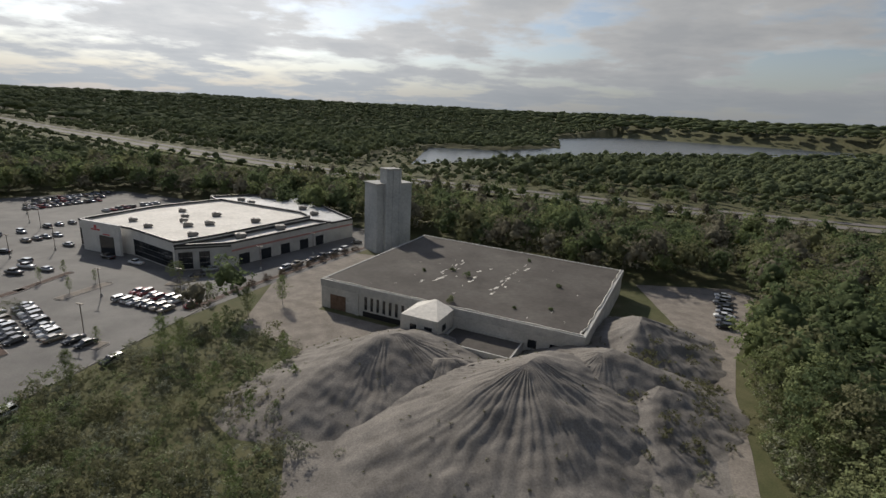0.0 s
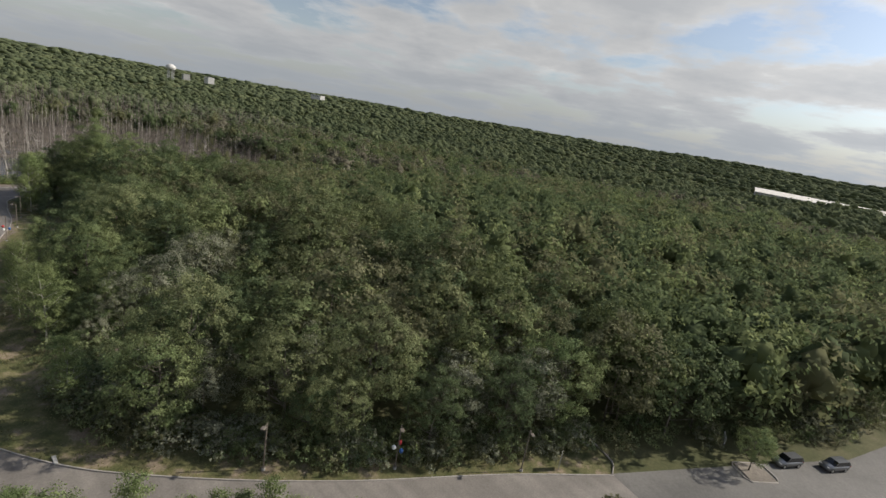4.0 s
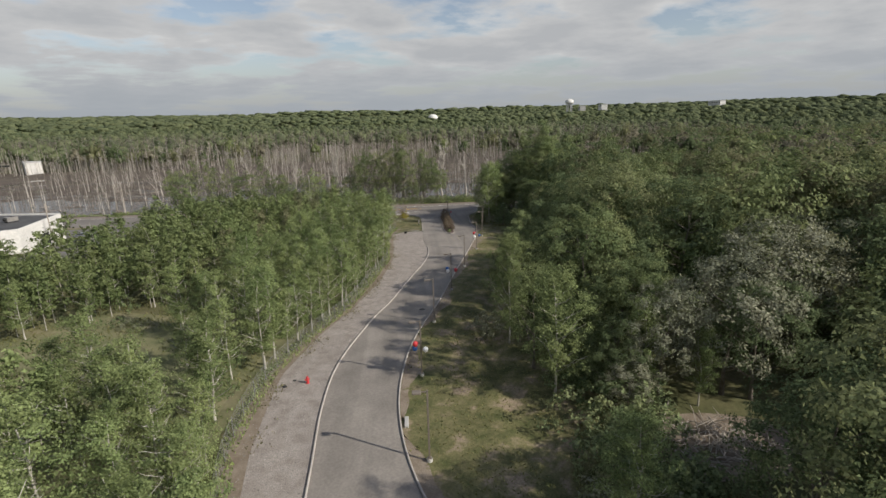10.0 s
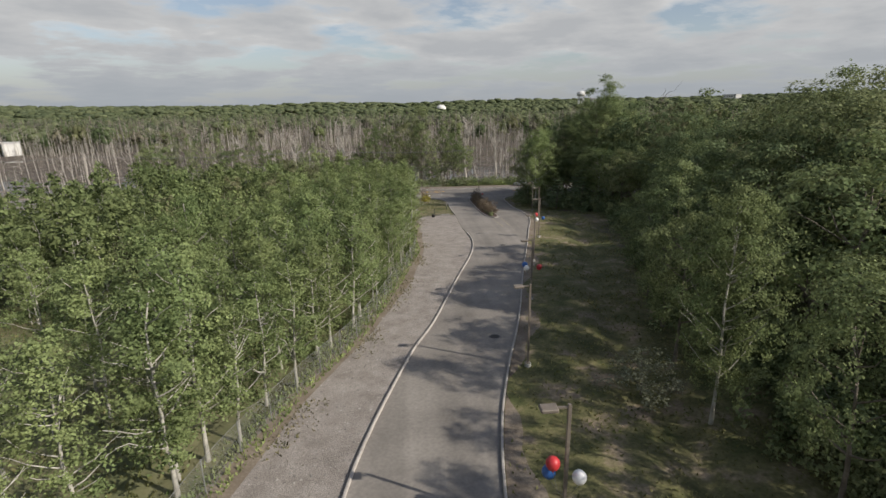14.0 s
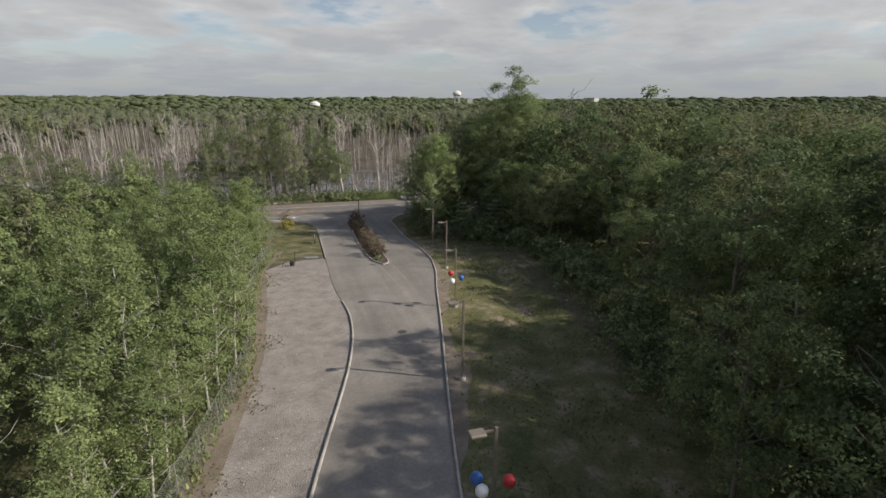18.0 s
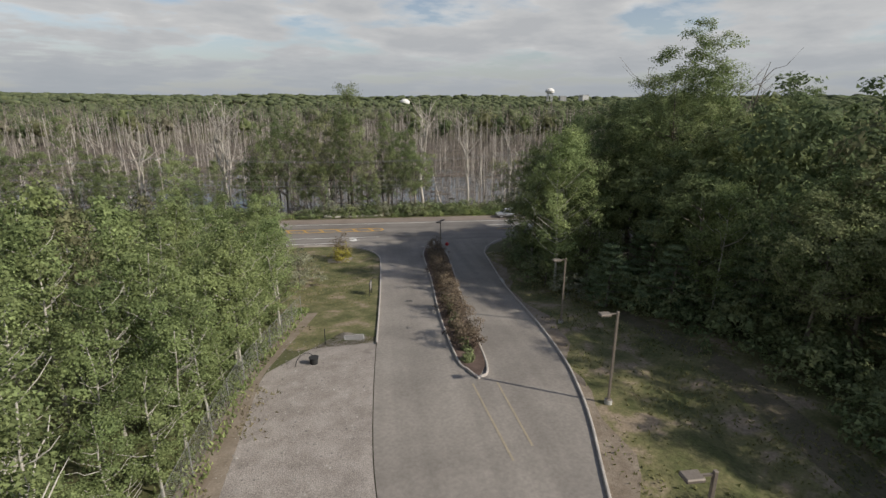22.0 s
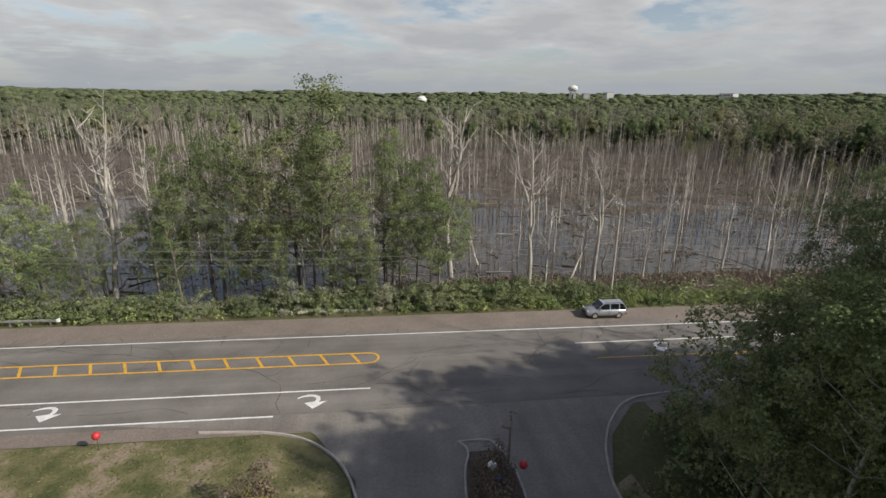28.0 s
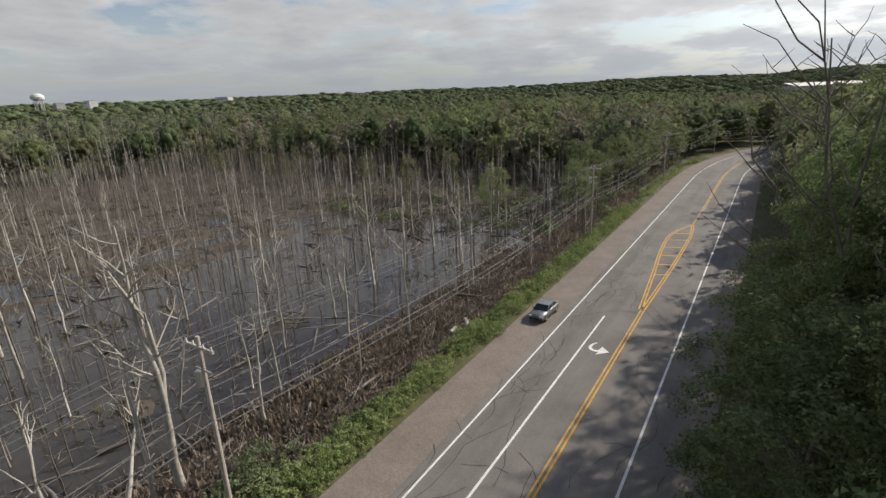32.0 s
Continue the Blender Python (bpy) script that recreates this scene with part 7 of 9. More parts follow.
# ---- the swamp's edge: trees, snags and greenery along the road ----
def snag(u, v, h, r, arms, seed, label, lean=(0, 0), spread=0.35, fork=0, wood=None):
    g = np.random.default_rng(seed)
    lines = bare_tree(g, h, r, arms, spread, 2)
    for k in range(fork):
        b = lines[0][0][3 + k % 2]
        a = g.uniform(0, 6.28)
        t = np.linspace(0, 1, 7)[:, None]
        q = b + np.array([np.cos(a) * 0.32, np.sin(a) * 0.32, 1.0]) * h * 0.55 * t + np.cumsum(g.normal(0, 0.012 * h, (7, 3)), 0) * (t > 0)
        lines.append((q, r * 0.62 * (1 - 0.85 * t[:, 0]) + 0.012))
        for j in range(4):
            m = g.integers(2, 6)
            c = g.uniform(0, 6.28)
            s = np.linspace(0, 1, 4)[:, None]
            lines.append((q[m] + np.array([np.cos(c), np.sin(c), 0.9]) * h * 0.16 * s + g.normal(0, 0.02 * h, (4, 3)) * s, r * 0.2 * (1 - 0.8 * s[:, 0]) + 0.008))
    x, y = XY(u, v)
    t = thing("dead_tree", label, "dead tree", pose(x, y, max(gz(x, y), -2.9) - 0.1, lean[0], lean[1], 0), "dead trees")
    part("trunk", tube_mesh("dead_trunk", lines[:1], 7), wood or M_SNAG, t)
    for ln in lines[1:]:
        part("branch", tube_mesh("branch", [ln], 4), wood or M_SNAG, t)
    return t


# (u, v, height, radius, arms, lean, forks)
for i, (u, v, h, r, a, ln, fk) in enumerate((
        (-2.3, 236.5, 18, 0.34, 9, (-3, -6), 3), (-17, 233, 14, 0.30, 6, (2, -7), 2), (-27, 245, 15, 0.22, 7, (0, 3), 1), (40.2, 241, 17, 0.36, 9, (0, 2), 4), (48.6, 231.2, 15.5, 0.28, 7, (0, 0), 2),
        (58.6, 235.0, 14, 0.28, 8, (0, 0), 1), (-39, 253, 15, 0.24, 8, (0, 0), 2), (-5.5, 253.6, 16, 0.24, 8, (0, -3), 1), (66, 236, 9, 0.13, 5, (0, 0), 0), (70, 239, 8, 0.12, 4, (2, 0), 0),
        (52, 250, 10, 0.14, 5, (-4, 0), 0), (33, 262, 13, 0.18, 8, (0, 0), 1), (20, 268, 14, 0.2, 9, (0, 0), 2), (-60, 262, 14, 0.2, 8, (0, 0), 1), (-75, 250, 13, 0.22, 7, (0, 3), 2),
        (75, 262, 11, 0.15, 6, (0, 0), 0), (84, 246, 9, 0.12, 4, (3, 0), 0), (96, 250, 10, 0.13, 5, (0, 0), 0), (108, 243, 12, 0.15, 7, (0, 0), 1), (118, 247, 12, 0.16, 7, (0, 0), 0), (45, 246, 7, 0.16, 3, (14, 10), 0), (64, 245, 7, 0.14, 2, (-16, 0), 0))):
    big = 1.28 if h > 12 else 1.1
    snag(u, v, h * big, r * 1.08, a + 3, 100 + i, "bleached dead tree with bare forked limbs by the swamp" if h > 12 else "slender dead trunk standing in the swamp", ln, 0.36, fk)
# a fallen trunk leaning on the bank
x, y = XY(55.5, 236)
lg = thing("fallen_trunk", "fallen pale trunk leaning out of the reeds", "log", pose(x, y, gz(x, y), 0, 62, 200))
part("stem", tube_mesh("stem", [(np.array([[0, 0, -0.3], [0.1, 0, 2], [0, 0.1, 4.5], [-0.1, 0, 8.0]]), np.array([0.16, 0.14, 0.11, 0.05]))], 7), M_SNAG, lg)

# living trees between road and water
for i, (k, u, v, s, w) in enumerate((("maple", -9, 231.5, 0.72, 0.9), ("thin", -1.5, 230.6, 0.62, 1.0), ("thin", 6, 233, 0.66, 1.0), ("oak", 11, 236, 1.02, 0.62), ("thin", 15.5, 232, 0.98, 0.95), ("oak", 20.5, 235, 1.08, 0.62), ("thin", 24.5, 234, 1.42, 1.15),
                                     ("thin", 28, 231, 0.8, 1.0), ("thin", 31, 235, 1.05, 0.9), ("maple", 35, 233.5, 0.9, 0.62), ("maple", 37.5, 231.5, 0.74, 0.8), ("thin", 19, 230, 0.55, 0.9), ("thin", 29.5, 229.3, 0.45, 0.8), ("maple", -22, 232, 0.7, 0.9), ("maple", -34, 231, 0.8, 0.9), ("thin", -46, 233, 0.9, 1.0), ("maple", -58, 231, 0.85, 1.0),
                                     ("maple", 140, 236, 0.75, 0.8), ("thin", 150, 233, 0.9, 0.9), ("maple", 158, 240, 0.9, 0.8), ("oak", 172, 236, 0.85, 0.8), ("thin", 180, 232, 0.9, 1.0), ("maple", 190, 234, 1.0, 0.9), ("oak", 204, 236, 1.0, 0.9), ("maple", 216, 233, 1.0, 1.0), ("oak", 228, 238, 1.0, 1.0), ("maple", 132, 250, 0.8, 0.7))):
    s *= (1.42 if u < 60 else 1.15) * (0.88 if k == "thin" else 1.0)
    tree(k, u, v, s, i, "tall thin-crowned tree between road and swamp" if s > 0.85 else "young green tree on the swamp's bank", "trees along the swamp", w)
rng = np.random.default_rng(77)
n = 70
for i in range(34):
    u = -62 + i * 3.0 + rng.normal(0, 0.9)
    s = rng.uniform(0.55, 1.45)
    tree(("thin", "thin", "maple", "thin")[i % 4], u, 230.2 + rng.uniform(0, 7), s * (0.8 if i % 4 == 2 else 1.05), i, "slender tree rooted on the swamp's bank", "trees along the swamp", 0.85)
for i in range(80):
    u = -64 + i * 1.32 + rng.normal(0, 0.5)
    tree("shrub" if i % 4 else "olive_shrub", u, 228.6 + rng.uniform(-0.6, 3.0), rng.uniform(0.5, 1.2), i, "leafy shrub on the swamp side of the road", "roadside shrubs")
a = np.concatenate([rng.uniform(-75, 47, 240), rng.uniform(40, 64, 60)])
woods("bank_thicket", M_SHRUB, T_FINE, a, 228.0 + rng.uniform(0, 4.0, 300), rng.uniform(0.4, 1.05, 300), rng, "dense green thicket on the swamp bank")
a = np.concatenate([rng.uniform(46, 150, 620), rng.uniform(150, 240, 150)])
woods("verge_greenery", M_VERGE, T_FINE, a, 227.0 + rng.uniform(0, 2.6, 770) + np.where(a > 195, bend(a), 0), rng.uniform(0.22, 0.52, 770), rng, "bright green weeds along the road's far edge")
a = rng.uniform(-130, 52, 300)
woods("verge_weeds", M_VERGE, T_BUSH, a, 227.2 + rng.uniform(0, 2.8, 300), rng.uniform(0.15, 0.5, 300), rng, "green weeds along the sandy shoulder")
a = rng.uniform(125, 235, 300)
b = rng.uniform(230, 300, 300)
woods("swamp_scrub", M_SHRUB, T_BUSH, a, b, rng.uniform(0.3, 1.0, 300), rng, "green scrub invading the drier swamp")
a, b = jitter(rng, 150, 330, 240, 400, 7.5)
k = b < far_shore(a) + 10
k &= rng.uniform(size=len(a)) < 0.34
woods("swamp_young_trees", M_MID_C, T_THIN, a[k], b[k], rng.uniform(0.6, 1.2, k.sum()), rng, "thin young trees greening the swamp's end")

a, b = jitter(rng, 100, 330, 231, 400, 4.4)
k = (b < far_shore(a) + 12) & (rng.uniform(size=len(a)) < smooth(95, 170, a) * 0.85)
woods("bare_bank_trees", M_DEAD, T_SNAG, a[k], b[k], rng.uniform(0.9, 1.7, k.sum()), rng, "grey leafless trees crowding the swamp's drier end", lift=-0.3)

# big trees by the driveway mouth
tree("giant", 64.5, 183.5, 0.89, 1, wide=1.08)
for i, (k, u, v, s, w) in enumerate((("poplar", 48.8, 178.5, 1.0, 1.0), ("poplar", 49.6, 189.5, 0.92, 1.0), ("poplar", 52.0, 183.5, 1.0, 0.8), ("pine", 51.5, 171.5, 0.62, 1.25), ("pine", 55.5, 167.5, 0.66, 1.3), ("pine", 60, 163.5, 0.7, 1.3), ("pine", 57, 174, 0.8, 1.2), ("pine", 65, 158, 0.72, 1.3), ("dark", 54.0, 195.5, 0.66, 1.0), ("dark", 59.0, 198.2, 0.98, 0.72), ("tall", 65.5, 197.6, 0.98, 0.7), ("tall", 74.5, 197.8, 1.08, 0.64), ("dark", 58.5, 189, 0.92, 1.0), ("dark", 66.5, 194, 1.1, 0.95), ("thin", 72, 199.5, 1.4, 0.95), ("dark", 67.5, 195.0, 1.0, 0.8), ("poplar", 36.6, 91.0, 0.74, 0.85), ("maple", 38.6, 98.5, 0.86, 0.8), ("thin", 40.8, 104.5, 0.9, 1.1), ("maple", 42.6, 111, 0.85, 0.8), ("maple", 37.6, 84, 0.8, 0.8), ("olive_shrub", 34.6, 95.0, 1.0, 1.0), ("tall", 79.5, 199.4, 1.14, 0.72), ("tall", 92.0, 198.2, 1.08, 0.72), ("tall", 62.5, 112.0, 0.86, 0.9), ("thin", 86.5, 200.2, 1.25, 0.95), ("thin", 93, 201.2, 1.3, 1.0), ("thin", 100, 200.6, 1.25, 1.0), ("tall", 108, 199.2, 0.85, 0.75), ("thin", 117, 200, 1.3, 1.0), ("shrub", 48.4, 180.4, 1.3, 1.1), ("shrub", 48.9, 187.6, 1.4, 1.1), ("shrub", 50.4, 184.2, 1.5, 1.1), ("shrub", 49.4, 191.5, 1.3, 1.1), ("olive_shrub", 49.6, 176.4, 0.9, 1.1), ("dark", 76, 196, 1.0, 0.8), ("dark", 88, 193, 1.05, 0.85), ("willow", 53.0, 77.2, 1.1, 0.95), ("willow", 60.5, 82.4, 1.2, 0.95), ("willow", 47.2, 77.4, 0.85, 0.85), ("willow", 66.5, 86.0, 1.15, 0.9), ("maple", 44.0, 50.5, 1.05, 0.95), ("birch", 38.2, 78.6, 0.95, 1.15), ("birch", 37.6, 62.0, 0.7, 1.2), ("maple", 70, 196, 1.2, 0.9), ("tall", 67.0, 202.4, 0.72, 1.3), ("tall", 76.5, 201.8, 0.84, 1.0))):
    tree(k, u, v, s, i + 1, "", "trees by the driveway mouth", w)
snag(74.0, 201.8, 25, 0.17, 14, 400, "half-dead tree with long bare limbs beside the road", (0, 0), 0.5, 3, M_BARK)
snag(85.0, 202.2, 26, 0.24, 22, 403, "tall half-dead tree with long bare limbs beside the road", (0, -4), 0.42, 3, M_BARK)
snag(66.5, 187, 20, 0.2, 9, 401, "slender dead top above the wood", (0, 0), 0.2, 1, M_BARK)
snag(58.0, 192, 17, 0.16, 8, 402, "slender dead top above the wood", (0, 0), 0.2, 1, M_BARK)

# ---- poles, balloons, fence, small things along the driveway and road ----
def cyl(bm, x, y, z0, z1, r0, r1=None, seg=10, tilt=None):
    m = Matrix.Translation((x, y, (z0 + z1) / 2))
    if tilt is not None:
        m = m @ tilt
    return bmesh.ops.create_cone(bm, cap_ends=True, segments=seg, radius1=r0, radius2=r0 if r1 is None else r1, depth=z1 - z0, matrix=m)


def ball(bm, x, y, z, r, seg=14):
    return bmesh.ops.create_uvsphere(bm, u_segments=seg, v_segments=seg // 2 + 2, radius=r, matrix=Matrix.Translation((x, y, z)))


def light_pole(u, v, turn=0.0, double=False, h=6.0, label="tall brown steel lamp post with a flat head"):
    t = thing("lamp_post", label, "lamp post", at_uv(u, v, turn), "driveway lamp posts")
    bm = bmesh.new()
    cyl(bm, 0, 0, -0.3, 0.32, 0.24, 0.22, 12)
    part("footing", bm, M_CONC, t, "round concrete footing")
    part("pole", boxes((-0.065, -0.065, 0.3, 0.065, 0.065, h), bevel=0.01), M_BRONZE, t)
    part("base_plate", boxes((-0.16, -0.16, 0.32, 0.16, 0.16, 0.36)), M_BRONZE, t)
    for k in ((-1, 1) if double else (-1,)):
        part("arm", boxes((min(0, k * 0.55), -0.035, h - 0.16, max(0, k * 0.55), 0.035, h - 0.09)), M_BRONZE, t)
        hd = part("lamp_head", boxes((min(k * 0.45, k * 1.1), -0.24, h - 0.22, max(k * 0.45, k * 1.1), 0.24, h - 0.06), bevel=0.04), M_BRONZE, t, "flat brown lamp head")
        part("lens", boxes((min(k * 0.55, k * 1.0), -0.18, h - 0.235, max(k * 0.55, k * 1.0), 0.18, h - 0.222)), M_LAMP, hd)
    return t


POLES = [(30.9, 58.2), (26.4, 71.0), (26.3, 84.0), (28.4, 98.8), (31.9, 112.5), (35.6, 126.5), (39.8, 140.4), (43.0, 153.3), (45.3, 167.2), (51.6, 40.0), (64.2, 32.2), (77.6, 23.2)]
for u, v in POLES:
    turn = 0 if v > 66 else (35 if v > 36 else 55)
    light_pole(u, v, turn)
light_pole(38.8, 199.5, 60, True, 5.2, "lamp post with two flat heads on the island")


def balloon(x, y, z, col, name, r=0.27):
    t = thing("balloon", "shiny %s ball balloon tied to a lamp post" % name, "balloon", pose(x, y, z), "balloons on lamp posts")
    bm = bmesh.new()
    ball(bm, 0, 0, 0, r)
    for w in bm.verts:
        if w.co.z < 0:
            w.co.z *= 1.12
    for f in bm.faces:
        f.smooth = True
    part("skin", bm, col, t)
    bm = bmesh.new()
    cyl(bm, 0, 0, -r * 1.12 - 0.06, -r * 1.12 + 0.02, 0.035, 0.01, 6)
    part("knot", bm, col, t)
    return t


def cluster(u, v, rows):
    """Balloons round a post: (along u, along v, height, colour)."""
    x0, y0 = XY(u, v)
    z0 = gz(x0, y0)
    for du, dv, dz, c in rows:
        x, y = XY(u + du, v + dv)
        balloon(x, y, z0 + dz, *{"r": (M_RED, "red"), "w": (M_BALLW, "white"), "b": (M_BLUE, "blue")}[c])
        tie = thing("string", "thin string from balloon to post", "string")
        part("strand", tube_mesh("strand", [(np.array([[x, y, z0 + dz - 0.33], [(x + x0) / 2, (y + y0) / 2, z0 + 2.2], [x0, y0, z0 + 2.0]]), np.full(3, 0.008))], 3), M_WIRE, tie)


cluster(30.9, 58.2, ((-0.35, -0.2, 2.6, "w"), (0.35, 0.3, 3.3, "r"), (-0.55, 0.4, 3.0, "b")))
cluster(26.3, 84.0, ((-0.55, -0.1, 3.6, "r"), (-0.6, 0.2, 3.0, "b"), (0.45, -0.2, 3.0, "w")))
cluster(31.9, 112.5, ((-0.5, 0, 3.2, "w"), (0.75, 0.2, 3.2, "r"), (-0.55, 0.5, 3.4, "b")))
cluster(39.8, 140.4, ((-0.5, 0.0, 3.6, "r"), (-0.45, -0.3, 2.9, "w"), (0.6, 0.1, 3.0, "b")))
cluster(64.2, 32.2, ((-0.5, 0.2, 3.1, "w"), (0.5, 0.3, 3.3, "r"), (0.2, -0.4, 2.7, "b")))
cluster(38.8, 199.5, ((-1.0, 0.0, 1.75, "w"), (1.0, 0.2, 1.5, "r"), (-0.55, -0.1, 0.75, "b")))


def stake_balloon(u, v, c):
    x, y = XY(u, v)
    z = gz(x, y)
    balloon(x, y, z + 1.25, *c)
    t = thing("stake", "thin stake in the grass holding a balloon", "stake", pose(x, y, z))
    part("rod", tube_mesh("rod", [(np.array([[0, 0, -0.1], [0, 0, 0.6], [0, 0, 1.0]]), np.full(3, 0.012))], 5), M_DARK, t)


for u, c in ((12.0, (M_RED, "red")), (2.5, (M_RED, "red")), (-1.5, (M_BALLW, "white"))):
    stake_balloon(u, 205.6, c)

# hydrant
hy = thing("fire_hydrant", "small red fire hydrant standing in the gravel", "hydrant", at_uv(15.1, 83.9, 20))
bm = bmesh.new()
cyl(bm, 0, 0, -0.1, 0.62, 0.13, 0.12, 12)
cyl(bm, 0, 0, 0.02, 0.08, 0.19, 0.19, 12)
part("barrel", bm, M_RED, hy)
bm = bmesh.new()
ball(bm, 0, 0, 0.64, 0.15, 12)
cyl(bm, 0, 0, 0.76, 0.86, 0.04, 0.04, 6)
part("bonnet", bm, M_RED, hy)
for k in (-1, 1):
    bm = bmesh.new()
    cyl(bm, 0.19 * k, 0, 0.40, 0.52, 0.07, 0.07, 8, Matrix.Rotation(radians(90), 4, "Y"))
    part("outlet", bm, M_RED, hy)
for u, v, s in ((13.7, 84.6, 0.16), (13.0, 83.4, 0.2)):
    st = thing("stone", "dark loose stone on gravel", "stone", at_uv(u, v))
    bm = bmesh.new()
    bmesh.ops.create_icosphere(bm, subdivisions=2, radius=s)
    for w in bm.verts:
        w.co = Vector((w.co.x * 1.2, w.co.y * 0.9, w.co.z * 0.7 + s * 0.4)) * (1 + 0.15 * noise.noise(w.co * 9))
    part("body", bm, M_DARK, st)

# black bucket with a bent hoop, concrete slab, thin post
bk = thing("bucket", "black plastic bucket lying by a bent wire hoop", "bucket", at_uv(24.9, 161.3, 30))
bm = bmesh.new()
cyl(bm, 0, 0, 0, 0.55, 0.26, 0.32, 14)
cyl(bm, 0, 0, 0.52, 0.57, 0.35, 0.35, 14)
part("tub", bm, M_RUBBER, bk)
th = np.linspace(0, np.pi, 12)
part("hoop", tube_mesh("hoop", [(np.stack([-0.55 + 0.75 * np.cos(th), 0.2 + 0 * th, 0.95 * np.sin(th)], 1), np.full(12, 0.025))], 5), M_DARK, bk)
sl = thing("slab_cover", "grey metal slab cover set in the gravel", "slab", at_uv(27.5, 166.2, 5))
part("lid", boxes((-0.72, -0.5, 0, 0.72, 0.5, 0.10), bevel=0.02), M_UNIT, sl)
part("frame", boxes((-0.8, -0.58, -0.05, 0.8, 0.58, 0.085)), M_CONC, sl)
ps = thing("marker_post", "thin dark marker post on gravel", "post", at_uv(25.3, 165.2))
part("rod", boxes((-0.035, -0.035, -0.1, 0.035, 0.035, 1.35)), M_DARK, ps)
sf = thing("sign_frame", "empty bent pipe sign frame on the grass", "sign", at_uv(28.7, 180.0, 80))
part("hoop", tube_mesh("hoop", [(np.array([[-0.55, 0, -0.1], [-0.55, 0, 1.45], [-0.35, 0, 1.62], [0.4, 0, 1.62], [0.55, 0, 1.45], [0.55, 0, -0.1]]), np.full(6, 0.045))], 6), M_DARK, sf)
part("rail", boxes((-0.55, -0.03, 0.55, 0.55, 0.03, 0.62)), M_DARK, sf)
part("panel", boxes((-0.48, -0.02, 0.68, 0.48, 0.02, 1.5)), M_UNIT, sf)
# manholes and drains
for u, v, lab in ((33.5, 136.0, "round iron manhole cover in the driveway"), (32.6, 176.5, "round iron manhole cover in the driveway"), (27.0, 104.0, "round iron manhole cover in the driveway")):
    mh = thing("manhole_cover", lab, "manhole", at_uv(u, v, 0, 0.066))
    bm = bmesh.new()
    cyl(bm, 0, 0, -0.05, 0.008, 0.36, 0.36, 20)
    part("lid", bm, M_CRACK, mh)
    bm = bmesh.new()
    cyl(bm, 0, 0, -0.05, 0.004, 0.46, 0.46, 20)
    part("rim", bm, M_PATCH, mh)
for u, v in ((24.7, 76), (44.0, 183), (35.0, 52)):
    dr = thing("kerb_drain", "pale stone drain block in the kerb", "drain", at_uv(u, v, 90))
    part("block", boxes((-0.7, -0.2, 0.0, 0.7, 0.15, 0.26), bevel=0.02), M_CONC, dr)
    # dark plate on the block stands in for the shade inside the slot
    part("mouth", boxes((-0.5, 0.15, 0.08, 0.5, 0.16, 0.18)), M_DARK, dr)

# chain-link fence
fence = thing("chain_link_fence", "grey chain-link fence with leaning posts beside the gravel", "fence")
fl = np.asarray(smooth_line(FENCE, 10))
seg = np.concatenate([[0], np.cumsum(np.hypot(*np.diff(fl, axis=0).T))])


def fence_pt(s):
    return np.interp(s, seg, fl[:, 0]), np.interp(s, seg, fl[:, 1])


n_post = int(seg[-1] / 3.0)
post_me = None
for i in range(n_post + 1):
    u, v = fence_pt(seg[-1] * i / n_post)
    bm = bmesh.new()
    cyl(bm, 0, 0, -0.2, 1.9, 0.035, 0.03, 6)
    post_me = post_me or mesh_bm("fence_post", bm)
    part("post", post_me, M_MESH, fence, at=at_uv(float(u), float(v)))
lines = []
for hgt in (1.82, 0.08):
    s = np.linspace(0, seg[-1], 90)
    u, v = fence_pt(s)
    x, y = XY(u, v)
    lines.append((np.stack([x, y, ground(x, y) + hgt], 1), np.full(90, 0.016)))
part("rail", tube_mesh("rail", lines[:1], 4), M_MESH, fence)
part("tension_wire", tube_mesh("tension_wire", lines[1:], 3), M_MESH, fence)
V, F, o = [], [], 0
for s0 in np.arange(0, seg[-1] - 1.8, 0.11):
    for a, b in ((s0, s0 + 1.75), (s0 + 1.75, s0)):
        u, v = fence_pt(np.array([a, b]))
        x, y = XY(u, v)
        z = ground(x, y) + np.array([0.06, 1.82])
        p, q = np.array([x[0], y[0], z[0]]), np.array([x[1], y[1], z[1]])
        w = np.array([0, 0, 0.006])
        V += [p - w, p + w, q + w, q - w]
        F.append((o, o + 1, o + 2, o + 3))
        o += 4
tagged(part("wire_mesh", mesh_np("wire_mesh", np.array(V), np.array(F)), M_MESH, fence), "grey wire mesh")

# planted island shrubs and the corner shrub
def small_shrub(u, v, h, w, material, label, seed, name="shrub", twiggy=True, lift=0.12):
    g = np.random.default_rng(seed)
    cen = crown_centres(g, "dome", 60, h, w)
    V, F = leaf_cloud(g, cen, np.full(60, 0.26 * w + 0.08), 26, 0.11 + 0.035 * w, 4)
    t = thing(name, label, "shrub", at_uv(u, v, 0, lift), "planted shrubs")
    part("foliage", mesh_np("foliage", V, F), material, t)
    part("woody_base", tube_mesh("woody_base", limbs(g, "broad", h * 1.05, w, 0.03, 7), 4), M_BARK, t)


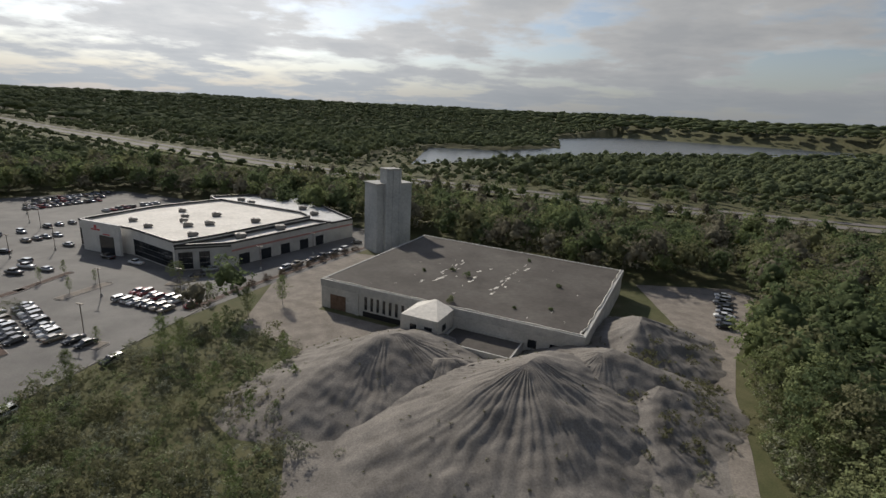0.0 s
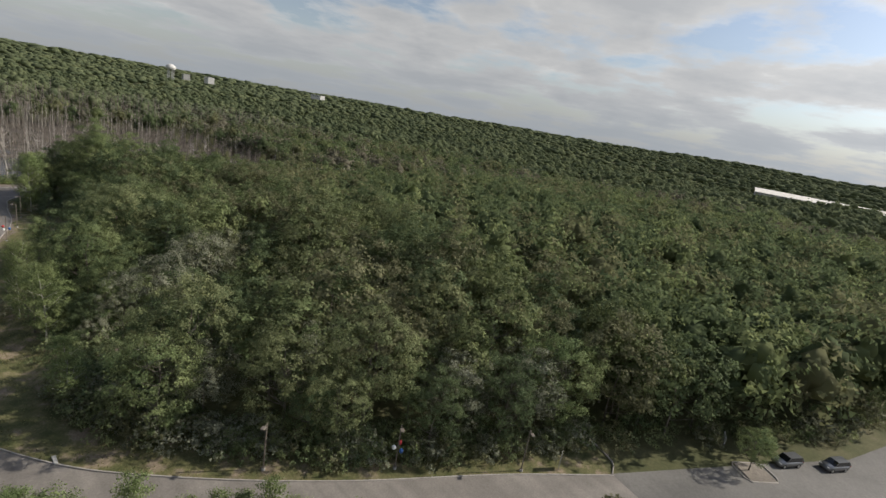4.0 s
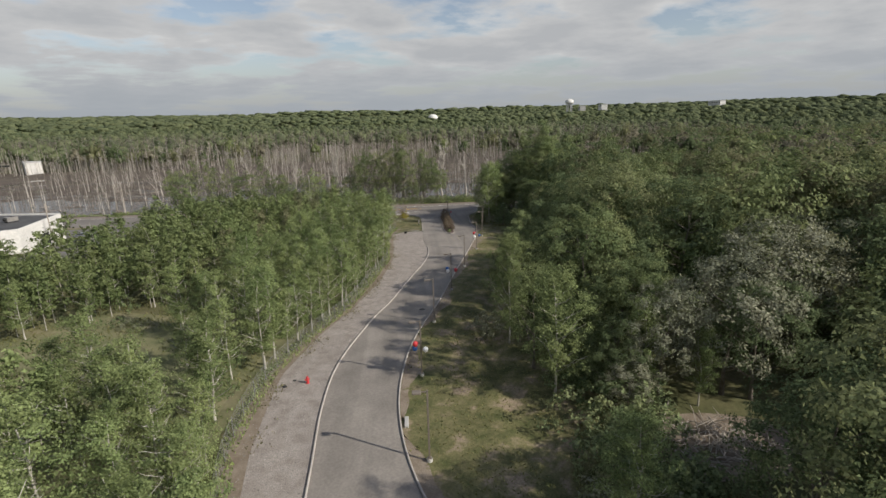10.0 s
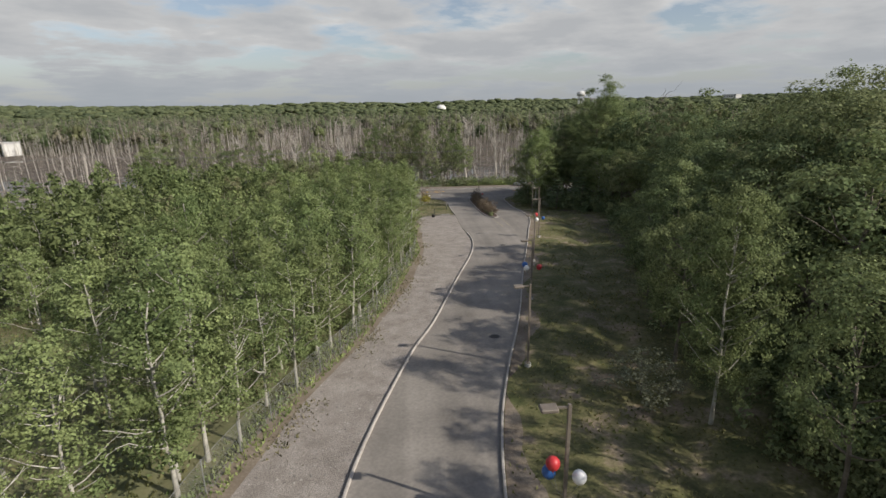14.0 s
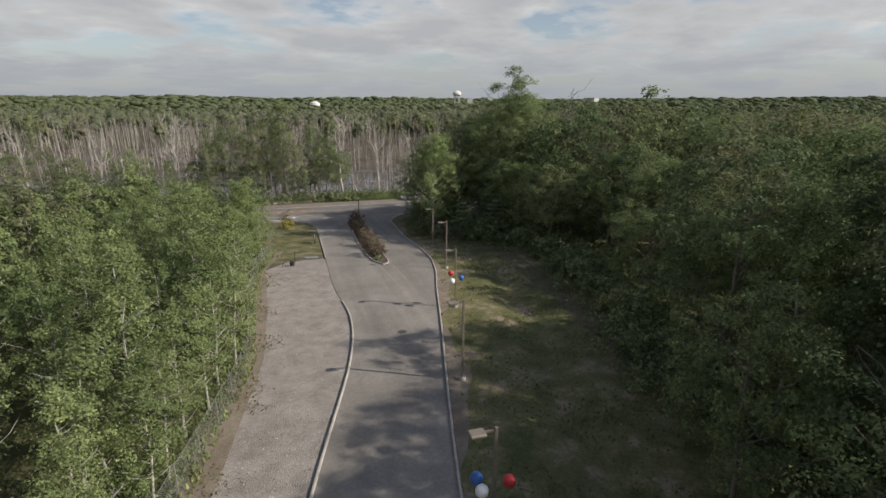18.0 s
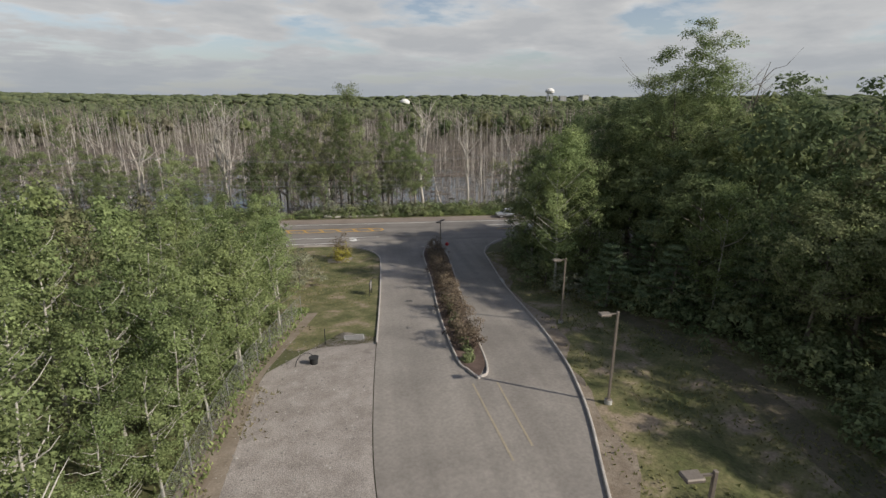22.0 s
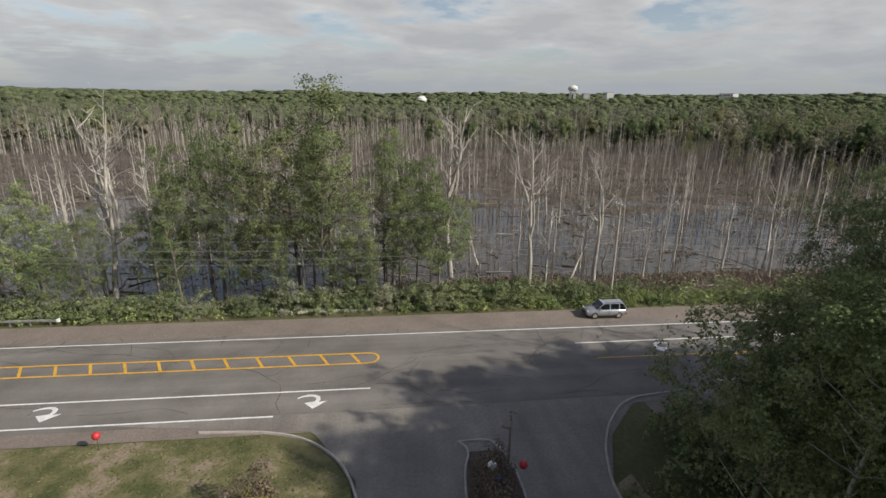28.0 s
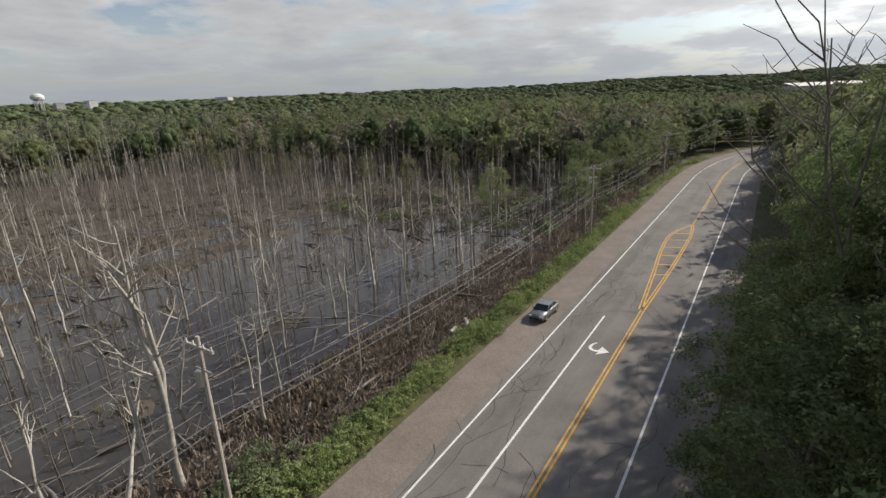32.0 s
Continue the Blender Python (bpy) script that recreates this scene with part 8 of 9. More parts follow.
g = np.random.default_rng(9)
for i in range(17):
    k = i / 16
    v = 160.0 + 40.5 * k
    uc = np.interp(v, [158, 171, 184, 199, 203], [36.0, 36.4, 37.2, 37.9, 38.0])
    if i % 3 == 0 and k < 0.45:
        small_shrub(uc - 0.3, v, 0.8, 0.5, M_SHRUB, "small bright green shrub in mulch", 30 + i)
    else:
        small_shrub(uc + 0.25 * math.sin(i * 2.1), v, 1.9 + 1.0 * g.uniform(), 1.05 + 0.4 * g.uniform(), M_PLUM, "bushy purple-brown shrub on the island", 30 + i)
for i in range(14):
    small_shrub(36.0 + 0.04 * i, 162 + i * 1.25, 0.5, 0.35, M_SHRUB, "low green plant in mulch", 60 + i)
small_shrub(24.2, 198.4, 4.0, 1.5, M_PLUM, "purple-leaved shrub on the lawn corner", 91)
small_shrub(24.6, 196.6, 2.6, 1.5, M_LIME, "golden yellow shrub on the lawn corner", 92)
strip("shrub_bed", [(22.6, 196.2), (22.4, 198.5)], [(25.6, 196.0), (26.0, 199.2)], 0.056, M_DIRT, "bare soil round the corner shrubs", "bed", 3, 0.8)
tree("olive_shrub", 20.6, 184.5, 1.35, 0, "large silvery olive shrub beside the fence", wide=0.9)
tree("olive_shrub", 18.2, 187.5, 1.2, 1, "large silvery olive shrub beside the fence")

# utility poles and cables on the swamp side
UP = [(-145, 229.2), (-78, 229.2), (-10.5, 229.0), (58.2, 228.9), (125.6, 228.6), (190, 228.4), (250, 222), (305, 204)]
tops = []
for i, (u, v) in enumerate(UP):
    t = thing("utility_pole", "weathered timber utility pole with crossarm and cables", "utility pole", at_uv(u, v, 0, 0), "utility poles")
    bm = bmesh.new()
    cyl(bm, 0, 0, -0.5, 12.4, 0.17, 0.11, 9)
    part("pole", bm, M_POLE, t)
    part("crossarm", boxes((-0.06, -1.2, 11.7, 0.06, 1.2, 11.84)), M_POLE, t)
    for k in (-1.1, -0.4, 0.5, 1.1):
        bm = bmesh.new()
        cyl(bm, 0, k, 11.84, 12.06, 0.05, 0.03, 6)
        part("insulator", bm, M_LAMP, t)
    if i in (3, 4, 2):
        bm = bmesh.new()
        cyl(bm, 0.0, 0.45, 9.4, 10.3, 0.24, 0.24, 10)
        part("transformer", bm, M_STEEL, t, "grey transformer can")
        part("bracket", boxes((-0.04, -0.7, 10.4, 0.04, 0.7, 10.5)), M_STEEL, t)
    x, y = XY(u, v)
    tops.append((x, y, gz(x, y)))
wires = thing("overhead_cables", "sagging overhead power and phone cables", "cables")
for (x0, y0, z0), (x1, y1, z1) in zip(tops, tops[1:]):
    for dv, h, sag, r in ((-1.1, 12.05, 1.1, 0.016), (-0.4, 12.05, 1.1, 0.016), (0.5, 12.05, 1.1, 0.016), (1.1, 12.05, 1.1, 0.016), (0.15, 9.2, 1.0, 0.022), (0.15, 8.2, 1.1, 0.03), (-0.1, 7.4, 1.2, 0.034), (0.15, 6.7, 1.2, 0.03)):
        k = np.linspace(0, 1, 14)
        ox, oy = DV[0] * dv, DV[1] * dv
        p = np.stack([x0 + (x1 - x0) * k + ox, y0 + (y1 - y0) * k + oy, z0 + (z1 - z0) * k + h - 4 * sag * k * (1 - k)], 1)
        part("cable", tube_mesh("cable", [(p, np.full(14, r))], 3), M_WIRE, wires)

# guard rail
gr = thing("guard_rail", "galvanised steel guard rail along the shoulder", "guard rail")
prof = [(0, 0.45), (0.06, 0.50), (0.0, 0.58), (0.06, 0.66), (0.0, 0.74)]
us = np.linspace(-3.3, -60, 40)
V = []
for du, z in prof:
    x, y = XY(us, 226.9 - du + np.where(us > -5, 0.0, 0))
    V.append(np.stack([x, y, ground(x, y) + z - np.where(us > -4.5, 0.1, 0)], 1))
V = np.stack(V, 1).reshape(-1, 3)
i = (np.arange(39)[:, None] * 5 + np.arange(4)[None, :]).ravel()
part("beam", mesh_np("beam", V, np.stack([i, i + 1, i + 6, i + 5], 1)), M_STEEL, gr)
for u in np.arange(-4, -60, -2.0):
    part("post", boxes((-0.05, -0.02, -0.2, 0.05, 0.12, 0.72)), M_STEEL, gr, at=at_uv(float(u), 226.95))
part("end_cap", boxes((-0.05, -0.25, 0.42, 0.25, 0.05, 0.78), bevel=0.03), M_LAMP, gr, "white end cap", at_uv(-3.2, 226.95))

# logs and rubble on the bank
for i, (u, v, L, r, tn) in enumerate(((27, 228.0, 7.5, 0.24, 4), (22.5, 228.4, 2.6, 0.2, 20), (20, 228.2, 1.6, 0.3, -30), (24, 229, 3.2, 0.16, -12), (88, 230.5, 2.2, 0.3, 40), (86, 231, 1.4, 0.26, 10))):
    t = thing("log", "cut pale log lying on the bank", "log", at_uv(u, v, tn, r * 0.7), "logs on the bank")
    bm = bmesh.new()
    cyl(bm, 0, 0, -L / 2, L / 2, r, r * 0.8, 9)
    bm.transform(Matrix.Rotation(radians(90), 4, "Y"))
    part("stem", bm, M_SNAG, t)

# ---- cars ----
def car_meshes(kind):
    """Body, cabin glass, roof, wheel, rim and lamps of a car kind, nose towards +x, in metres."""
    L, W, H, hood, deck = {"sedan": (4.7, 1.82, 1.45, 0.93, 1.02), "suv": (4.6, 1.84, 1.68, 1.05, 1.08), "pickup": (5.6, 1.95, 1.80, 1.12, 1.10)}[kind]
    bm = bmesh.new()
    st = {"sedan": [(-L / 2, 0.62, 0.95), (-L / 2 + 0.12, 0.36, deck), (-1.35, 0.24, deck), (-0.2, 0.2, 0.98), (0.95, 0.22, 0.97), (L / 2 - 0.35, 0.26, hood - 0.08), (L / 2 - 0.05, 0.34, 0.72), (L / 2, 0.45, 0.62)],
          "suv": [(-L / 2, 0.5, 1.0), (-L / 2 + 0.08, 0.36, 1.06), (-1.2, 0.28, 1.06), (-0.2, 0.24, 1.06), (0.9, 0.26, 1.06), (L / 2 - 0.35, 0.30, hood - 0.06), (L / 2 - 0.05, 0.36, 0.8), (L / 2, 0.48, 0.68)],
          "pickup": [(-L / 2, 0.5, 1.05), (-L / 2 + 0.06, 0.42, 1.12), (-1.2, 0.34, 1.12), (0.1, 0.32, 1.12), (1.2, 0.34, 1.12), (L / 2 - 0.3, 0.38, hood), (L / 2 - 0.04, 0.42, 0.9), (L / 2, 0.5, 0.75)]}[kind]
    rings = []
    for x, z0, z1 in st:
        k = 0.86 if abs(x) > L / 2 - 0.1 else (0.95 if abs(x) > L / 2 - 0.45 else 1.0)
        w = W / 2 * k
        rings.append([bm.verts.new(q) for q in ((x, -w * 0.94, z0), (x, -w, (z0 + z1) / 2), (x, -w * 0.92, z1), (x, 0, z1 + 0.03), (x, w * 0.92, z1), (x, w, (z0 + z1) / 2), (x, w * 0.94, z0))])
    for a, b in zip(rings, rings[1:]):
        for i in range(7):
            bm.faces.new((a[i], a[(i + 1) % 7], b[(i + 1) % 7], b[i]))
    bm.faces.new(rings[0][::-1])
    bm.faces.new(rings[-1])
    for f in bm.faces:
        f.smooth = True
    body = mesh_bm("car_body", bm)
    cab = {"sedan": (-1.75, -0.95, 0.45, 1.15), "suv": (-2.18, -1.85, 0.45, 1.15), "pickup": (-0.75, -0.55, 0.85, 1.5)}[kind]
    zb = 1.0 if kind == "sedan" else 1.08

    def cabin(grow, z0, z1, k0, k1):
        b2 = bmesh.new()
        lo = [(cab[0] * k0 + cab[1] * (1 - k0)), (cab[3] * k0 + cab[2] * (1 - k0))]
        hi = [(cab[0] * (1 - k1) + cab[1] * k1), (cab[3] * (1 - k1) + cab[2] * k1)]
        wl, wh = W / 2 * (0.90 - 0.12 * (1 - k0)) + grow, W / 2 * (0.90 - 0.14 * k1) + grow
        q = [b2.verts.new(p) for p in ((lo[0], -wl, z0), (lo[1], -wl, z0), (lo[1], wl, z0), (lo[0], wl, z0), (hi[0], -wh, z1), (hi[1], -wh, z1), (hi[1], wh, z1), (hi[0], wh, z1))]
        for f in ((0, 1, 5, 4), (1, 2, 6, 5), (2, 3, 7, 6), (3, 0, 4, 7), (4, 5, 6, 7)):
            b2.faces.new([q[i] for i in f])
        return b2
    glass = mesh_bm("cabin_glass", cabin(0.0, zb - 0.03, H - 0.03, 1.0, 1.0))
    b2 = bmesh.new()
    wh = W / 2 * 0.76
    # roof panel whose corners run down into the pillars
    top = [b2.verts.new((x, y, H + (0.02 if abs(y) < wh * 0.7 else 0.0))) for x in (cab[1] - 0.05, (cab[1] + cab[2]) / 2, cab[2] + 0.05) for y in (-wh - 0.03, -wh * 0.5, wh * 0.5, wh + 0.03)]
    for a in range(2):
        for c in range(3):
            b2.faces.new((top[a * 4 + c], top[a * 4 + c + 1], top[a * 4 + c + 5], top[a * 4 + c + 4]))
    for s in (-1, 1):
        for x0, x1, c in ((cab[0], cab[1], 0), (cab[3], cab[2], 8)):
            cv = top[c + (0 if s < 0 else 3)]
            wl = W / 2 * 0.90 + 0.015
            e = 0.06 if x1 > 0 else -0.06
            q = [b2.verts.new(v) for v in ((x0 + e, s * wl, zb), (x0 - e, s * wl, zb), (cv.co.x - 2 * e, s * (wh + 0.02), H - 0.02))]
            b2.faces.new((cv, q[0], q[1], q[2]))
    roof = mesh_bm("car_roof", b2)
    b2 = bmesh.new()
    r = 0.33 if kind == "sedan" else 0.37
    bmesh.ops.create_cone(b2, cap_ends=True, segments=14, radius1=r, radius2=r, depth=0.22, matrix=Matrix.Rotation(radians(90), 4, "X"))
    tyre = mesh_bm("tyre", b2)
    b2 = bmesh.new()
    bmesh.ops.create_cone(b2, cap_ends=True, segments=12, radius1=r * 0.62, radius2=r * 0.62, depth=0.235, matrix=Matrix.Rotation(radians(90), 4, "X"))
    rim = mesh_bm("rim", b2)
    b2 = boxes((-0.06, -0.2, -0.07, 0.06, 0.2, 0.07), bevel=0.02)
    lamp = mesh_bm("lamp", b2)
    tyre.materials.append(M_RUBBER)
    rim.materials.append(M_STEEL)
    glass.materials.append(M_CARGLASS)
    return dict(L=L, W=W, r=r, body=body, glass=glass, roof=roof, tyre=tyre, rim=rim, lamp=lamp, H=H)


CARS = {k: car_meshes(k) for k in ("sedan", "suv", "pickup")}
PAINT = {"white": (0.72, 0.72, 0.71), "silver": (0.36, 0.37, 0.385), "grey": (0.16, 0.165, 0.17), "black": (0.018, 0.018, 0.02), "red": (0.24, 0.015, 0.02), "blue": (0.03, 0.075, 0.16), "tan": (0.26, 0.22, 0.16)}
PAINTS = {}
for k, c in PAINT.items():
    m = mat("car_paint_" + k, c, tuple(x * 0.94 for x in c), 1.0, 0.28, 0.35 if k in ("silver", "grey") else 0.0, spec=0.6)
    m.node_tree.nodes["Principled BSDF"].inputs["Coat Weight"].default_value = 0.6
    PAINTS[k] = m
LAMPS = {}


def tinted(me, key, m):
    if (me.name, key) not in LAMPS:
        c = me.copy()
        c.materials.clear()
        c.materials.append(m)
        LAMPS[me.name, key] = c
    return LAMPS[me.name, key]


def car(kind, col, at, label="", group="cars in the car park", fine=False):
    c = CARS[kind]
    t = thing("car" if kind != "pickup" else "pickup_truck", label or "parked %s %s in the dealership lot" % (col, {"sedan": "saloon car", "suv": "sport utility car", "pickup": "pickup truck"}[kind]), "car", at, group)
    part("body", tinted(c["body"], col, PAINTS[col]), None, t)
    part("glasshouse", c["glass"], None, t)
    part("roof", tinted(c["roof"], col, PAINTS[col]), None, t)
    for x in (-c["L"] * 0.29, c["L"] * 0.31):
        for y in (-c["W"] / 2 + 0.12, c["W"] / 2 - 0.12):
            w = part("wheel", c["tyre"], None, t, at=pose(x, y, c["r"]))
            part("rim", c["rim"], None, w)
    for y in (-0.62, 0.62):
        part("headlight", tinted(c["lamp"], "head", M_LAMP), None, t, at=pose(c["L"] / 2 - 0.12, y, 0.70 if kind == "sedan" else 0.84))
        part("taillight", tinted(c["lamp"], "tail", M_TAIL), None, t, at=pose(-c["L"] / 2 + 0.04, y, 0.82 if kind == "sedan" else 0.92))
    if fine:
        H, W, L = c["H"], c["W"], c["L"]
        zb = 1.0 if kind == "sedan" else 1.08
        for y in (-1, 1):
            for x in ((-0.35,) if kind == "sedan" else (-0.30, -1.35)):
                bm = bmesh.new()
                q = [bm.verts.new(p) for p in ((x - 0.06, y * (W / 2 * 0.90 + 0.012), zb - 0.02), (x + 0.06, y * (W / 2 * 0.90 + 0.012), zb - 0.02), (x + 0.05, y * (W / 2 * 0.76 + 0.014), H - 0.02), (x - 0.05, y * (W / 2 * 0.76 + 0.014), H - 0.02))]
                bm.faces.new(q)
                part("pillar", bm, PAINTS[col], t)
            part("wing_mirror", boxes((0.72, min(y * 0.88, y * 1.06), zb + 0.0, 0.86, max(y * 0.88, y * 1.06), zb + 0.15), bevel=0.03), PAINTS[col], t)
            part("sill", boxes((-L / 2 + 1.3, min(y * W * 0.46, y * W * 0.505), 0.24, L / 2 - 1.25, max(y * W * 0.46, y * W * 0.505), 0.36)), M_RUBBER, t, "black plastic sill")
            part("door_line", boxes((-0.22, min(y * W * 0.49, y * W * 0.507), 0.42, -0.20, max(y * W * 0.49, y * W * 0.507), zb - 0.12)), M_RUBBER, t)
            if kind == "suv":
                part("roof_rail", boxes((-1.7, y * 0.56 - 0.02, H + 0.03, 0.25, y * 0.56 + 0.02, H + 0.075), bevel=0.01), M_RUBBER, t, "black roof rail")
        part("front_bumper", boxes((L / 2 - 0.2, -W * 0.42, 0.36, L / 2 + 0.04, W * 0.42, 0.56), bevel=0.05), M_RUBBER, t, "dark front bumper")
        part("rear_bumper", boxes((-L / 2 - 0.04, -W * 0.42, 0.40, -L / 2 + 0.2, W * 0.42, 0.62), bevel=0.05), M_RUBBER, t, "dark rear bumper")
        part("grille", boxes((L / 2 - 0.06, -0.4, 0.62, L / 2 + 0.02, 0.4, 0.74)), M_DARK, t)
    return t


g = np.random.default_rng(31)
COLS = ["white", "silver", "grey", "black", "silver", "white", "grey", "black", "red", "blue", "silver", "tan"]


def row(u0, v0, u1, v1, n, turn, skip=0.06, kinds=("sedan", "suv", "sedan", "suv"), cols=COLS):
    for i in range(n):
        if g.uniform() < skip:
            continue
        k = i / max(1, n - 1)
        car(kinds[int(g.integers(len(kinds)))], cols[int(g.integers(len(cols)))], at_uv(u0 + (u1 - u0) * k + g.normal(0, 0.1), v0 + (v1 - v0) * k + g.normal(0, 0.1), turn + g.normal(0, 1.5) + (180 if g.uniform() < 0.3 else 0), 0.055))


# heading is measured from the u axis; rows run along u, cars stand across them
row(149, -40.5, 126, -36.8, 9, 98)
row(149.5, -46.2, 124, -42.8, 10, 98)
row(123.5, -44.5, 116, -45.5, 3, 98)
row(137, -63.5, 121, -66.5, 7, 98)
row(139, -69.0, 119, -72.0, 8, 98, cols=["red", "silver", "white", "red", "silver", "grey"])
row(209, -40.1, 195, -40.2, 4, 98)
row(186, -18.5, 214, -24.0, 9, 75)
row(299, -60, 304, -84, 6, 8, 0.2)
row(299.5, -105, 302.5, -140, 13, 5)
row(281, -95, 282.5, -126, 12, 5)
row(289, -98, 291.5, -132, 12, 5)
row(254, -116, 257, -141, 9, 12)
row(246, -49, 248, -71, 8, 5)
row(232, -43.3, 232.8, -60.4, 6, 5)
row(235.3, -65.4, 234.4, -76.4, 4, 5)
row(219, -72.2, 220.3, -82.6, 4, 8)
row(237.8, -86, 238.5, -95.3, 3, 5)
for k, c, u, v, tn in (("pickup", "white", 165, -82.3, 10), ("pickup", "black", 178, -80, 8), ("pickup", "grey", 181, -55.5, 20), ("sedan", "silver", 177.7, -62.4, 15), ("suv", "white", 98.6, -25.2, 105), ("suv", "black", 104, -45, 100), ("suv", "grey", 122, -4.6, 150), ("suv", "grey", 115.5, 0.6, 150), ("pickup", "white", 185, -60, 20), ("suv", "silver", 191, -62, 20),
                       ("sedan", "black", 139.5, -87, 60), ("suv", "silver", 141.6, -93, 60), ("sedan", "grey", 142.5, -100, 80), ("sedan", "black", 143.0, -104.5, 80), ("suv", "white", 144.0, -131, 85), ("suv", "silver", 125.2, -109, 95), ("pickup", "tan", 125.6, -114.5, 95), ("sedan", "black", 125.8, -121.5, 95), ("pickup", "black", 126.0, -127, 95), ("suv", "grey", 126.4, -133, 95), ("suv", "white", 126.8, -139, 95),
                       ("suv", "blue", 218, -60, 30), ("sedan", "black", 208, -62, 40), ("sedan", "silver", 203, -79, 10), ("sedan", "black", 130, -150, 60)):
    car(k, c, at_uv(u, v, tn, 0.055))
for i in range(8):
    x, y = 93 - i * 1.9 + g.normal(0, 0.2), 151.5 - i * 3.7
    car(("sedan", "suv", "pickup")[i % 3], COLS[i % 8], pose(x, y, 5.06, 0, 0, 158 + g.normal(0, 4)), "dusty car parked at the edge of the dirt yard", "cars by the dirt yard")
car("suv", "silver", at_uv(55.6, 224.6, 180, 0.05), "silver estate car parked on the road's shoulder", "", True)
car("sedan", "grey", at_uv(94.2, 224.2, 178, 0.05), "dark grey saloon car parked on the road's shoulder", "", True)
car("sedan", "black", at_uv(-56, 166, 60, 0.055), "dark car parked beside the white shop", "")
car("sedan", "grey", at_uv(-66, 184, 20, 0.055), "grey car parked beside the white shop", "")
for s, q, c in ((0.25, -2.5, "white"), (0.42, 2.5, "black"), (0.56, -2.5, "silver"), (0.63, 17, "white")):
    h = np.asarray(shifted(hwu, q))[int(s * (len(hwu) - 1))]
    car("suv", c, at_uv(float(h[0]), float(h[1]), 30, 0.92), "car on the far highway", "cars on the highway")

# car park lamps, planted strips, small trees
def lot_lamp(u, v):
    t = thing("lamp_post", "slim dark car park lamp post with twin heads", "lamp post", at_uv(u, v, 20, 0.04), "car park lamp posts")
    bm = bmesh.new()
    bmesh.ops.create_cone(bm, cap_ends=True, segments=10, radius1=0.3, radius2=0.3, depth=0.9, matrix=Matrix.Translation((0, 0, 0.4)))
    part("footing", bm, M_CONC, t)
    part("pole", boxes((-0.07, -0.07, 0.8, 0.07, 0.07, 8.0)), M_BRONZE, t)
    for k in (-1, 1):
        part("lamp_head", boxes((min(k * 0.15, k * 0.95), -0.22, 7.85, max(k * 0.15, k * 0.95), 0.22, 8.02), bevel=0.03), M_BRONZE, t)


for u, v in ((168.8, -40), (200, -61), (237.8, -84), (251, -85), (200.6, -74), (143.8, -61.8), (121, -47.5), (128.5, -75), (131, -104), (131.5, -128), (269.7, -91), (225, -40), (283, -60), (262, -45)):
    lot_lamp(u, v)
BEDS = [((159, -33), (164.5, -52), 2.6), ((149.7, -54), (153, -68), 3.0), ((164, -50), (171, -66), 2.4), ((117.5, -70), (119.5, -82), 2.4), ((120, -82), (122.5, -118), 2.2), ((122.5, -118), (123.5, -150), 2.0), ((138, -78), (141.5, -83), 4.0), ((152, -36), (124, -33.5), 2.4), ((117, -46), (113, -47.5), 3.5), ((106.5, 4.5), (110, 2), 4.0)]
for (a, b), (c, d), w in BEDS:
    q = np.array([c - a, d - b])
    L = np.hypot(*q)
    n_ = np.array([-q[1], q[0]]) / L * w / 2
    e = q / L
    p0, p1 = np.array([a, b]), np.array([c, d])
    strip("planting_bed", [p0 - n_, p1 - n_], [p0 + n_, p1 + n_], 0.17, M_MULCH if w < 2.9 else M_DIRT, "raised mulch bed in the car park", "flower bed", 2)
    ring = [p0 - n_, p0 - n_ * 0.6 - e * 0.6, p0 + n_ * 0.6 - e * 0.6, p0 + n_, p1 + n_, p1 + n_ * 0.6 + e * 0.6, p1 - n_ * 0.6 + e * 0.6, p1 - n_, p0 - n_]
    kerb("bed_kerb", ring, "pale kerb round a car park bed")
sheet("big_bed", [(108.4, -12.6), (111.6, -28), (123, -24), (137.5, -27.4), (134, -20), (118, -12)], 0.17, M_MULCH, "wide mulch bed in the car park", "flower bed", 6.0)
kerb("bed_kerb", [(108.4, -12.6), (111.6, -28), (123, -24), (137.5, -27.4), (134, -20), (118, -12), (108.4, -12.6)], "pale kerb round a car park bed")
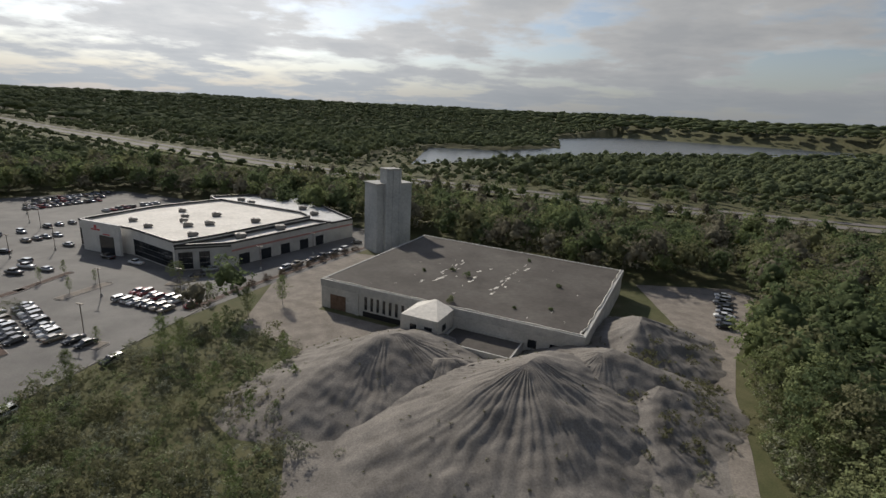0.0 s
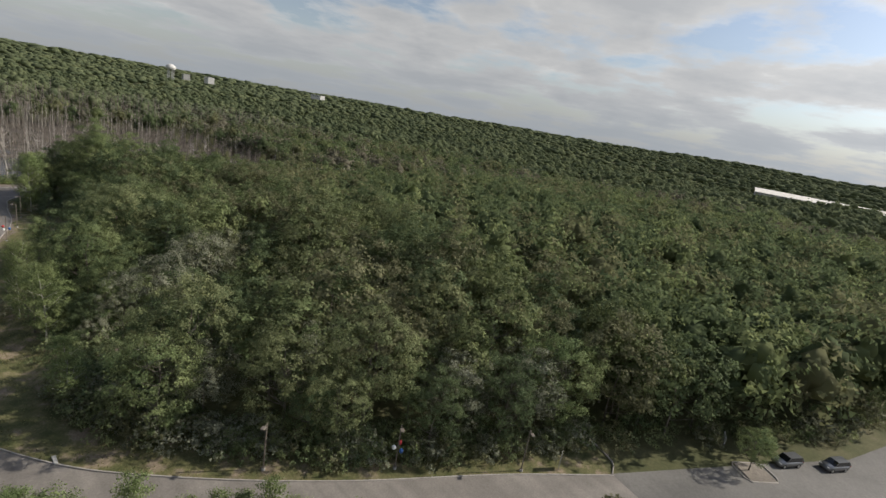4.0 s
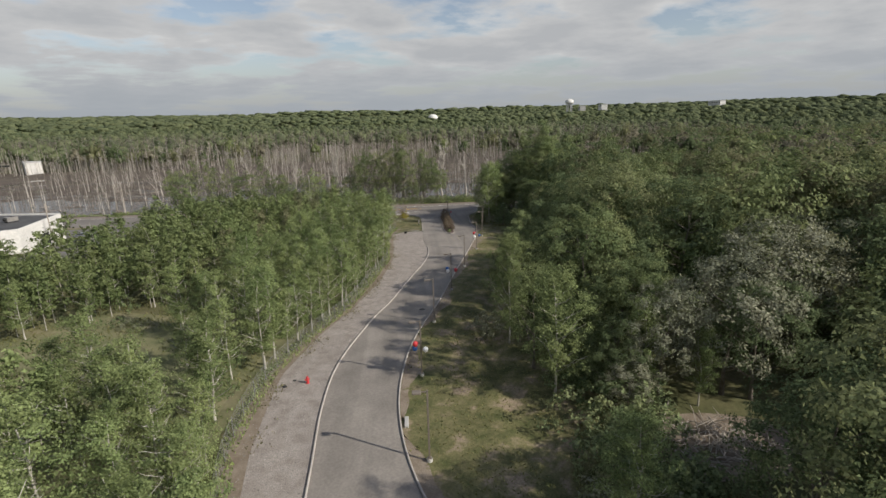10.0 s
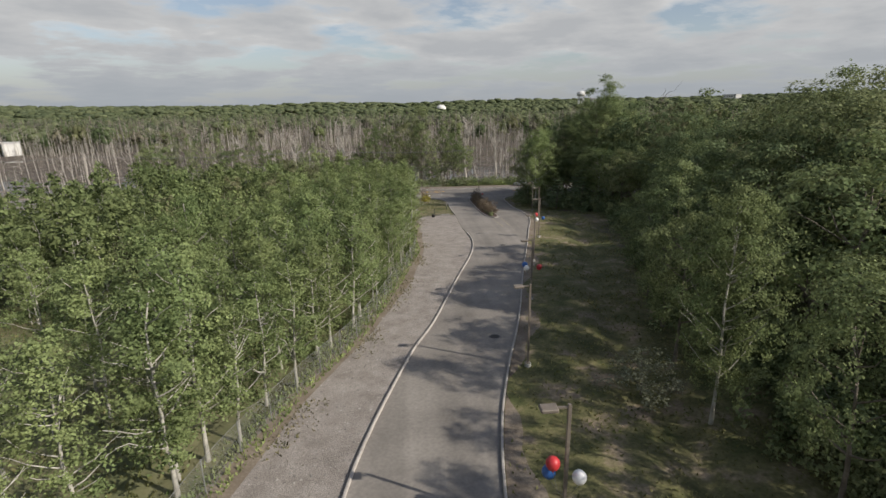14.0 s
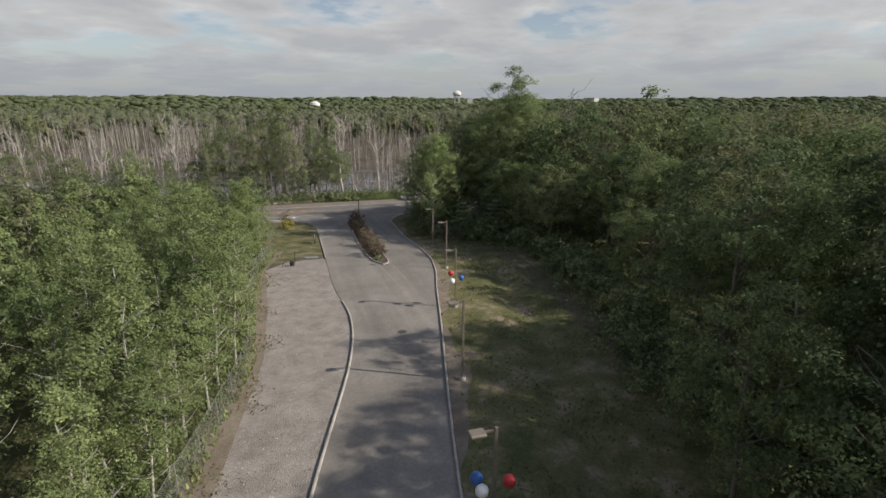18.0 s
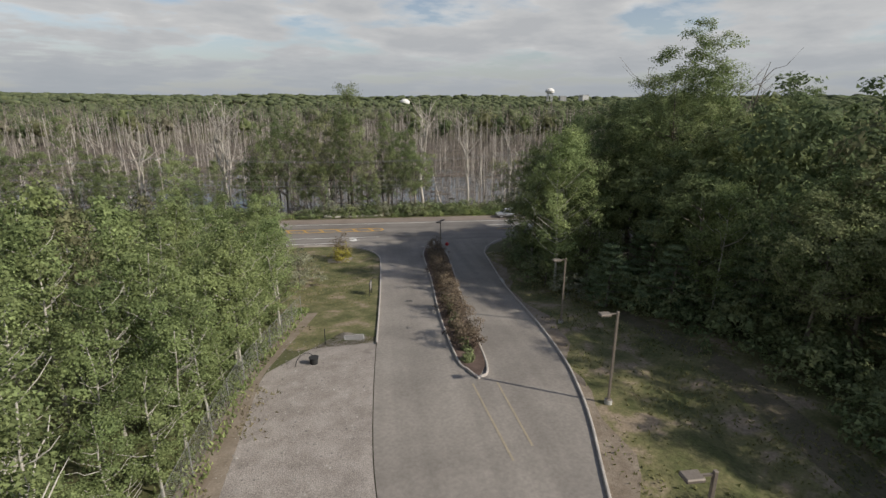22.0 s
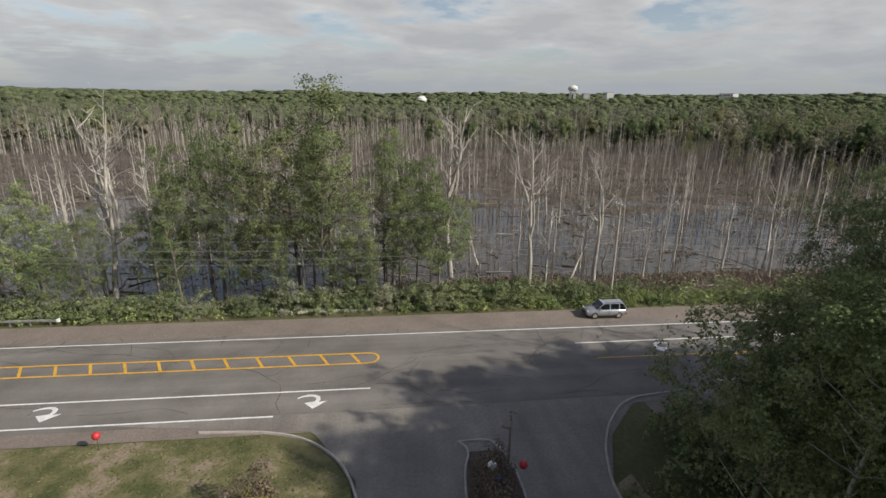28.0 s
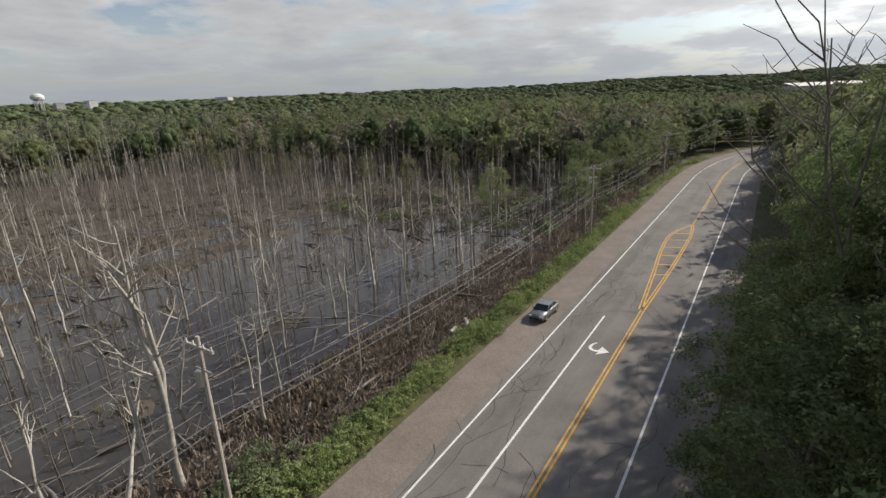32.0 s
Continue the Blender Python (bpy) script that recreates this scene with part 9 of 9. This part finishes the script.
for i, (k, u, v, s) in enumerate((("maple", 123.2, -22.5, 0.52), ("maple", 139.5, -80.6, 0.5), ("birch", 119.6, -77.6, 0.42), ("aspen", 167.9, -57, 0.5), ("aspen", 170, -64, 0.5), ("aspen", 152.8, -58, 0.5), ("aspen", 156, -66, 0.45), ("birch", 99.4, -35.5, 0.62), ("birch", 96.6, -51.5, 0.78), ("birch", 95.0, -54.5, 0.7), ("birch", 102.6, -77, 0.62), ("birch", 101.9, -87.5, 0.66), ("maple", 107.8, 4.0, 0.55), ("shrub", 109.8, -15, 0.8), ("shrub", 112, -26.5, 0.75), ("aspen", 114, -47, 0.5), ("birch", 215.3, -53.3, 0.4), ("birch", 220.4, -61.5, 0.4), ("olive_shrub", 159.5, -35.6, 1.1), ("olive_shrub", 162.2, -42.9, 1.1), ("olive_shrub", 147.4, -43.3, 1.2), ("maple", 193.5, -34.1, 0.4), ("birch", 219.2, -39.5, 0.55), ("birch", 226.0, -40.5, 0.5), ("maple", 127.7, -21.3, 0.6))):
    tree(k, u, v, s, i, "small planted tree in the car park", "car park trees")
for i in range(10):
    small_shrub(120.5 + i * 0.33, -86 - i * 6.2, 2.2, 1.6, M_PLUM if i % 2 else M_REED, "round purplish ornamental tree in a kerbed strip", 200 + i, lift=0.1)
for i in range(5):
    small_shrub(144.8 + i * 0.2, -113 - i * 3.5, 2.0, 1.2, M_SHRUB, "evergreen shrub against the dealership wall", 230 + i, lift=0.02)
# banner by the kerb, low sign
bn = thing("feather_banner", "white feather banner with red bars by the kerb", "banner", at_uv(82.0, 20.4, 30))
part("mast", boxes((-0.03, -0.03, 0, 0.03, 0.03, 2.6)), M_STEEL, bn)
part("cloth", boxes((0.03, -0.015, 0.4, 0.75, 0.015, 2.6), bevel=0.01), M_BALLW, bn)
part("printed_bar", boxes((0.15, -0.02, 0.7, 0.6, -0.0155, 1.0)), M_RED, bn)
part("printed_bar", boxes((0.2, -0.02, 1.3, 0.5, -0.0155, 2.2)), M_BLUE, bn)
sg = thing("yard_sign", "low white board sign on two posts", "sign", at_uv(111.8, 8.6, 20))
part("board", boxes((-1.1, -0.05, 0.5, 1.1, 0.05, 1.6), bevel=0.02), M_BALLW, sg)
part("post", boxes((-0.9, -0.06, -0.1, -0.78, 0.06, 0.5)), M_DARK, sg)
part("post", boxes((0.78, -0.06, -0.1, 0.9, 0.06, 0.5)), M_DARK, sg)
